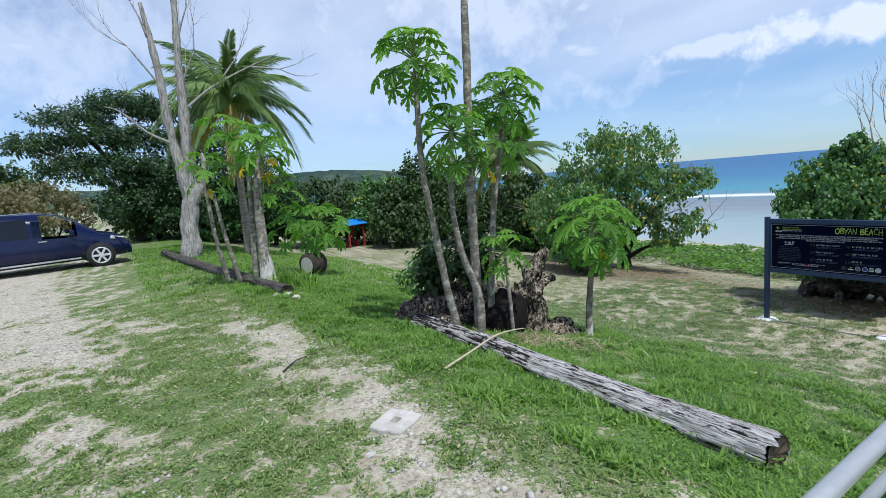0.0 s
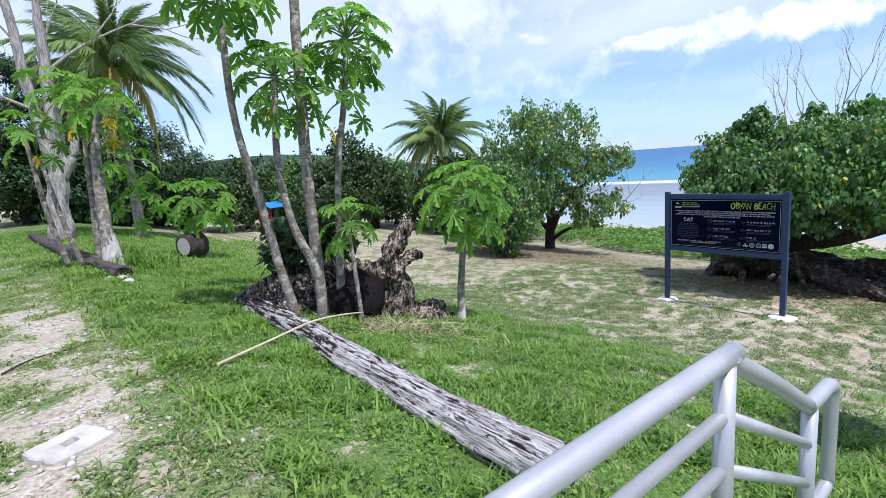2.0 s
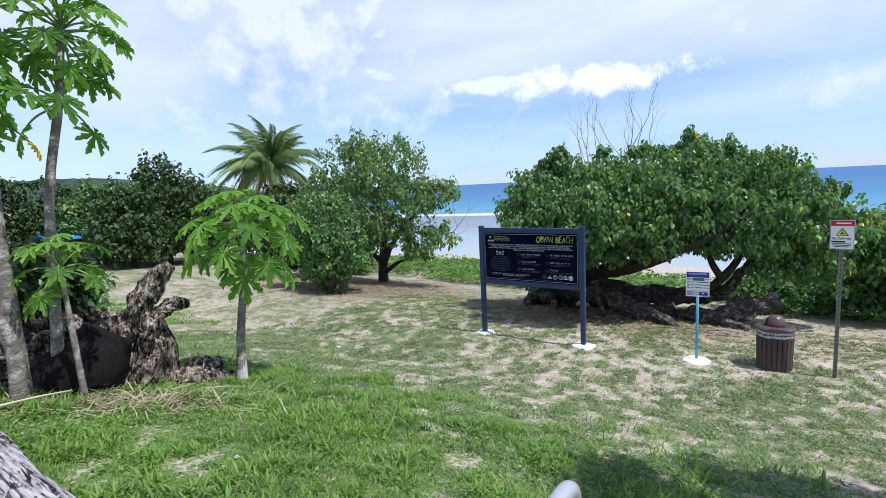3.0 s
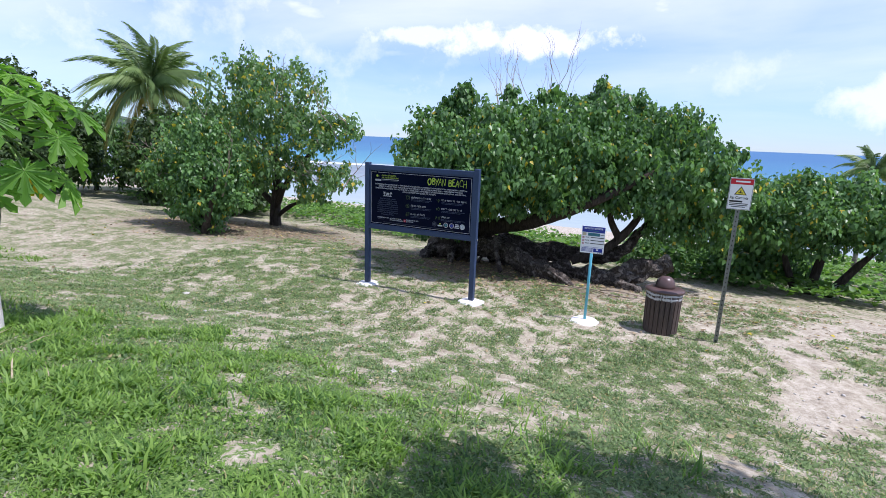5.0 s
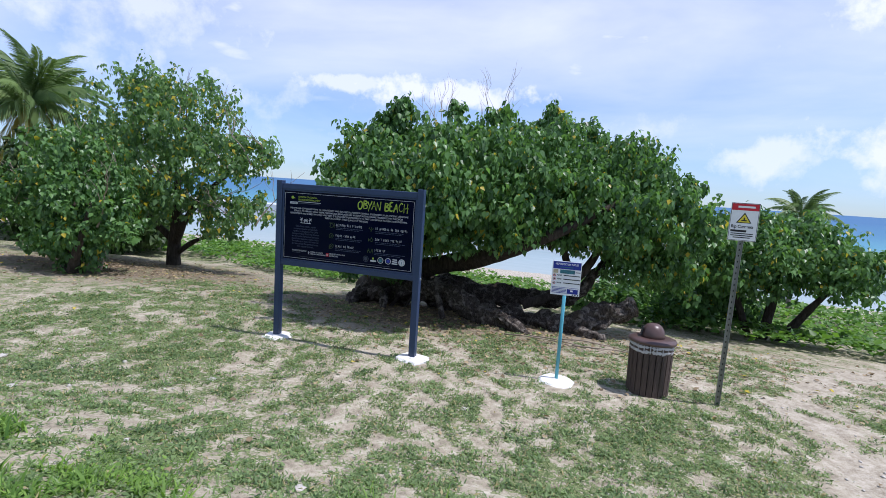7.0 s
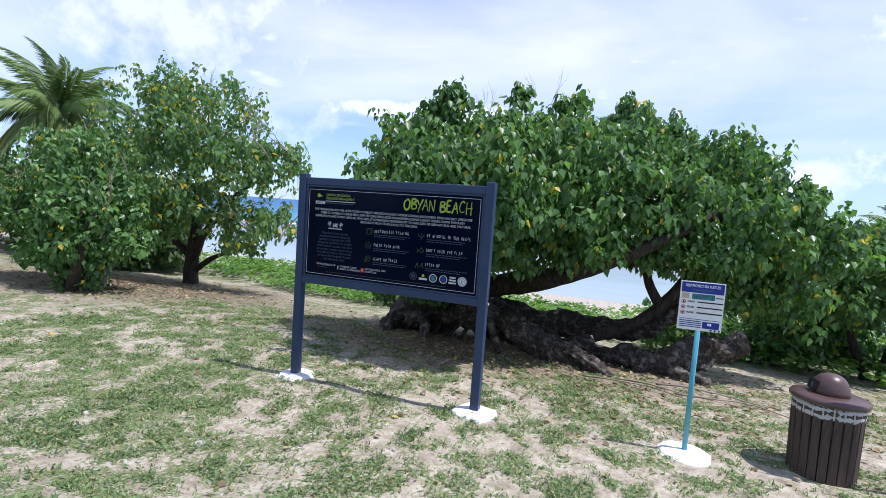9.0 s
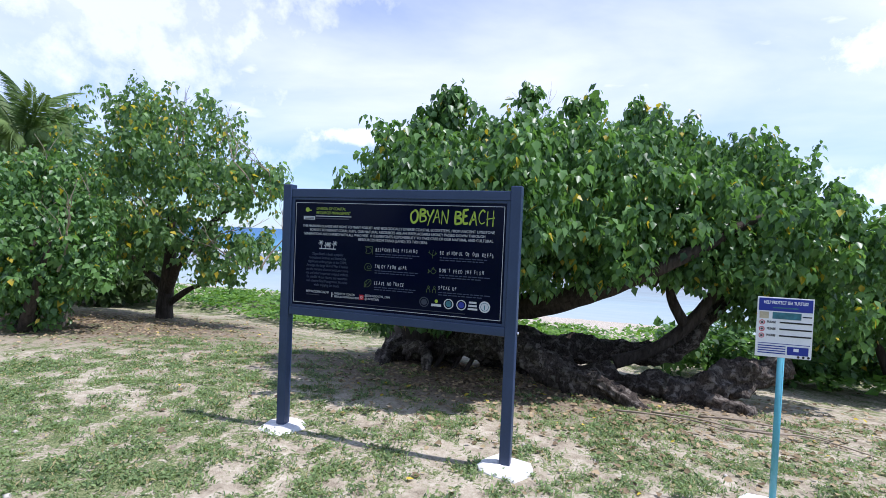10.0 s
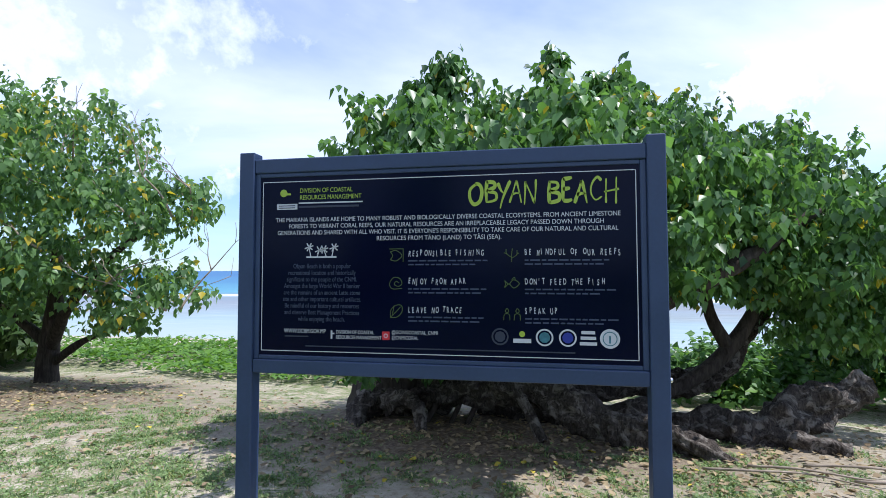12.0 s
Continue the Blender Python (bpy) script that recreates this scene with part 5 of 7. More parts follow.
def build_stepping_slab():
    """A flat coral slab with a hole through its middle."""
    x, y = 1.52, 3.23
    n, m = 24, 6
    verts, faces = [], []
    for j, (s, z) in enumerate(((1.02, -0.05), (1.0, 0.028), (0.95, 0.038), (0.5, 0.041), (0.24, 0.038), (0.2, -0.03))):
        for i in range(n):
            a = 2 * math.pi * i / n
            sq = 1 / max(abs(math.cos(a)), abs(math.sin(a))) ** 0.72
            r = 0.148 * s * (sq if s > 0.2 else 1.0) * (1 + (0.10 * noise.noise(Vector((math.cos(a) * 2, math.sin(a) * 2, 1))) if s > 0.2 else 0))
            verts.append((r * 1.12 * math.cos(a), r * math.sin(a), z + 0.008 * noise.noise(Vector((math.cos(a) * 3 * s, math.sin(a) * 3 * s, 0)))))
    for j in range(m - 1):
        for i in range(n):
            faces.append((j * n + i, j * n + (i + 1) % n, (j + 1) * n + (i + 1) % n, (j + 1) * n + i))
    solo("stone_slab", mesh_of("slab", verts, faces, False), M_STONE, pose(x, y, hz(x, y), 0, 0, 28), "pale flat coral slab with a hole in grass", "stone")


build_stepping_slab()


def flat_stone(x, y, r, seed, label):
    """A flat weathered piece of coral lying in the grass."""
    bm = bmesh.new()
    bmesh.ops.create_icosphere(bm, subdivisions=2, radius=r)
    for v in bm.verts:
        v.co *= 1 + 0.45 * noise.noise(v.co * (1.6 / r) + Vector((seed, 0, 0)))
        v.co.z *= 0.22
    solo("coral_stone", bm, M_STONE, pose(x, y, hz(x, y) + r * 0.08, 0, 0, seed * 40), label, "stone")


for k, (x, y, r) in enumerate(((5.98, 10.6, 0.22), (6.3, 10.9, 0.16))):
    flat_stone(x, y, r, k + 1, "flat pale coral slab lying on the lawn")
for k, (x, y, r) in enumerate(((1.18, 2.95, 0.035), (5.35, 3.9, 0.06), (8.3, 5.6, 0.045), (7.9, 2.4, 0.04), (9.6, 4.6, 0.05), (9.0, 6.9, 0.06), (10.1, 1.9, 0.04))):
    flat_stone(x, y, r, k + 5, "small pale coral stone lying in the grass")


def lying_stick(name, pts, r, mat, label, seed):
    base = Vector(pts[0])
    solo(name, tube([tuple(Vector(p) - base) for p in pts], [r * (1 - 0.5 * k / (len(pts) - 1)) for k in range(len(pts))], 8, 5, 0.15, 5, seed), mat, Matrix.Translation(base), label, "stick")


lying_stick("cane_stick", [(2.45, 3.97, -0.05), (2.9, 4.15, -0.04), (3.4, 4.36, -0.035), (3.78, 4.5, -0.09), (4.1, 4.64, -0.17)], 0.014, M_CANE, "long pale slightly bent cane leaning over the log", 3)
for k, (x, y, a) in enumerate(((4.3, 4.75, 0.4), (4.55, 4.95, 1.1), (4.8, 4.8, -0.3), (5.05, 5.05, 0.2), (4.65, 4.6, 0.8), (5.3, 4.9, -0.7))):
    lying_stick("straw_stick", [on(x, y, 0.03), on(x + 0.18 * math.cos(a), y + 0.18 * math.sin(a), 0.05), on(x + 0.4 * math.cos(a + 0.3), y + 0.4 * math.sin(a + 0.3), 0.03)], 0.007, M_CANE, "thin dry straw stick lying beside the stump", 60 + k)
lying_stick("dry_twig", [on(1.15, 4.95, 0.015), on(1.35, 5.15, 0.025), on(1.62, 5.3, 0.015)], 0.009, M_BARK, "thin dark twig lying on gravel", 5)
lying_stick("grass_cane", [on(2.52, 3.42, 0.03), on(2.64, 3.34, 0.04), on(2.77, 3.27, 0.03)], 0.006, M_CANE, "short pale dry cane lying in grass", 7)
lying_stick("grass_cane", [on(2.62, 3.07, 0.03), on(2.69, 3.01, 0.04), on(2.77, 2.95, 0.03)], 0.010, M_CANE, "short pale dry cane lying in grass", 9)
for k, (x, y) in enumerate(((13.55, 1.7), (13.7, 1.2), (13.4, 2.1), (13.35, 1.0))):
    lying_stick("fallen_branch", [on(x, y, 0.03), on(x - 0.15, y - 0.35, 0.09), on(x + 0.1 * k - 0.2, y - 0.8, 0.05), on(x - 0.2, y - 1.2, 0.03)], 0.012, M_TWIG, "thin bare fallen branch on dry ground", 20 + k)
for x, y, r in ((2.32, 8.95, 0.10), (2.38, 8.6, 0.085), (2.2, 9.15, 0.07)):
    bm = bmesh.new()
    bmesh.ops.create_icosphere(bm, subdivisions=2, radius=r)
    for v in bm.verts:
        v.co *= 1 + 0.5 * noise.noise(v.co * 9 + Vector((x * 7, y, 0)))
        v.co.z *= 0.7
    solo("coral_stone", bm, M_STONE, pose(x, y, hz(x, y) + r * 0.3), "pale rough coral stone beside the edge log", "stone", "stones by the log")

# ---- trees ----


def rel(base, pts):
    return [tuple(np.array(p, float) - np.array(base, float)) for p in pts]


def relb(base, blobs):
    return [(b[0] - base[0], b[1] - base[1], b[2] - base[2], *b[3:]) for b in blobs]


def build_big_tree():
    base = on(15.9, 5.4)
    home = thing("leaning_beach_tree", pose(*base), "broad sprawling beach tree with glossy leaves and leaning trunks", "tree")
    T = lambda name, pts, rad, seed, rough=0.28, sides=16: part(name, tube(rel(base, pts), rad, 34 if name in ("root", "fallen_trunk") else sides, 18 if name in ("root", "fallen_trunk") else 8, rough, 5.5 if name in ("root", "fallen_trunk") else 2.6, seed, 9 if name in ("root", "fallen_trunk") else 6 if rad[0] > 0.2 else 0), M_BARK_DARK if name in ("root", "fallen_trunk") else M_BARK, home)
    T("trunk", [(15.9, 5.5, -2.4), (15.85, 5.3, -1.6), (15.7, 4.9, -0.9), (15.5, 4.5, 0.0), (15.4, 4.3, 0.9)], [0.62, 0.5, 0.36, 0.24, 0.1], 1)
    T("limb", [(15.8, 5.1, -1.5), (15.3, 4.3, -1.2), (14.8, 3.2, -0.88), (14.6, 2.5, -0.64), (14.5, 1.9, -0.36), (14.6, 1.2, 0.0), (14.9, 0.4, 0.5)], [0.30, 0.22, 0.17, 0.14, 0.12, 0.09, 0.04], 2)
    T("limb", [(14.55, 2.4, -0.45), (14.9, 1.7, -0.1), (15.3, 1.2, 0.5), (15.5, 0.8, 1.0)], [0.13, 0.1, 0.07, 0.03], 3)
    T("limb", [(15.75, 5.0, -0.8), (15.0, 5.2, 0.0), (14.6, 5.3, 0.9)], [0.2, 0.13, 0.05], 4)
    T("fallen_trunk", [(15.8, 5.2, -1.9), (15.9, 4.0, -1.65), (16.0, 2.9, -1.75), (16.0, 1.9, -1.7), (15.9, 1.2, -1.55), (16.0, 0.75, -1.0), (16.2, 0.3, -0.5), (16.5, -0.3, 0.0)], [0.3, 0.22, 0.19, 0.17, 0.13, 0.1, 0.075, 0.04], 5, 0.6)
    T("limb", [(15.3, 2.1, -1.72), (15.4, 1.6, -1.5), (15.5, 1.08, -1.06), (15.55, 0.75, -0.5), (15.5, 0.6, 0.3)], [0.11, 0.1, 0.085, 0.065, 0.03], 6)
    T("limb", [(15.5, 1.15, -1.1), (15.45, 1.35, -0.7), (15.4, 1.4, -0.2)], [0.09, 0.07, 0.03], 36)
    T("root", [(15.7, 5.3, -1.95), (15.0, 4.3, -1.6), (14.5, 3.4, -1.5), (14.15, 2.6, -1.78), (13.95, 2.05, -1.9)], [0.27, 0.19, 0.17, 0.14, 0.09], 7, 0.85, 34)
    T("root", [(15.9, 4.2, -2.0), (15.4, 2.9, -2.0), (14.9, 1.8, -1.92), (14.5, 0.95, -1.95), (14.25, 0.5, -1.93)], [0.24, 0.2, 0.18, 0.15, 0.1], 8, 0.85, 26)
    T("root", [(14.6, 1.5, -1.95), (14.75, 0.8, -1.72), (14.85, 0.2, -1.5), (14.9, 0.0, -1.42)], [0.2, 0.19, 0.17, 0.12], 9, 0.9, 24)
    T("root", [(15.4, 4.9, -1.75), (14.9, 4.2, -1.45), (14.5, 3.7, -1.5), (14.1, 3.4, -1.9)], [0.12, 0.09, 0.07, 0.05], 41, 0.6, 20)
    T("root", [(15.2, 5.3, -1.9), (14.7, 4.9, -1.72), (14.3, 4.7, -1.98)], [0.14, 0.09, 0.05], 42, 0.6, 20)
    T("root", [(14.2, 2.7, -1.75), (14.0, 2.3, -1.7), (13.8, 1.9, -1.85), (13.7, 1.6, -1.93)], [0.13, 0.12, 0.09, 0.05], 43, 0.8, 24)
    T("root", [(15.5, 5.6, -1.9), (14.9, 5.7, -2.0), (14.4, 5.5, -2.05)], [0.26, 0.15, 0.06], 10, 0.4)
    for k, (y, z) in enumerate(((4.9, -1.4), (4.6, -1.5), (4.4, -1.35))):
        T("aerial_root", [(15.4 - 0.1 * k, y, z), (15.1, y - 0.2, -1.75), (14.9, y - 0.1, -2.05)], [0.05, 0.04, 0.03], 30 + k, 0.2, 8)
    blobs = [(12.85, 4.3, 0.4, 0.7, 0.75, 0.7), (12.8, 3.5, 0.5, 0.65, 0.7, 0.6), (14.2, 4.4, 0.55, 1.55, 1.3, 1.05), (14.3, 3.2, 0.68, 1.6, 1.35, 0.95), (16.2, 1.9, 1.15, 1.5, 1.35, 0.9), (15.1, 1.9, 0.5, 1.3, 1.2, 0.85), (14.5, 2.7, -0.12, 0.8, 0.9, 0.38),
             (16.5, 0.5, 0.85, 1.3, 1.2, 0.85), (15.5, 0.65, 0.35, 1.2, 1.15, 0.75), (15.9, -0.45, 0.1, 1.15, 1.0, 0.7), (14.4, 4.5, -0.25, 1.4, 1.2, 0.8),
             (14.5, 5.05, 0.2, 1.1, 0.9, 0.9), (14.1, 3.6, 0.0, 1.1, 0.9, 0.65), (15.3, 0.7, -0.05, 0.9, 0.9, 0.45), (16.2, 3.2, 0.3, 1.6, 2.2, 0.9), (14.9, 5.3, -0.85, 1.0, 0.6, 0.55), (13.5, 4.4, 0.1, 1.0, 0.95, 0.95), (13.6, 3.3, 0.3, 1.0, 1.0, 0.8), (13.9, 5.45, 0.3, 0.4, 0.35, 0.5), (13.8, 5.6, -0.35, 0.25, 0.2, 0.3), (13.05, 4.1, 0.25, 0.75, 0.8, 0.65), (13.1, 3.2, 0.35, 0.7, 0.7, 0.55), (15.4, 1.0, -0.1, 0.8, 0.7, 0.5), (15.7, 0.1, -0.25, 0.8, 0.7, 0.5), (15.2, 1.65, -0.3, 0.55, 0.5, 0.33), (14.1, 3.3, -0.32, 0.7, 0.8, 0.36), (14.2, 2.3, -0.1, 0.7, 0.7, 0.36), (14.9, 5.0, -1.1, 0.6, 0.5, 0.4), (15.6, 0.15, -0.7, 0.55, 0.5, 0.42), (15.9, -0.55, -0.85, 0.65, 0.6, 0.5)]
    part("crown", crown(relb(base, blobs), 6000, 16, 0.112, 11, droop=0.95, spread=0.125, shape=LEAF4, tris=LEAF4_TRIS), M_LEAF, home, "glossy heart-shaped green leaves, a few yellow")
    sprigs = [(13.8, 4.35, 1.75, 0.26, 0.28, 0.3), (13.8, 4.75, 1.55, 0.2, 0.2, 0.25), (13.7, 3.25, 1.85, 0.2, 0.2, 0.18), (14.3, 2.6, 1.85, 0.3, 0.3, 0.2), (16.2, 2.0, 2.1, 0.25, 0.22, 0.25), (16.6, 1.1, 1.85, 0.16, 0.16, 0.24), (16.2, -0.9, 0.85, 0.2, 0.22, 0.2)]
    part("sprig", crown(relb(base, sprigs), 130, 15, 0.115, 12, inner=0.95, droop=1.1, spread=0.11), M_LEAF, home)
    inner = []
    for k in range(13):
        a = (14.2 + 0.08 * k, 4.6 - 0.33 * k, -0.5)
        inner += twig_tree(rel(base, [a])[0], (random.uniform(-0.6, 0.4), random.uniform(-0.8, 0.2), 0.8), 0.5, 0.03, 2, 40 + k, 0.8)
    tagged(part("branch", joined(inner), M_BARK, home), kind="stuff")


build_big_tree()


def bush_tree(name, x, y, stems, blobs, tufts, per, size, seed, mat, label, category="tree", group="", droop=0.6, bottom=-0.75, twigs=0, spread=0.16, inner=0.45, slim=False):
    base = on(x, y)
    home = thing(name, pose(*base), label, category, group)
    for k, (pts, rad) in enumerate(stems):
        part("trunk" if k == 0 else "limb", tube(rel(base, pts), rad, 12, 6, 0.25, 3, seed + k), M_BARK, home)
    me = crown(relb(base, blobs), tufts, per, size, seed, droop, spread, inner, SLIM if slim else LEAF4, SLIM_TRIS if slim else LEAF4_TRIS, bottom)
    part("crown", me, mat, home)
    if twigs:
        rng, pcs = random.Random(seed), []
        for k in range(twigs):
            b = blobs[k % len(blobs)]
            pcs += twig_tree(rel(base, [(b[0] + rng.uniform(-0.4, 0.4), b[1] + rng.uniform(-0.5, 0.5), b[2] - 0.3)])[0], (rng.uniform(-0.7, 0.3), rng.uniform(-1, 1), 0.5), 0.8, 0.025, 2, seed + k, 0.8)
        tagged(part("branch", joined(pcs), M_TWIG, home), kind="stuff")
    return home


# the open-crowned tree and the dense shrub before it
bush_tree("beach_hibiscus_tree", 17.2, 12.95,
          [([(17.2, 12.95, -2.6), (17.2, 12.9, -1.6), (17.2, 12.8, -0.8), (17.1, 12.7, 0.6)], [0.2, 0.17, 0.14, 0.06]),
           ([(17.2, 12.9, -1.7), (16.9, 12.2, -0.9), (16.8, 11.3, 0.0), (16.8, 10.3, 0.7)], [0.13, 0.1, 0.07, 0.03]),
           ([(17.2, 12.9, -1.6), (16.9, 13.8, -0.7), (16.7, 14.6, 0.4)], [0.12, 0.08, 0.04]),
           ([(17.25, 12.9, -2.0), (17.1, 12.0, -1.5), (17.0, 11.0, -1.2)], [0.09, 0.06, 0.03])],
          [(16.9, 13.6, 1.9, 1.6, 1.75, 1.45), (16.8, 12.0, 2.0, 1.5, 1.35, 1.2), (16.8, 14.8, 0.7, 1.5, 1.5, 1.4), (16.6, 12.4, 0.5, 1.6, 1.9, 1.25), (16.8, 10.6, 0.9, 1.2, 1.0, 0.7), (16.9, 9.7, 1.1, 0.7, 0.75, 0.4), (16.8, 10.1, -0.55, 1.0, 0.75, 0.5), (16.8, 16.4, 0.0, 1.4, 1.4, 1.3), (16.8, 13.4, -0.55, 1.3, 1.4, 0.65), (16.8, 11.9, -0.35, 1.1, 1.0, 0.55), (17.0, 15.2, -0.9, 1.2, 1.2, 0.8), (16.9, 11.0, -1.0, 0.8, 0.65, 0.38)],
          1500, 15, 0.14, 21, M_LEAF_B, "open-crowned beach tree with light green and yellowing leaves", twigs=26, inner=0.65, droop=0.9, spread=0.17)
bush_tree("dense_shrub", 13.25, 11.6,
          [([(13.25, 11.6, -2.0), (13.3, 11.65, -1.3), (13.5, 11.9, 0.0)], [0.16, 0.13, 0.04]),
           ([(13.2, 11.7, -2.0), (13.1, 11.3, -1.3), (13.1, 10.9, -0.3)], [0.1, 0.08, 0.03]),
           ([(13.35, 11.9, -2.0), (13.5, 12.4, -1.2), (13.7, 13.0, -0.2)], [0.12, 0.09, 0.03])],
          [(13.7, 12.2, 0.1, 1.0, 1.0, 1.15), (13.5, 11.3, -0.5, 0.9, 0.85, 0.8), (13.8, 13.1, -0.4, 1.0, 1.0, 1.0), (13.5, 11.9, -1.1, 0.8, 0.9, 0.5), (13.4, 11.7, -1.5, 0.5, 0.6, 0.35)],
          900, 15, 0.12, 22, M_LEAF, "dense rounded green shrub with several stems", "shrub", twigs=8, droop=0.85)
bush_tree("beach_shrub", 18.9, -3.6,
          [([(18.9, -3.2, -2.8), (18.8, -3.3, -1.8), (18.6, -3.4, -0.6)], [0.12, 0.1, 0.04]),
           ([(18.9, -3.5, -2.8), (18.6, -4.0, -1.7), (18.3, -4.6, -0.7)], [0.10, 0.08, 0.03]),
           ([(18.8, -3.0, -2.8), (18.7, -2.6, -1.8), (18.6, -2.2, -0.7)], [0.09, 0.07, 0.03])],
          [(18.5, -2.5, -0.5, 1.1, 0.95, 0.95), (18.6, -3.6, -0.45, 1.1, 1.0, 0.85), (18.6, -4.5, -0.75, 0.9, 0.8, 0.8), (18.7, -5.0, -0.6, 0.6, 0.45, 0.35), (18.4, -3.0, -1.0, 0.8, 0.8, 0.5), (17.7, -1.7, -0.75, 0.9, 0.9, 0.7), (17.6, -2.3, -0.4, 0.9, 0.9, 0.7), (19.4, -2.0, -1.9, 0.6, 1.3, 0.6)],
          1700, 15, 0.12, 23, M_LEAF, "rounded glossy beach shrub with forked stems", "shrub", droop=0.8)
# far thickets on the bay side
for k, (x, y, h, w) in enumerate(((8.4, 33.5, 3.1, 2.3), (11.0, 31.5, 3.3, 2.3), (14.0, 33, 3.2, 2.6), (17.6, 33, 3.7, 2.4), (16.3, 27.5, 4.4, 2.0), (18.7, 29, 3.8, 2.2), (21.5, 31, 3.8, 2.4), (13.8, 26.0, 3.0, 1.7), (19.5, 21.5, 3.4, 1.8), (5.6, 38, 2.8, 2.2), (22.5, 25, 3.6, 2.0), (19.3, 17.6, 2.2, 1.7), (21.0, 19.6, 2.3, 1.8), (3.8, 33, 3.0, 2.4), (6.6, 33, 2.6, 2.2), (14.0, 29.6, 3.2, 1.9), (24, 29, 3.2, 2.4), (1.6, 30.5, 2.9, 2.3), (4.4, 29.5, 2.4, 2.0))):
    h *= 1.3
    g = hz(x, y)
    bush_tree("thicket_tree", x, y, [([(x, y, g - 0.1), (x + 0.1, y, g + 0.8), (x, y + 0.1, g + h * 0.7)], [0.16, 0.12, 0.04])],
              [(x, y, g + h * 0.62, w * 0.75, w * 0.8, h * 0.38), (x - w * 0.5, y - 0.3, g + h * 0.4, w * 0.6, w * 0.6, h * 0.36), (x + w * 0.5, y, g + h * 0.42, w * 0.6, w * 0.6, h * 0.36), (x, y - w * 0.5, g + h * 0.3, w * 0.7, w * 0.6, h * 0.28)],
              420, 14, 0.24, 50 + k, M_LEAF_DARK if k % 3 else M_LEAF, "dense dark green thicket tree at the lawn's far edge", "tree", "far thicket", spread=0.24)
# the big dark tree behind the van
bush_tree("rain_tree", 0.7, 30,
          [([(0.9, 30, -0.1), (0.9, 30, 1.5), (0.5, 30, 3.6), (0.1, 30, 6)], [0.35, 0.3, 0.2, 0.08]),
           ([(0.9, 30, 1.2), (2.3, 29.8, 3.0), (3.9, 29.6, 5.2)], [0.2, 0.14, 0.05]),
           ([(0.9, 30, 1.4), (-0.7, 30, 3.6), (-3.1, 30, 4.9)], [0.2, 0.13, 0.05]),
           ([(0.8, 30, 2.4), (-0.3, 30, 4.6), (-1.6, 30, 6.1)], [0.14, 0.1, 0.04])],
          [(0.9, 30, 6.9, 1.9, 1.6, 0.42), (-1.1, 30, 6.2, 1.7, 1.6, 0.38), (-2.8, 30, 5.0, 1.6, 1.5, 0.4), (2.7, 29.6, 6.4, 1.7, 1.5, 0.5), (-0.1, 29.6, 5.2, 1.9, 1.6, 0.5), (1.9, 29.2, 5.0, 1.7, 1.6, 0.6), (-1.6, 29.6, 3.9, 1.5, 1.5, 0.6),
           (0.3, 29, 3.6, 1.7, 1.7, 0.9), (4.1, 29, 4.9, 1.9, 1.7, 0.8), (2.5, 29, 3.2, 2.0, 1.8, 1.2), (4.7, 28.6, 3.0, 2.0, 1.8, 1.4), (0.9, 28.8, 1.9, 1.7, 1.7, 1.1), (3.7, 28.4, 1.5, 2.2, 1.8, 1.4), (6.3, 28.4, 2.2, 1.9, 1.8, 1.8), (8.1, 29.5, 1.2, 1.6, 1.6, 1.5)],
          3200, 20, 0.19, 24, M_LEAF_FEATHER, "large spreading dark green tree with layered feathery leaves", droop=0.1, spread=0.22, slim=True, twigs=24)
for k, (x, y, h, w) in enumerate(((-9.5, 34, 3.3, 3.0), (-13, 36, 2.9, 3.0), (-6.2, 36, 3.2, 2.6), (-17, 38, 3.4, 3.2), (-4.0, 40, 3.4, 2.4), (-21, 36, 3.4, 3.2))):
    h *= 1.35
    g = hz(x, y)
    bush_tree("dry_scrub_bush", x, y, [([(x, y, g - 0.1), (x, y, g + 0.6), (x + 0.2, y, g + h * 0.6)], [0.12, 0.1, 0.03])],
              [(x, y, g + h * 0.45, w * 0.8, w * 0.7, h * 0.42), (x - w * 0.6, y, g + h * 0.35, w * 0.6, w * 0.6, h * 0.33), (x + w * 0.6, y, g + h * 0.35, w * 0.6, w * 0.6, h * 0.33)],
              260, 14, 0.24, 70 + k, M_SCRUB if k != 1 else M_LEAF_DARK, "dry brownish scrub bush beside the road", "bush", "roadside scrub", spread=0.26)
for k, (x, y) in enumerate(((-13.0, 60), (-9, 62), (-18, 64))):
    g = hz(x, y)
    bush_tree("far_tree", x, y, [([(x, y, g), (x, y, g + 3), (x, y, g + 5)], [0.3, 0.2, 0.06])],
              [(x, y, g + 5.0, 2.6, 2.4, 1.5), (x + 2, y, g + 3.8, 2.0, 2.0, 1.5), (x - 2, y, g + 3.9, 2.0, 2.0, 1.4)], 240, 14, 0.4, 90 + k, M_LEAF_DARK, "dark round-crowned tree far off", "tree", "far trees", spread=0.4)
# a shade tree to seaward of the steps, out of the walk
bush_tree("shade_tree", 5.2, -5.2,
          [([(5.2, -5.2, -0.8), (5.2, -5.1, 1.5), (5.6, -4.2, 3.2), (6.4, -3.2, 4.4)], [0.22, 0.19, 0.13, 0.05])],
          [(6.37, -1.87, 4.7, 0.5, 0.4, 0.4), (6.82, -2.97, 4.8, 0.45, 0.4, 0.4), (7.0, -2.5, 4.3, 0.55, 0.5, 0.35), (7.3, -3.3, 4.6, 0.5, 0.45, 0.35), (5.3, -5.5, 5.2, 1.3, 1.0, 0.8)], 260, 16, 0.17, 25, M_LEAF, "broad-leaved shade tree beside the steps")


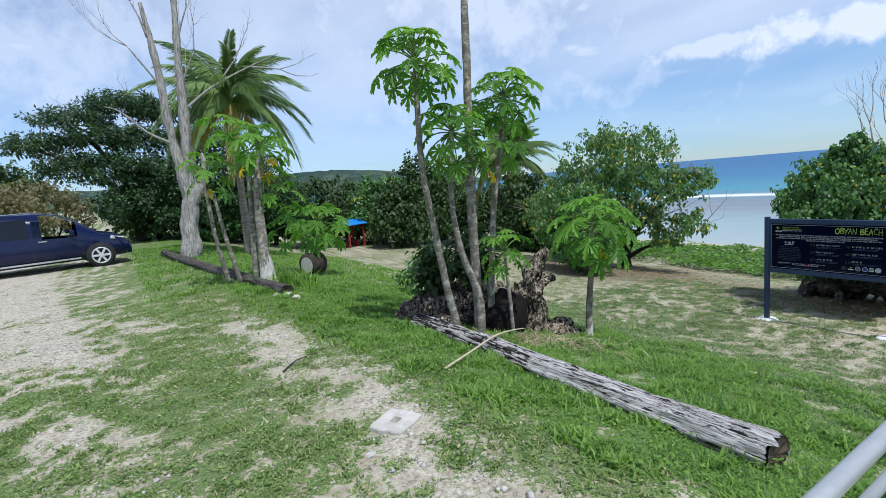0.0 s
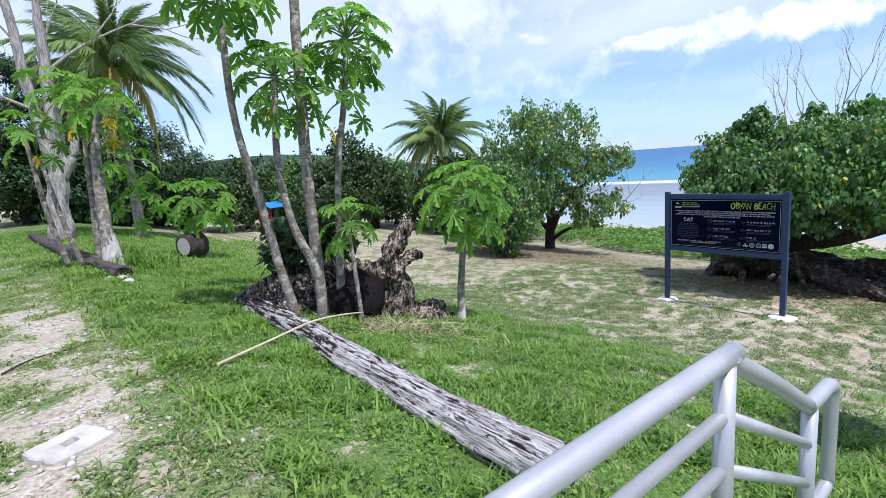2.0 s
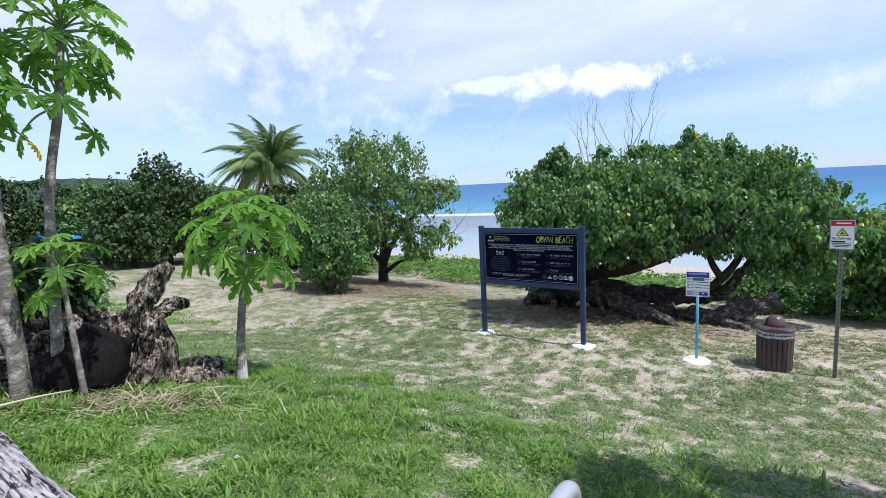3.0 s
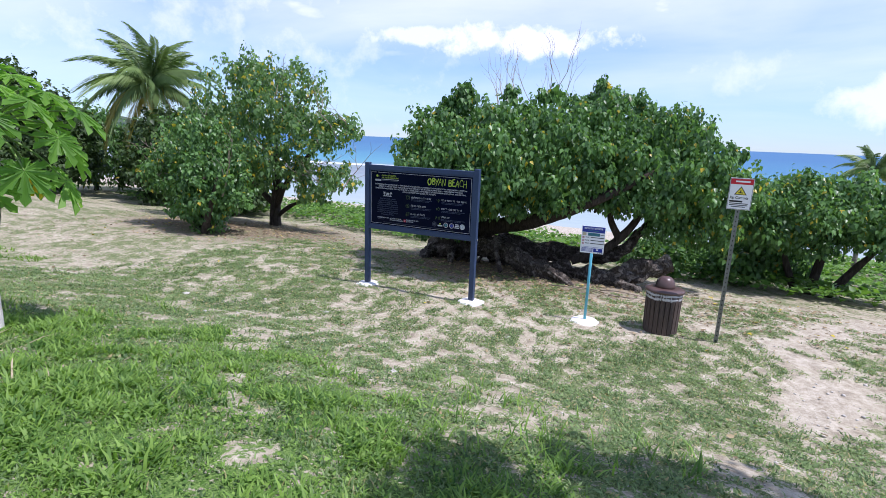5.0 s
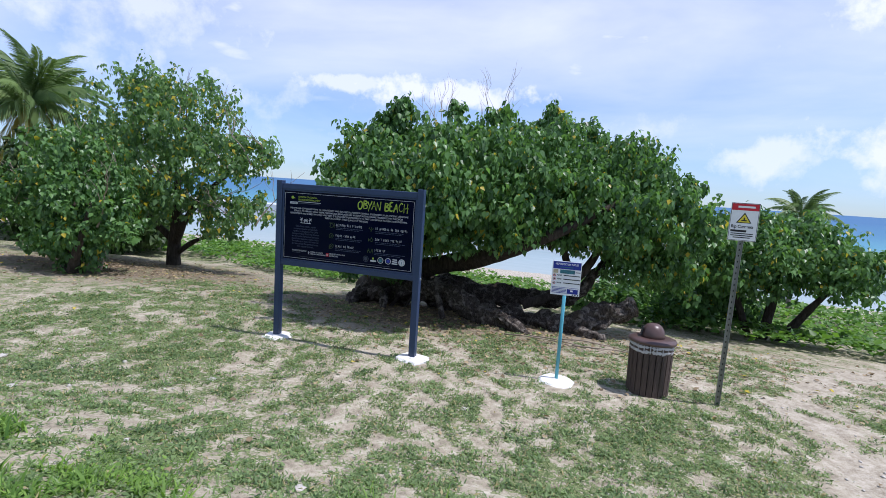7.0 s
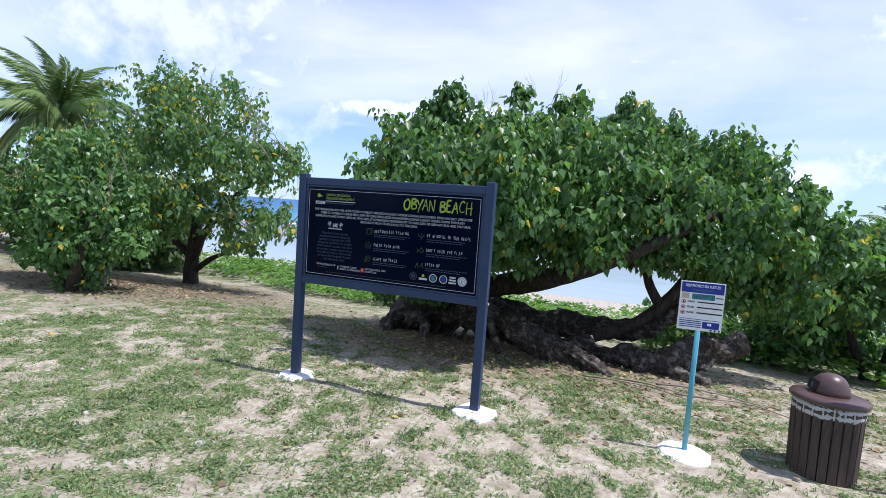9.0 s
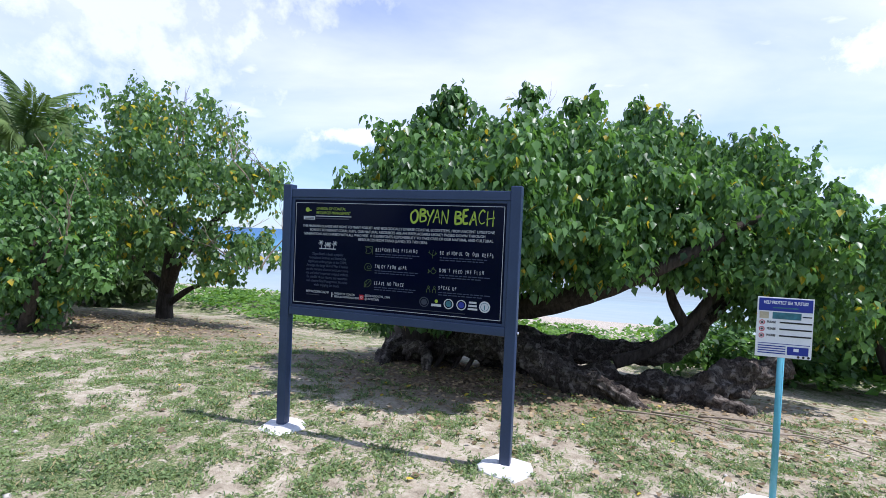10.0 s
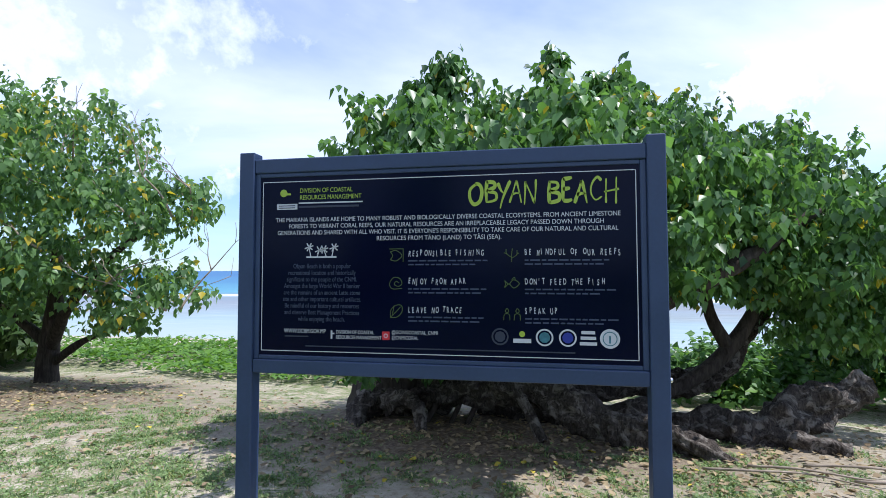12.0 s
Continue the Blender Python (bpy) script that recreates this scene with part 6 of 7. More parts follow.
# papaya leaves: a few lobed shapes, shared by all plants
def papaya_leaf(seed):
    rng = random.Random(seed)
    lobes, pts = 8, []
    for i in range(lobes):
        a = radians(-150 + 300 * i / (lobes - 1))
        l = (0.62 + 0.38 * math.cos(a * 0.55)) * rng.uniform(0.9, 1.08)
        for da, r in ((-18, 0.26), (-11, 0.55), (-17, 0.72), (-6, 0.70), (-9, 0.90), (0, 1.0), (9, 0.90), (6, 0.70), (17, 0.72), (11, 0.55), (18, 0.26)):
            q = a + radians(da)
            rr = 0.36 * l * r
            pts.append((rr * math.sin(q), rr * math.cos(q), -1.0 * rr * rr - 0.03 * math.cos(radians(da) * 12) * r + rng.uniform(-0.006, 0.006)))
    verts = [(0, 0, 0)] + pts
    n = len(pts)
    faces = [(0, 1 + i, 2 + i) for i in range(n - 1)]
    return mesh_of("leaf", verts, faces, False)


PAPAYA_LEAVES = [papaya_leaf(s) for s in range(4)]
PAPAYA_YELLOW = papaya_leaf(9)
for me in PAPAYA_LEAVES:
    me.materials.append(M_PAPAYA)
PAPAYA_YELLOW.materials.append(M_PAPAYA_Y)
STALK = tube([(0, 0, 0), (0, 0.25, 0.06), (0, 0.5, 0.05)], [0.011, 0.009, 0.006], 6, 4)
STALK.materials.append(leafy("papaya_stalk", (0.12, 0.2, 0.05), (0.2, 0.3, 0.08), trans=0.1, per_object=True))


def papaya(name, stems, crowns, seed, label, group="papaya plants", foot_white=False):
    """stems: point lists with radii; crowns: (x, y, z, leaves, size, yellow leaves)."""
    base = on(stems[0][0][0][0], stems[0][0][0][1])
    home = thing(name, pose(*base), label, "papaya tree", group)
    rng = random.Random(seed)
    for k, (pts, rad) in enumerate(stems):
        part("stem", tube(rel(base, pts), rad, 12, 10, 0.14, 5, seed + k), M_PAPTRUNK, home)
        if foot_white and k == 0:
            a, b = Vector(rel(base, pts)[0]), Vector(rel(base, pts)[1])
            part("stem_foot", tube([a, a.lerp(b, 0.4), a.lerp(b, 0.98)], [rad[0] * 1.3, rad[0] * 0.95, rad[0] * 0.6], 14, 5, 0.14, 5, seed), M_PAPBASE, home, "whitened foot of the stem")
    for cx, cy, cz, count, size, yellow in crowns:
        c = Vector(rel(base, [(cx, cy, cz)])[0])
        turn, count = rng.uniform(0, 360), round(count * 1.35)
        for i in range(count):
            az = turn + i * 137.5
            t = i / max(1, count - 1)
            up = 66 - 120 * t + rng.uniform(-14, 14)
            s = size * rng.uniform(0.85, 1.12) * (0.75 + 0.35 * min(1, t * 2))
            m = Matrix.Translation(c - Vector((0, 0, 0.20 * t * size))) @ pose(0, 0, 0, 0, 0, az) @ pose(0, 0, 0, up)
            st = part("leaf_stalk", STALK, None, home)
            st.matrix_local = m @ Matrix.Diagonal((1, s * 1.4, 1, 1))
            tip = m @ Vector((0, 0.5 * s * 1.4, 0.05))
            me = PAPAYA_YELLOW if i >= count - yellow else PAPAYA_LEAVES[rng.randrange(4)]
            if me is PAPAYA_YELLOW:
                s *= 0.65
            lf = part("leaf", me, None, home)
            lf.matrix_local = Matrix.Translation(tip) @ pose(0, 0, 0, 0, 0, az) @ pose(0, 0, 0, min(20, up * 0.35) - 18 - 26 * t, rng.uniform(-22, 22)) @ Matrix.Diagonal((s * 0.92, s * 0.92, s * 0.92, 1))


papaya("papaya_tree", [([(3.77, 5.6, -0.5), (3.62, 5.6, 0.23), (3.49, 5.58, 1.0), (3.28, 5.45, 2.0), (3.28, 5.4, 3.3)], [0.06, 0.052, 0.045, 0.038, 0.03])], [(3.28, 5.4, 3.3, 24, 0.58, 0)], 1, "tall slim papaya tree growing from the stump")
papaya("papaya_tree", [([(3.92, 5.35, -0.5), (3.95, 5.35, 0.15), (3.73, 5.36, 0.8), (3.66, 5.4, 1.5), (3.74, 5.4, 2.4)], [0.062, 0.055, 0.043, 0.038, 0.03])], [(3.75, 5.4, 2.45, 22, 0.56, 1)], 2, "papaya tree with bent stem beside the stump")
papaya("papaya_tree", [([(4.02, 5.5, -0.5), (4.0, 5.45, 0.4), (3.99, 5.42, 1.5), (4.03, 5.4, 2.6), (4.1, 5.4, 4.2), (4.1, 5.4, 5.6)], [0.07, 0.066, 0.062, 0.056, 0.05, 0.04])], [(4.1, 5.4, 5.6, 13, 0.7, 0), (4.0, 5.4, 2.15, 5, 0.55, 1)], 3, "very tall straight papaya tree beside the stump")
papaya("papaya_tree", [([(4.3, 5.6, -0.5), (4.35, 5.55, 0.4), (4.4, 5.45, 1.4), (4.55, 5.4, 2.2), (4.65, 5.4, 2.9)], [0.055, 0.046, 0.04, 0.036, 0.03])], [(4.65, 5.4, 2.9, 25, 0.58, 0), (4.55, 5.4, 2.3, 5, 0.6, 0)], 4, "slim papaya tree behind the log")
papaya("young_papaya", [([(4.35, 5.15, -0.5), (4.33, 5.16, 0.1), (4.32, 5.2, 0.75)], [0.03, 0.026, 0.018])], [(4.32, 5.2, 0.8, 13, 0.42, 0)], 5, "young low papaya plant in front of the stump")
papaya("small_papaya_tree", [([(5.9, 5.18, -0.95), (5.95, 5.18, -0.3), (6.08, 5.2, 0.4), (6.12, 5.2, 0.95)], [0.06, 0.047, 0.042, 0.03])], [(6.12, 5.2, 0.98, 26, 0.72, 1)], 6, "small round-headed papaya tree with whitened foot", foot_white=True)
papaya("young_papaya", [([(4.5, 13.4, -0.6), (4.5, 13.4, 0.1), (4.55, 13.35, 0.95)], [0.05, 0.042, 0.03])], [(4.55, 13.35, 1.0, 24, 0.9, 0)], 7, "bushy young papaya plant beside the cut log")
papaya("papaya_clump", [([(2.38, 10.4, -0.1), (2.36, 10.42, 0.7), (2.4, 10.5, 1.8), (2.55, 10.5, 2.7)], [0.15, 0.10, 0.085, 0.05]),
                        ([(2.2, 10.7, -0.1), (2.25, 10.7, 1.0), (2.3, 10.6, 2.2)], [0.07, 0.06, 0.04]),
                        ([(1.75, 11.2, 0.0), (1.6, 11.1, 1.0), (1.5, 11.0, 2.4)], [0.05, 0.045, 0.03]),
                        ([(1.95, 11.0, 0.0), (1.8, 11.0, 0.8), (1.65, 11.0, 1.9)], [0.045, 0.04, 0.03])],
       [(2.55, 10.5, 2.8, 22, 0.72, 3), (2.85, 10.7, 1.9, 10, 0.65, 0), (3.1, 11.0, 1.2, 9, 0.65, 0), (1.6, 11.0, 2.4, 9, 0.62, 1), (2.1, 11.1, 3.1, 11, 0.68, 0)], 8, "clump of papaya trees with yellowing leaves and whitened foot", foot_white=True)


# palms
def frond(seed, length=3.0, sag=0.9, leaf=0.55):
    """One feathered palm leaf along +y, as stalk and leaflets."""
    rng = np.random.default_rng(seed)
    n = 110
    t = np.linspace(0.16, 1, n)
    y = length * t * (1 - 0.13 * t * t)
    z = 0.32 * length * t - sag * length * 0.62 * t ** 2.3
    pos, axis, nrm, size = [], [], [], []
    for side in (-1, 1):
        for i in range(n):
            l = leaf * (0.45 + 0.75 * math.sin(math.pi * min(1, t[i] * 0.86 + 0.12))) * rng.uniform(0.85, 1.1)
            pos.append((0, y[i], z[i]))
            axis.append((side * 0.75, 0.5 + 0.5 * t[i] + rng.normal() * 0.09, -0.8 - 0.5 * rng.random()))
            nrm.append((side * 0.4, 0, 1))
            size.append(l)
    shape = np.array([[0, 0, 0], [0.026, 0.3, 0], [0.02, 0.7, -0.08], [0, 1, -0.28], [-0.02, 0.7, -0.08], [-0.026, 0.3, 0]])
    tris = np.array([[0, 1, 5], [1, 2, 5], [5, 2, 4], [2, 3, 4]])
    v, f = place_leaves(np.array(pos), np.array(axis), np.array(nrm, float), np.array(size), shape, tris)
    stalk_v, stalk_f = tube_arrays([(0, length * q * (1 - 0.13 * q * q), 0.32 * length * q - sag * length * 0.62 * q ** 2.3) for q in (0, 0.25, 0.5, 0.75, 1.0)], [0.035, 0.028, 0.02, 0.013, 0.006], 6, 4)
    k = len(v)
    st = []
    for q in stalk_f:
        st += [(q[0] + k, q[i] + k, q[i + 1] + k) for i in range(1, len(q) - 1)]
    return tri_mesh("frond", np.vstack([v, np.array([tuple(p) for p in stalk_v])]), np.vstack([f, np.array(st)]))


FRONDS = [frond(1, 3.0, 0.9, 0.6), frond(2, 3.0, 1.4, 0.65), frond(3, 3.0, 1.8, 0.65)]
FRONDS_DRY = [frond(4, 3.0, 1.9, 0.65)]
for me in FRONDS:
    me.materials.append(M_PALM)
FRONDS_DRY[0].materials.append(M_PALM_DRY)


def palm(x, y, top, scale, count, seed, label, lean=(0, 0), dry=3):
    base = on(x, y)
    home = thing("coconut_palm", pose(*base), label, "palm")
    h = top - base[2]
    part("trunk", tube([(0, 0, -0.1), (lean[0] * 0.3, lean[1] * 0.3, h * 0.4), (lean[0], lean[1], h)], [0.17 * scale + 0.02, 0.13 * scale, 0.11 * scale], 12, 8, 0.08, 4, seed), M_PALMTRUNK, home)
    rng = random.Random(seed)
    for i in range(count):
        t = i / (count - 1)
        up = 88 - 92 * t + rng.uniform(-8, 8)
        me = FRONDS_DRY[0] if i >= count - dry else FRONDS[min(2, int(t * 3))]
        s = scale * rng.uniform(0.85, 1.08)
        part("frond", me, None, home).matrix_local = pose(lean[0], lean[1], h, 0, 0, seed * 40 + i * 137.5) @ pose(0, 0, 0, up - 15, rng.uniform(-25, 25)) @ Matrix.Diagonal((s, s, s, 1))
    for i in range(5):
        a = i * 1.3
        part("coconut", spin([(0.02, -0.13), (0.09, -0.08), (0.11, 0), (0.08, 0.09), (0.02, 0.12)], 10), M_PAPAYA, home).matrix_local = pose(lean[0] + 0.2 * scale * math.cos(a), lean[1] + 0.2 * scale * math.sin(a), h - 0.25)


palm(4.0, 20.0, 5.3, 1.0, 38, 1, "tall coconut palm with arching fronds behind dead trunks", dry=4)
palm(20.2, 23.4, 2.8, 1.0, 38, 2, "coconut palm with yellowing lower fronds near the beach", dry=5)
palm(24.3, -5.45, 0.4, 0.4, 26, 3, "small coconut palm beyond the beach shrub", dry=2)


def build_dead_tree():
    base = on(1.78, 17.9)
    home = thing("dead_tree", pose(*base), "bleached white dead tree with forked bare trunks", "tree")
    part("trunk", tube([(0, 0, -0.2), (0.1, 0, 1.2), (0.3, 0, 2.4), (0.38, 0, 4.2), (0.45, 0, 6.0), (0.6, 0, 8.2)], [0.3, 0.24, 0.19, 0.15, 0.11, 0.07], 20, 10, 0.35, 3, 1, 6), M_BARK_WHITE, home)
    part("limb", tube([(0.2, 0.05, 1.6), (0.05, 0.05, 3.0), (-0.1, 0, 4.6), (-0.15, 0, 6.0), (-0.35, 0, 7.8)], [0.18, 0.15, 0.12, 0.1, 0.05], 18, 10, 0.35, 3, 2, 6), M_BARK_WHITE, home)
    part("limb", tube([(0.25, 0.0, 1.7), (0.65, -0.1, 2.4), (0.75, -0.1, 3.0), (0.72, -0.1, 3.3)], [0.17, 0.12, 0.09, 0.05], 12, 6, 0.2, 3, 3), M_BARK_WHITE, home)
    part("limb", tube([(0.35, 0, 4.6), (1.2, 0, 5.3), (2.2, 0, 5.9), (3.6, 0, 6.6)], [0.05, 0.04, 0.03, 0.012], 8, 6, 0.15, 3, 4), M_BARK_WHITE, home)
    part("limb", tube([(0.0, 0, 3.6), (-0.7, 0, 4.0), (-1.3, 0, 4.6), (-1.7, 0, 4.75)], [0.05, 0.035, 0.025, 0.012], 8, 6, 0.15, 3, 5), M_BARK_WHITE, home)
    pcs = []
    for p, w, l in (((0.4, 0, 5.2), (0.5, 0, 1), 1.3), ((-0.15, 0, 5.4), (-0.6, 0, 0.9), 1.2), ((1.6, 0, 5.6), (0.6, 0, 0.8), 0.9), ((0.5, 0, 6.6), (0.4, 0, 1), 1.2), ((-0.3, 0, 6.8), (-0.3, 0, 1), 1.0), ((2.6, 0, 6.1), (0.8, 0, -0.1), 0.9)):
        pcs += twig_tree(p, w, l, 0.035, 3, int(l * 100 + p[2] * 7), 0.6)
    part("twig", joined(pcs), M_BARK_WHITE, home)


build_dead_tree()


def dead_shrub(x, y, top, seed, way):
    """A bare dead shrub on the beach; only its twigs rise over the trees."""
    base = on(x, y)
    home = thing("dead_beach_shrub", pose(*base), "bare dead shrub on the beach with thin grey twigs", "shrub", "dead shrubs")
    h = top - base[2]
    part("stem", tube([(0, 0, -0.1), (way[0] * 0.1, way[1] * 0.1, h * 0.25), (way[0] * 0.3, way[1] * 0.3, h * 0.5)], [0.09, 0.07, 0.05], 8, 5, 0.2, 3, seed), M_TWIG, home)
    for k in range(3):
        w = (way[0] * (0.5 + 0.4 * k), way[1] * (0.2 + 0.5 * k) + (0.35, -0.2, 0.1)[k], 1.6)
        part("branch", joined(twig_tree((way[0] * 0.3, way[1] * 0.3, h * (0.38 + 0.06 * k)), w, h * 0.26, 0.045, 3, seed + k, 0.42)), M_TWIG, home)


dead_shrub(26.0, 7.2, 4.3, 3, (0, 0.2))
dead_shrub(26.2, 6.0, 4.0, 8, (0, -0.3))

# ---- the van ----


def build_van():
    """A long dark blue minivan; its nose points along +x."""
    home = thing("minivan", pose(-2.4, 19.6, hz(-2, 19) - 0.01, 0, 0, 7), "dark blue parked minivan with tinted windows and silver rims", "car")
    L0 = -2.5
    # stations: along, belt half-width, sill z, belt z, roof z, roof half-width
    st = ((-2.52, 0.84, 0.42, 0.98, 1.06, 0.78), (-2.46, 0.92, 0.33, 1.06, 1.42, 0.70), (-2.32, 0.96, 0.28, 1.08, 1.70, 0.70), (-1.6, 0.985, 0.26, 1.06, 1.78, 0.71), (-0.6, 0.99, 0.25, 1.03, 1.80, 0.73),
          (0.3, 0.99, 0.25, 1.01, 1.77, 0.72), (0.75, 0.985, 0.25, 1.0, 1.69, 0.70), (1.15, 0.98, 0.25, 0.99, 1.47, 0.72), (1.5, 0.975, 0.25, 0.98, 1.21, 0.77), (1.72, 0.965, 0.26, 0.96, 1.06, 0.80), (2.1, 0.94, 0.27, 0.88, 0.97, 0.76), (2.35, 0.88, 0.28, 0.76, 0.86, 0.68), (2.47, 0.78, 0.34, 0.6, 0.66, 0.6))
    verts, faces = [], []
    for x, w, s, b, r, rw in st:
        half = [(w * 0.86, s), (w * 0.98, s + 0.09), (w, (s + b) / 2), (w * 0.985, b), ((w * 0.985 + rw) / 2 + 0.015, (b + r) / 2), (rw, r - 0.035), (rw * 0.85, r), (rw * 0.4, r + 0.02)]
        ring = half + [(-a, z) for a, z in half[::-1]]
        verts += [(x, a, z) for a, z in ring]
    n = 16
    for j in range(len(st) - 1):
        for i in range(n):
            k = (i + 1) % n
            faces.append((j * n + i, (j + 1) * n + i, (j + 1) * n + k, j * n + k))
    # the front side windows and the windscreen are open to the cabin
    gaps = {(j, i) for j in (5, 6) for i in (3, 4, 10, 11)}
    faces = [q for k, q in enumerate(faces) if (k // n, k % n) not in gaps]
    faces.append(tuple(range(n)))
    faces.append(tuple(range((len(st) - 1) * n, len(st) * n))[::-1])
    me = mesh_of("body", verts, faces)
    body = part("body", me, M_CARPAINT, home)
    for dy in (-0.42, 0.42):
        seat = part("seat", box(0.55, 0.5, 0.2, (0.2, dy, 0.62), 0.05), M_RUBBER, home, "dark cloth front seat")
        part("backrest", box(0.14, 0.48, 0.62, (-0.12, dy, 0.98), 0.05, 2, None, Matrix.Rotation(radians(-10), 4, "Y")), M_RUBBER, seat)
        part("headrest", box(0.1, 0.26, 0.18, (-0.34, dy, 1.36), 0.04), M_RUBBER, seat)
    part("dashboard", box(0.5, 1.5, 0.3, (1.2, 0, 0.83), 0.08, 3), M_RUBBER, home)
    wheel_bm = bmesh.new()
    for i in range(16):
        a, b = 2 * math.pi * i / 16, 2 * math.pi * (i + 1) / 16
        rod((0, 0.19 * math.cos(a), 0.19 * math.sin(a)), (0, 0.19 * math.cos(b), 0.19 * math.sin(b)), 0.016, 6, wheel_bm)
    part("steering_wheel", wheel_bm, M_RUBBER, home).matrix_local = pose(0.78, 0.42, 1.06, 0, 28, 0)

    def side_at(x, z, out=0.012):
        """The body's half-width at a place on its side."""
        xs = [q[0] for q in st]
        w, b, r, rw, s = (np.interp(x, xs, [q[i] for q in st]) for i in (1, 3, 4, 5, 2))
        if z > b:
            t = (z - b) / max(0.05, r - 0.035 - b)
            return float((w * 0.985) * (1 - t) + rw * t + 0.012 * math.sin(min(1, t) * math.pi) + out)
        return float(w + out)

    def panel(name, corners, mat, label="", parent=None):
        for sgn in (-1, 1):
            grid = []
            (x0, z0), (x1, z1), (x2, z2), (x3, z3) = corners
            m = 5
            for j in range(m):
                v = j / (m - 1)
                for i in range(m):
                    u = i / (m - 1)
                    x = (x0 * (1 - u) + x1 * u) * (1 - v) + (x3 * (1 - u) + x2 * u) * v
                    z = (z0 * (1 - u) + z1 * u) * (1 - v) + (z3 * (1 - u) + z2 * u) * v
                    grid.append((x, sgn * side_at(x, z), z))
            f = [(j * m + i, j * m + i + 1, (j + 1) * m + i + 1, (j + 1) * m + i) for j in range(m - 1) for i in range(m - 1)]
            part(name, mesh_of(name, grid, f), mat, parent or home, label)
    panel("rear_window", ((-2.32, 1.13), (-1.12, 1.11), (-1.15, 1.64), (-2.2, 1.6)), M_CARGLASS)
    panel("sliding_window", ((-1.04, 1.11), (0.03, 1.09), (0.0, 1.64), (-1.06, 1.64)), M_CARGLASS)
    panel("front_window", ((0.1, 1.08), (1.12, 1.07), (0.62, 1.5), (0.1, 1.58)), M_CLEARGLASS)
    for x in (-1.1, 0.05, 1.2):
        panel("door_seam", ((x, 0.4), (x + 0.012, 0.4), (x + 0.012, 1.05), (x, 1.05)), M_RUBBER)
    panel("sill_trim", ((-1.1, 0.31), (1.15, 0.31), (1.15, 0.36), (-1.1, 0.36)), M_CHROME, "thin bright sill strip")
    for x in (-0.9, 0.2):
        panel("door_handle", ((x, 0.93), (x + 0.2, 0.93), (x + 0.2, 0.965), (x, 0.965)), M_CHROME)
    # windscreen, rear lamps, headlamps, bumpers
    part("windscreen", mesh_of("windscreen", [(0.86, -0.6, 1.645), (0.86, 0.6, 1.645), (1.46, 0.68, 1.19), (1.46, -0.68, 1.19)], [(0, 1, 2, 3)]), M_CARGLASS, home)
    for sgn in (-1, 1):
        part("headlamp", box(0.42, 0.2, 0.12, (2.14, sgn * 0.80, 0.82), 0.04, 3, None, Matrix.Rotation(radians(-sgn * 24), 4, "Z") @ Matrix.Rotation(radians(12), 4, "Y")), M_LAMPGLASS, home)
        part("tail_lamp", box(0.42, 0.10, 0.15, (-2.28, sgn * 0.925, 1.02), 0.03), M_TAILRED, home)
        part("mirror", box(0.14, 0.2, 0.16, (1.02, sgn * 1.09, 1.12), 0.04, 3), M_CARPAINT, home)
        part("roof_rail", rod((-1.9, sgn * 0.66, 1.79), (0.2, sgn * 0.66, 1.815), 0.018, 8), M_CHROME, home)
    part("rear_bumper", box(0.14, 1.7, 0.26, (-2.52, 0, 0.48), 0.05, 3), M_CARPAINT, home)
    part("front_bumper", box(0.16, 1.5, 0.28, (2.46, 0, 0.42), 0.06, 3), M_CARPAINT, home)
    tyre_me = spin([(0.24, -0.10), (0.31, -0.10), (0.335, -0.08), (0.34, 0), (0.335, 0.07), (0.31, 0.085), (0.24, 0.07)], 32)
    rim_bm = bmesh.new()
    for i in range(6):
        box(0.19, 0.062, 0.03, (0.135, 0, 0), 0.008, 1, rim_bm)
        bmesh.ops.rotate(rim_bm, verts=rim_bm.verts, cent=(0, 0, 0), matrix=Matrix.Rotation(2 * math.pi / 6, 3, "Z"))
    rod((0, 0, -0.02), (0, 0, 0.03), 0.055, 16, rim_bm)
    rim_me = bpy.data.meshes.new("rim")
    rim_bm.to_mesh(rim_me); rim_bm.free()
    ring_me = mesh_of("ring", [(r * math.cos(a * math.pi / 16), r * math.sin(a * math.pi / 16), z) for r, z in ((0.215, 0.012), (0.222, 0.04), (0.25, 0.04), (0.258, 0.012)) for a in range(32)], [(j * 32 + i, j * 32 + (i + 1) % 32, (j + 1) * 32 + (i + 1) % 32, (j + 1) * 32 + i) for j in range(3) for i in range(32)])
    hub_me = spin([(0.19, -0.05), (0.19, -0.02)], 24)
    for x in (-1.45, 1.66):
        for sgn in (-1, 1):
            arch = part("wheel_arch", spin([(0.385, -0.03), (0.39, 0.0), (0.375, 0.006)], 28), M_RUBBER, home)
            arch.matrix_local = pose(x, sgn * 0.982, 0.35, -90 * sgn)
            wheel = part("wheel", ring_me, M_RIM, home, "silver six-spoke alloy wheel")
            wheel.matrix_local = pose(x, sgn * 0.96, 0.34, -90 * sgn) @ pose(0, 0, 0.06)
            part("tyre", tyre_me, M_RUBBER, wheel).matrix_local = pose(0, 0, -0.06)
            part("rim", rim_me, M_RIM, wheel).matrix_local = pose(0, 0, 0.03)
            part("hub", hub_me, M_RIM, wheel)


build_van()


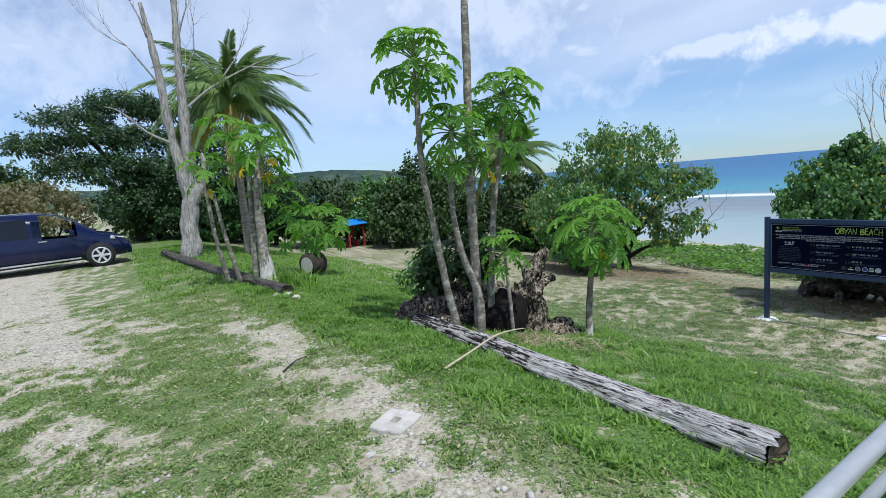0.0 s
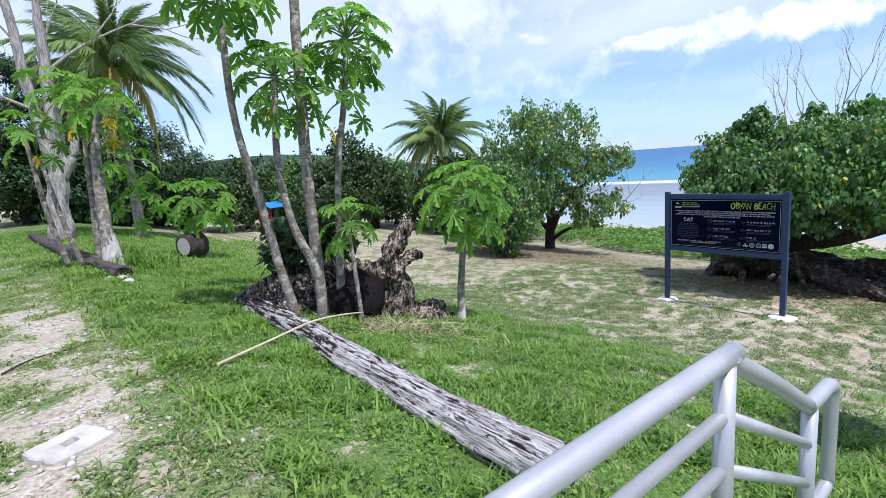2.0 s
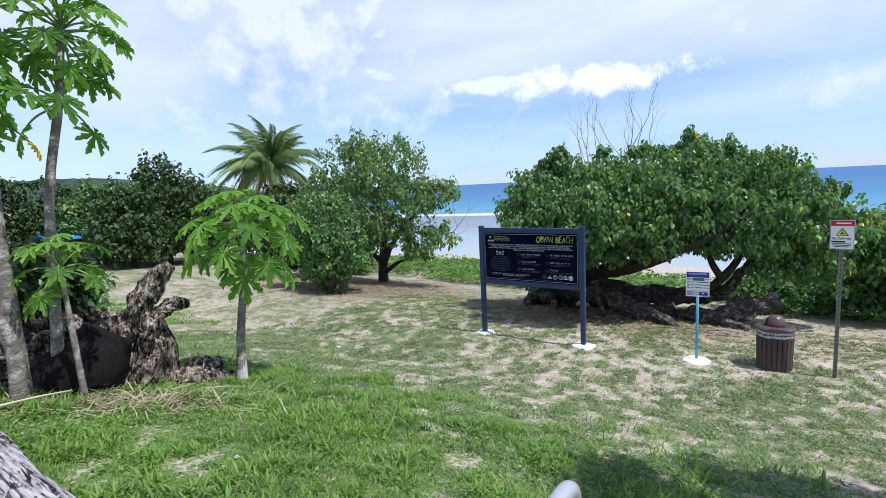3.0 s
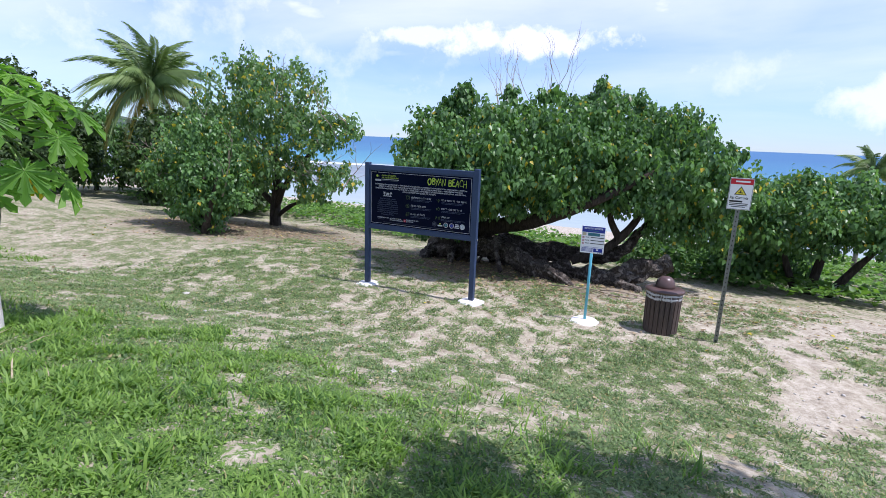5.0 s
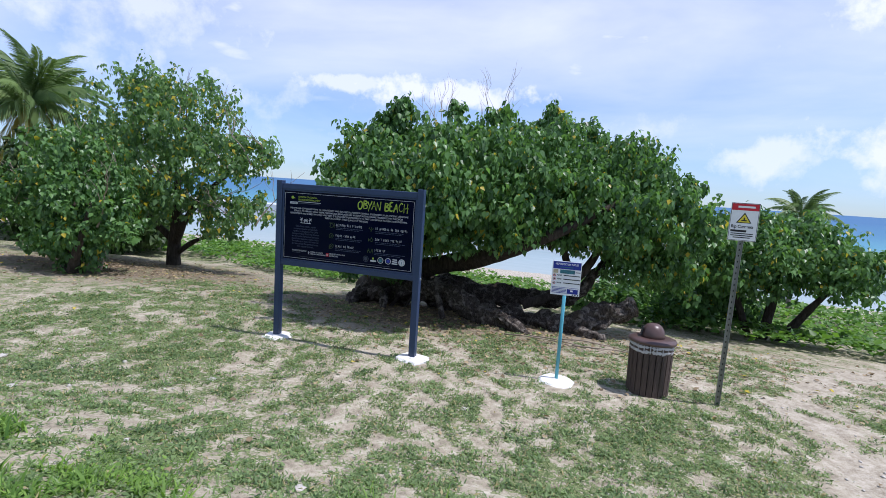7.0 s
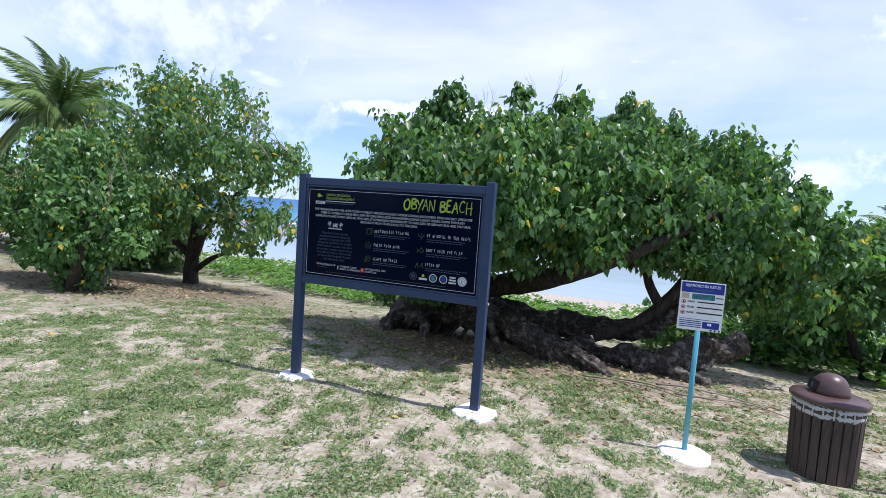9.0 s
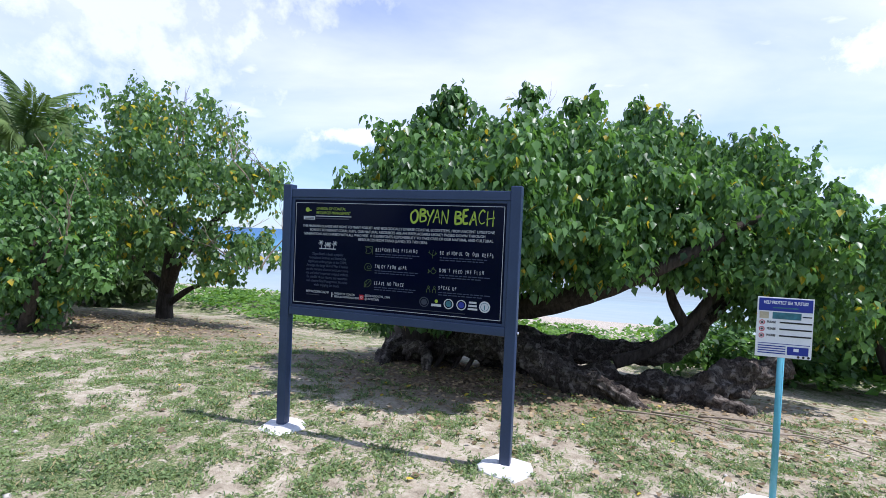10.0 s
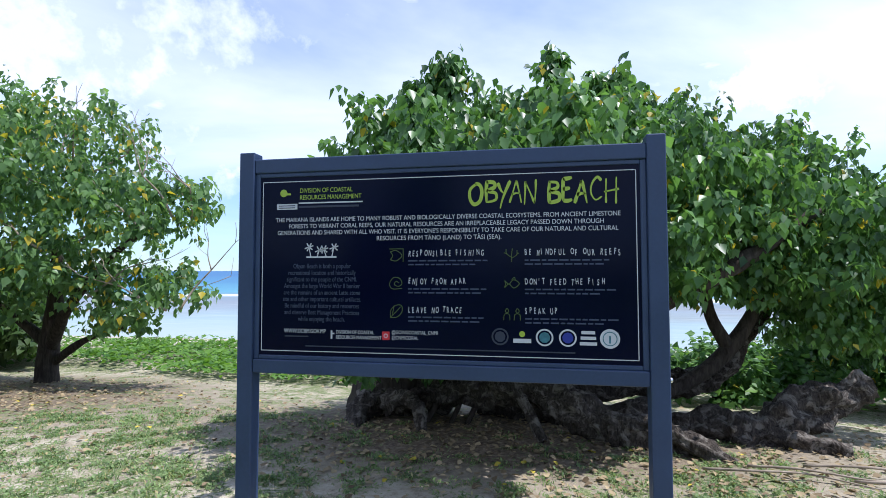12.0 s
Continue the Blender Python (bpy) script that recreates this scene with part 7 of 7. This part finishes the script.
def build_shelter():
    x, y = 11.6, 28.3
    g = hz(x, y)
    home = thing("picnic_shelter", pose(x, y, g, 0, 0, 20) @ Matrix.Scale(0.78, 4), "small shelter with bright blue roof and red posts", "shelter")
    for dx in (-0.75, 0.75):
        for dy in (-0.6, 0.6):
            part("post", box(0.11, 0.11, 1.75, (dx, dy, 0.87), 0.008), M_REDWOOD, home)
    for dy in (-0.6, 0.6):
        part("beam", box(1.75, 0.09, 0.12, (0, dy, 1.72), 0.008), M_REDWOOD, home)
    roof = [(-1.0, -0.9, 1.78), (1.0, -0.9, 1.78), (1.0, 0, 2.15), (-1.0, 0, 2.15), (-1.0, 0.9, 1.78), (1.0, 0.9, 1.78)]
    low = [(a, b, c - 0.03) for a, b, c in roof]
    part("roof", mesh_of("roof", roof + low, [(0, 1, 2, 3), (3, 2, 5, 4), (7, 6, 9, 8), (8, 9, 10, 11), (0, 6, 7, 1), (4, 5, 11, 10), (0, 3, 9, 6), (3, 4, 10, 9), (1, 7, 8, 2), (2, 8, 11, 5)], False), M_BLUEROOF, home, "bright blue pitched roof")
    part("bench", box(1.5, 0.35, 0.06, (0, 0.1, 0.45), 0.01), M_REDWOOD, home)
    for dx in (-0.6, 0.6):
        part("bench_leg", box(0.08, 0.3, 0.43, (dx, 0.1, 0.215), 0.006), M_REDWOOD, home)


build_shelter()


def build_pavilion():
    """A low flat-roofed pavilion by the beach path; its roof's corner and its shade come into view."""
    x, y = 15.2, -4.95
    g = hz(x, y)
    home = thing("beach_pavilion", pose(x, y, 0, 0, 0, -42), "low flat-roofed brown pavilion on posts beside the beach path", "pavilion")
    part("roof", box(3.0, 3.0, 0.05, (1.5, -1.5, -0.17), 0.01), M_CONCRETE, home, "flat weathered grey roof sheet")
    for sx, sy, at in ((2.96, 0.05, (1.5, -0.045, -0.26)), (2.96, 0.05, (1.5, -2.955, -0.26)), (0.05, 2.8, (0.045, -1.5, -0.26)), (0.05, 2.8, (2.955, -1.5, -0.26))):
        part("fascia", box(sx, sy, 0.13, at, 0.006), M_BINWOOD, home, "dark brown fascia board")
    for px, py in ((0.35, -0.35), (2.65, -0.35), (0.35, -2.65), (2.65, -2.65)):
        part("post", box(0.12, 0.12, 2.3, (px, py, -1.34), 0.008), M_BINWOOD, home)


build_pavilion()

# ---- low growth, litter, grass: what nobody could count ----


def scatter(n, box_xy, keep, seed):
    rng = np.random.default_rng(seed)
    x0, x1, y0, y1 = box_xy
    x, y = rng.uniform(x0, x1, n), rng.uniform(y0, y1, n)
    k = rng.random(n) < keep(x, y)
    return x[k], y[k], rng


def leaves_on_ground(name, x, y, rng, size, lift, mat, label, category, flat=0.85, shape=LEAF, tris=LEAF_TRIS):
    n = len(x)
    z = height(x, y) + lift
    a = rng.uniform(0, 2 * math.pi, n)
    axis = np.stack([np.cos(a), np.sin(a), rng.normal(0, 0.25 * (1.2 - flat) * 2, n)], -1)
    nrm = np.stack([rng.normal(0, 1 - flat, n), rng.normal(0, 1 - flat, n), np.ones(n)], -1)
    me = tri_mesh(name, *place_leaves(np.stack([x, y, z], -1), axis, nrm, size * rng.uniform(0.6, 1.3, n), shape, tris))
    return solo(name, me, mat, Matrix(), label, category, kind="stuff")


def vines():
    def keep(x, y):
        s = x - shore_shift(y)
        k = step(17.6, 18.8, s - 0.9 * np.sin(y * 0.5) - 1.6 * step(5, 9, y) + 0.8 * step(2, -3, y)) * (1 - step(24.2, 25.6, s + 1.2 * np.sin(y * 0.31)))
        return k * (0.25 + 0.75 * step(0.36, 0.5, fbm(x * 0.5, y * 0.5, 71)))
    x, y, rng = scatter(60000, (17, 27, -14, 27), keep, 5)
    top = 0.12 + 0.42 * fbm(x * 0.8, y * 0.8, 72) * rng.random(len(x)) ** 0.5
    n = len(x)
    a = rng.uniform(0, 2 * math.pi, n)
    axis = np.stack([np.cos(a), np.sin(a), rng.normal(0.25, 0.35, n)], -1)
    nrm = np.stack([rng.normal(0, 0.4, n), rng.normal(0, 0.4, n), np.ones(n)], -1)
    me = tri_mesh("vines", *place_leaves(np.stack([x, y, height(x, y) + top], -1), axis, nrm, 0.17 * rng.uniform(0.6, 1.3, n), LEAF4, LEAF4_TRIS))
    solo("beach_vines", me, M_VINE, Matrix(), "low bright green beach vines behind the trees", "ground cover", kind="stuff")


vines()
bush_tree("leafy_bush", 18.6, 0.2, [([(18.6, 0.2, -2.8), (18.6, 0.3, -2.3), (18.6, 0.2, -1.9)], [0.05, 0.04, 0.02])],
          [(18.5, 0.6, -2.0, 0.9, 0.9, 0.55), (18.6, -0.6, -2.0, 0.9, 0.9, 0.65), (18.8, -1.4, -2.1, 0.8, 0.7, 0.5)], 190, 16, 0.15, 26, M_LEAF, "green leafy bush behind the fallen trunk", "bush", droop=0.2)
bush_tree("leafy_bush", 4.1, 6.9, [([(4.1, 6.9, -0.5), (4.1, 6.9, 0.0), (4.1, 6.85, 0.4)], [0.03, 0.025, 0.015])],
          [(4.15, 6.8, 0.35, 0.32, 0.32, 0.36), (4.5, 6.3, 0.5, 0.36, 0.33, 0.4)], 110, 15, 0.12, 27, M_LEAF_DARK, "dark leafy bush among the papaya stems", "bush", droop=0.3)
bush_tree("leafy_bush", 5.7, 9.6, [([(5.7, 9.6, -0.9), (5.7, 9.6, -0.4), (5.7, 9.6, 0.1)], [0.03, 0.025, 0.015])],
          [(5.7, 9.6, -0.3, 0.6, 0.55, 0.5)], 80, 15, 0.12, 28, M_LEAF, "low dark bush on the lawn", "bush", droop=0.3)


def litter():
    def keep(x, y):
        under = 1.2 * np.exp(-((x - 14.0) / 1.7) ** 2 - ((y - 3.0) / 3.2) ** 2) + 0.75 * np.exp(-((x - 15.0) / 2.4) ** 2 - ((y - 12.0) / 3.2) ** 2) + 0.4 * np.exp(-((x - 13.8) / 1.4) ** 2 - ((y + 1.0) / 2.0) ** 2)
        return under * (0.3 + 0.7 * fbm(x * 1.3, y * 1.3, 81)) + 0.005
    x, y, rng = scatter(62000, (7, 20, -5, 18), keep, 6)
    leaves_on_ground("leaf_litter", x, y, rng, 0.062, 0.022, M_LITTER, "scattered dry yellow and brown fallen leaves", "leaf litter", 0.75)
    x, y, rng = scatter(5200, (3.5, 6.5, 3.4, 6.4), lambda x, y: np.exp(-((x - 4.6) / 0.65) ** 2 - ((y - 4.75 + 0.6 * (x - 4.6)) / 0.4) ** 2) * step(0.35, 0.55, fbm(x * 3, y * 3, 84)), 7)
    straw = np.array([[-0.02, 0, 0], [0.02, 0, 0], [0.016, 0.55, 0.05], [0.0, 1.0, -0.03], [-0.016, 0.55, 0.05]])
    leaves_on_ground("straw_litter", x, y, rng, 0.26, 0.035, M_STRAW, "tangled dry straw and leaf stalks beside the stump", "leaf litter", 0.8, straw, np.array([[0, 1, 2], [0, 2, 4], [4, 2, 3]]))


litter()


def pebbles():
    x, y, rng = scatter(34000, (-3, 12, -3, 11), lambda x, y: np.clip(cover(x, y)[1] * 0.75 + 0.035, 0, 1), 8)
    n = len(x)
    rock = np.array([[1, 0, 0], [0, 1, 0], [-1, 0, 0], [0, -1, 0], [0.1, 0.1, 0.7], [0, 0, -0.4]])
    tri = np.array([[0, 1, 4], [1, 2, 4], [2, 3, 4], [3, 0, 4], [1, 0, 5], [2, 1, 5], [3, 2, 5], [0, 3, 5]])
    a = rng.uniform(0, 6.28, n)
    axis = np.stack([np.cos(a), np.sin(a), rng.normal(0, 0.2, n)], -1)
    nrm = np.stack([rng.normal(0, 0.3, n), rng.normal(0, 0.3, n), np.ones(n)], -1)
    size = 0.007 + 0.026 * rng.random(n) ** 4
    me = tri_mesh("pebbles", *place_leaves(np.stack([x, y, height(x, y) + 0.003], -1), axis, nrm, size, rock, tri))
    solo("coral_pebbles", me, M_STONE, Matrix(), "scattered pale coral pebbles on the ground", "pebbles", kind="stuff")


pebbles()


def blades(name, n, area, keep, size, spread, seed, mat, label, width=0.06):
    """Grass in small tufts, each blade bent over."""
    x, y, rng = scatter(n, area, keep, seed)
    per = 6
    x, y = np.repeat(x, per) + rng.normal(0, spread, len(x) * per), np.repeat(y, per) + rng.normal(0, spread, len(y) * per)
    m = len(x)
    a = rng.uniform(0, 2 * math.pi, m)
    lean = rng.uniform(0.25, 1.1, m)
    axis = np.stack([np.cos(a) * lean, np.sin(a) * lean, np.ones(m)], -1)
    nrm = np.stack([-np.cos(a), -np.sin(a), 0.6 * np.ones(m)], -1)
    s = size(x, y) * rng.uniform(0.55, 1.3, m)
    shape = np.array([[width, 0, 0], [width * 0.85, 0.55, 0.0], [0, 1, -0.28], [-width * 0.85, 0.55, 0.0], [-width, 0, 0]])
    tris = np.array([[0, 1, 4], [1, 3, 4], [1, 2, 3]])
    me = tri_mesh(name, *place_leaves(np.stack([x, y, height(x, y) - 0.006], -1), axis, nrm, s, shape, tris))
    solo(name, me, mat, Matrix(), label, "grass", kind="stuff")


def off_things(x, y):
    """No grass on the concrete, the slab or under the logs."""
    clear = ((np.abs(y) < 0.63) & (x < 4.26)) | ((np.abs(x - 1.55) < 0.24) & (np.abs(y - 3.22) < 0.24))
    return np.where(clear, 0.0, 1.0)


def lush_keep(x, y):
    g, k, l, u = cover(x, y)
    return off_things(x, y) * step(0.45, 0.8, g) * step(0.35, 0.75, l) * (0.25 + 0.75 * step(0.38, 0.55, fbm(x * 4.5, y * 4.5, 96, 3)))


def lawn_keep(x, y):
    g, k, l, u = cover(x, y)
    return off_things(x, y) * step(0.25, 0.7, g) * (0.08 + 0.92 * step(0.44, 0.54, fbm(x * 7.0, y * 7.0, 97, 3)))


blades("thick_grass", 78000, (1.6, 9.5, -3.0, 11.0), lush_keep, lambda x, y: 0.03 + 0.085 * step(0.3, 0.7, fbm(x * 2.6, y * 2.6, 91)), 0.04, 11, M_GRASS, "thick bright green grass on the bank by the log", 0.07)
blades("lawn_grass", 75000, (4.5, 15.0, -4.0, 9.0), lawn_keep, lambda x, y: 0.026 + 0.03 * fbm(x, y, 92), 0.035, 12, M_LAWN, "short thin lawn grass with dry patches", 0.10)
blades("parking_grass", 36000, (-3.5, 2.6, 0.7, 11.0), lawn_keep, lambda x, y: 0.024 + 0.028 * fbm(x, y, 93), 0.03, 13, M_TRAMPLED, "short trampled green grass beside the gravel", 0.09)
blades("grass_clumps", 2600, (1.8, 8.0, -1.5, 13.0), lambda x, y: step(0.58, 0.66, fbm(x * 1.1, y * 1.1, 95)) * step(2.3, 2.9, x) * step(0, 0.3, x * 0 + 1), lambda x, y: 0.15 + 0 * x, 0.06, 14, M_GRASS, "taller tufts of green grass by the trunks", 0.04)
blades("verge_grass", 11000, (0.2, 9.0, 10.5, 24.0), lambda x, y: step(0.3, 0.6, cover(x, y)[0]) * (0.2 + 0.8 * step(0.4, 0.55, fbm(x * 2, y * 2, 98, 3))), lambda x, y: 0.06 + 0.06 * fbm(x, y, 99), 0.08, 15, M_GRASS, "short green grass on the far verge", 0.10)


def weeds(name, n, area, keep, size, lift, mat, label, seed, shape=LEAF, tris=LEAF_TRIS):
    """Small leaves that lie in the turf at all angles."""
    x, y, rng = scatter(n, area, keep, seed)
    k = len(x)
    a = rng.uniform(0, 2 * math.pi, k)
    axis = np.stack([np.cos(a), np.sin(a), rng.uniform(-0.1, 0.9, k)], -1)
    nrm = np.stack([rng.normal(0, 0.45, k), rng.normal(0, 0.45, k), np.ones(k)], -1)
    z = height(x, y) + lift * rng.random(k)
    me = tri_mesh(name, *place_leaves(np.stack([x, y, z], -1), axis, nrm, size * rng.uniform(0.5, 1.4, k), shape, tris))
    solo(name, me, mat, Matrix(), label, "ground cover", kind="stuff")


weeds("bank_weeds", 80000, (1.9, 8.5, -1.5, 10.0), lush_keep, 0.027, 0.06, M_GRASS, "small broad-leaved weeds among the bank grass", 31, LEAF4, LEAF4_TRIS)
weeds("lawn_weeds", 260000, (6.0, 14.5, -3.5, 9.5), lawn_keep, 0.036, 0.025, M_LAWN, "tiny creeping weeds in the dry lawn", 32, SLIM, SLIM_TRIS)
weeds("parking_weeds", 70000, (-3.0, 2.6, 0.7, 9.5), lawn_keep, 0.036, 0.025, M_TRAMPLED, "tiny creeping weeds in the trampled grass", 33, SLIM, SLIM_TRIS)
blades("verge_tuft", 90, (2.35, 3.3, 10.1, 11.6), lambda x, y: np.ones_like(x), lambda x, y: 0.42 + 0 * x, 0.09, 16, M_GRASS, "tall dark green grass round the papaya stems", 0.03)
blades("path_tuft", 45, (11.25, 11.95, -3.8, -3.1), lambda x, y: np.ones_like(x), lambda x, y: 0.34 + 0 * x, 0.08, 17, M_GRASS, "tall green grass tuft beside the sandy path", 0.03)
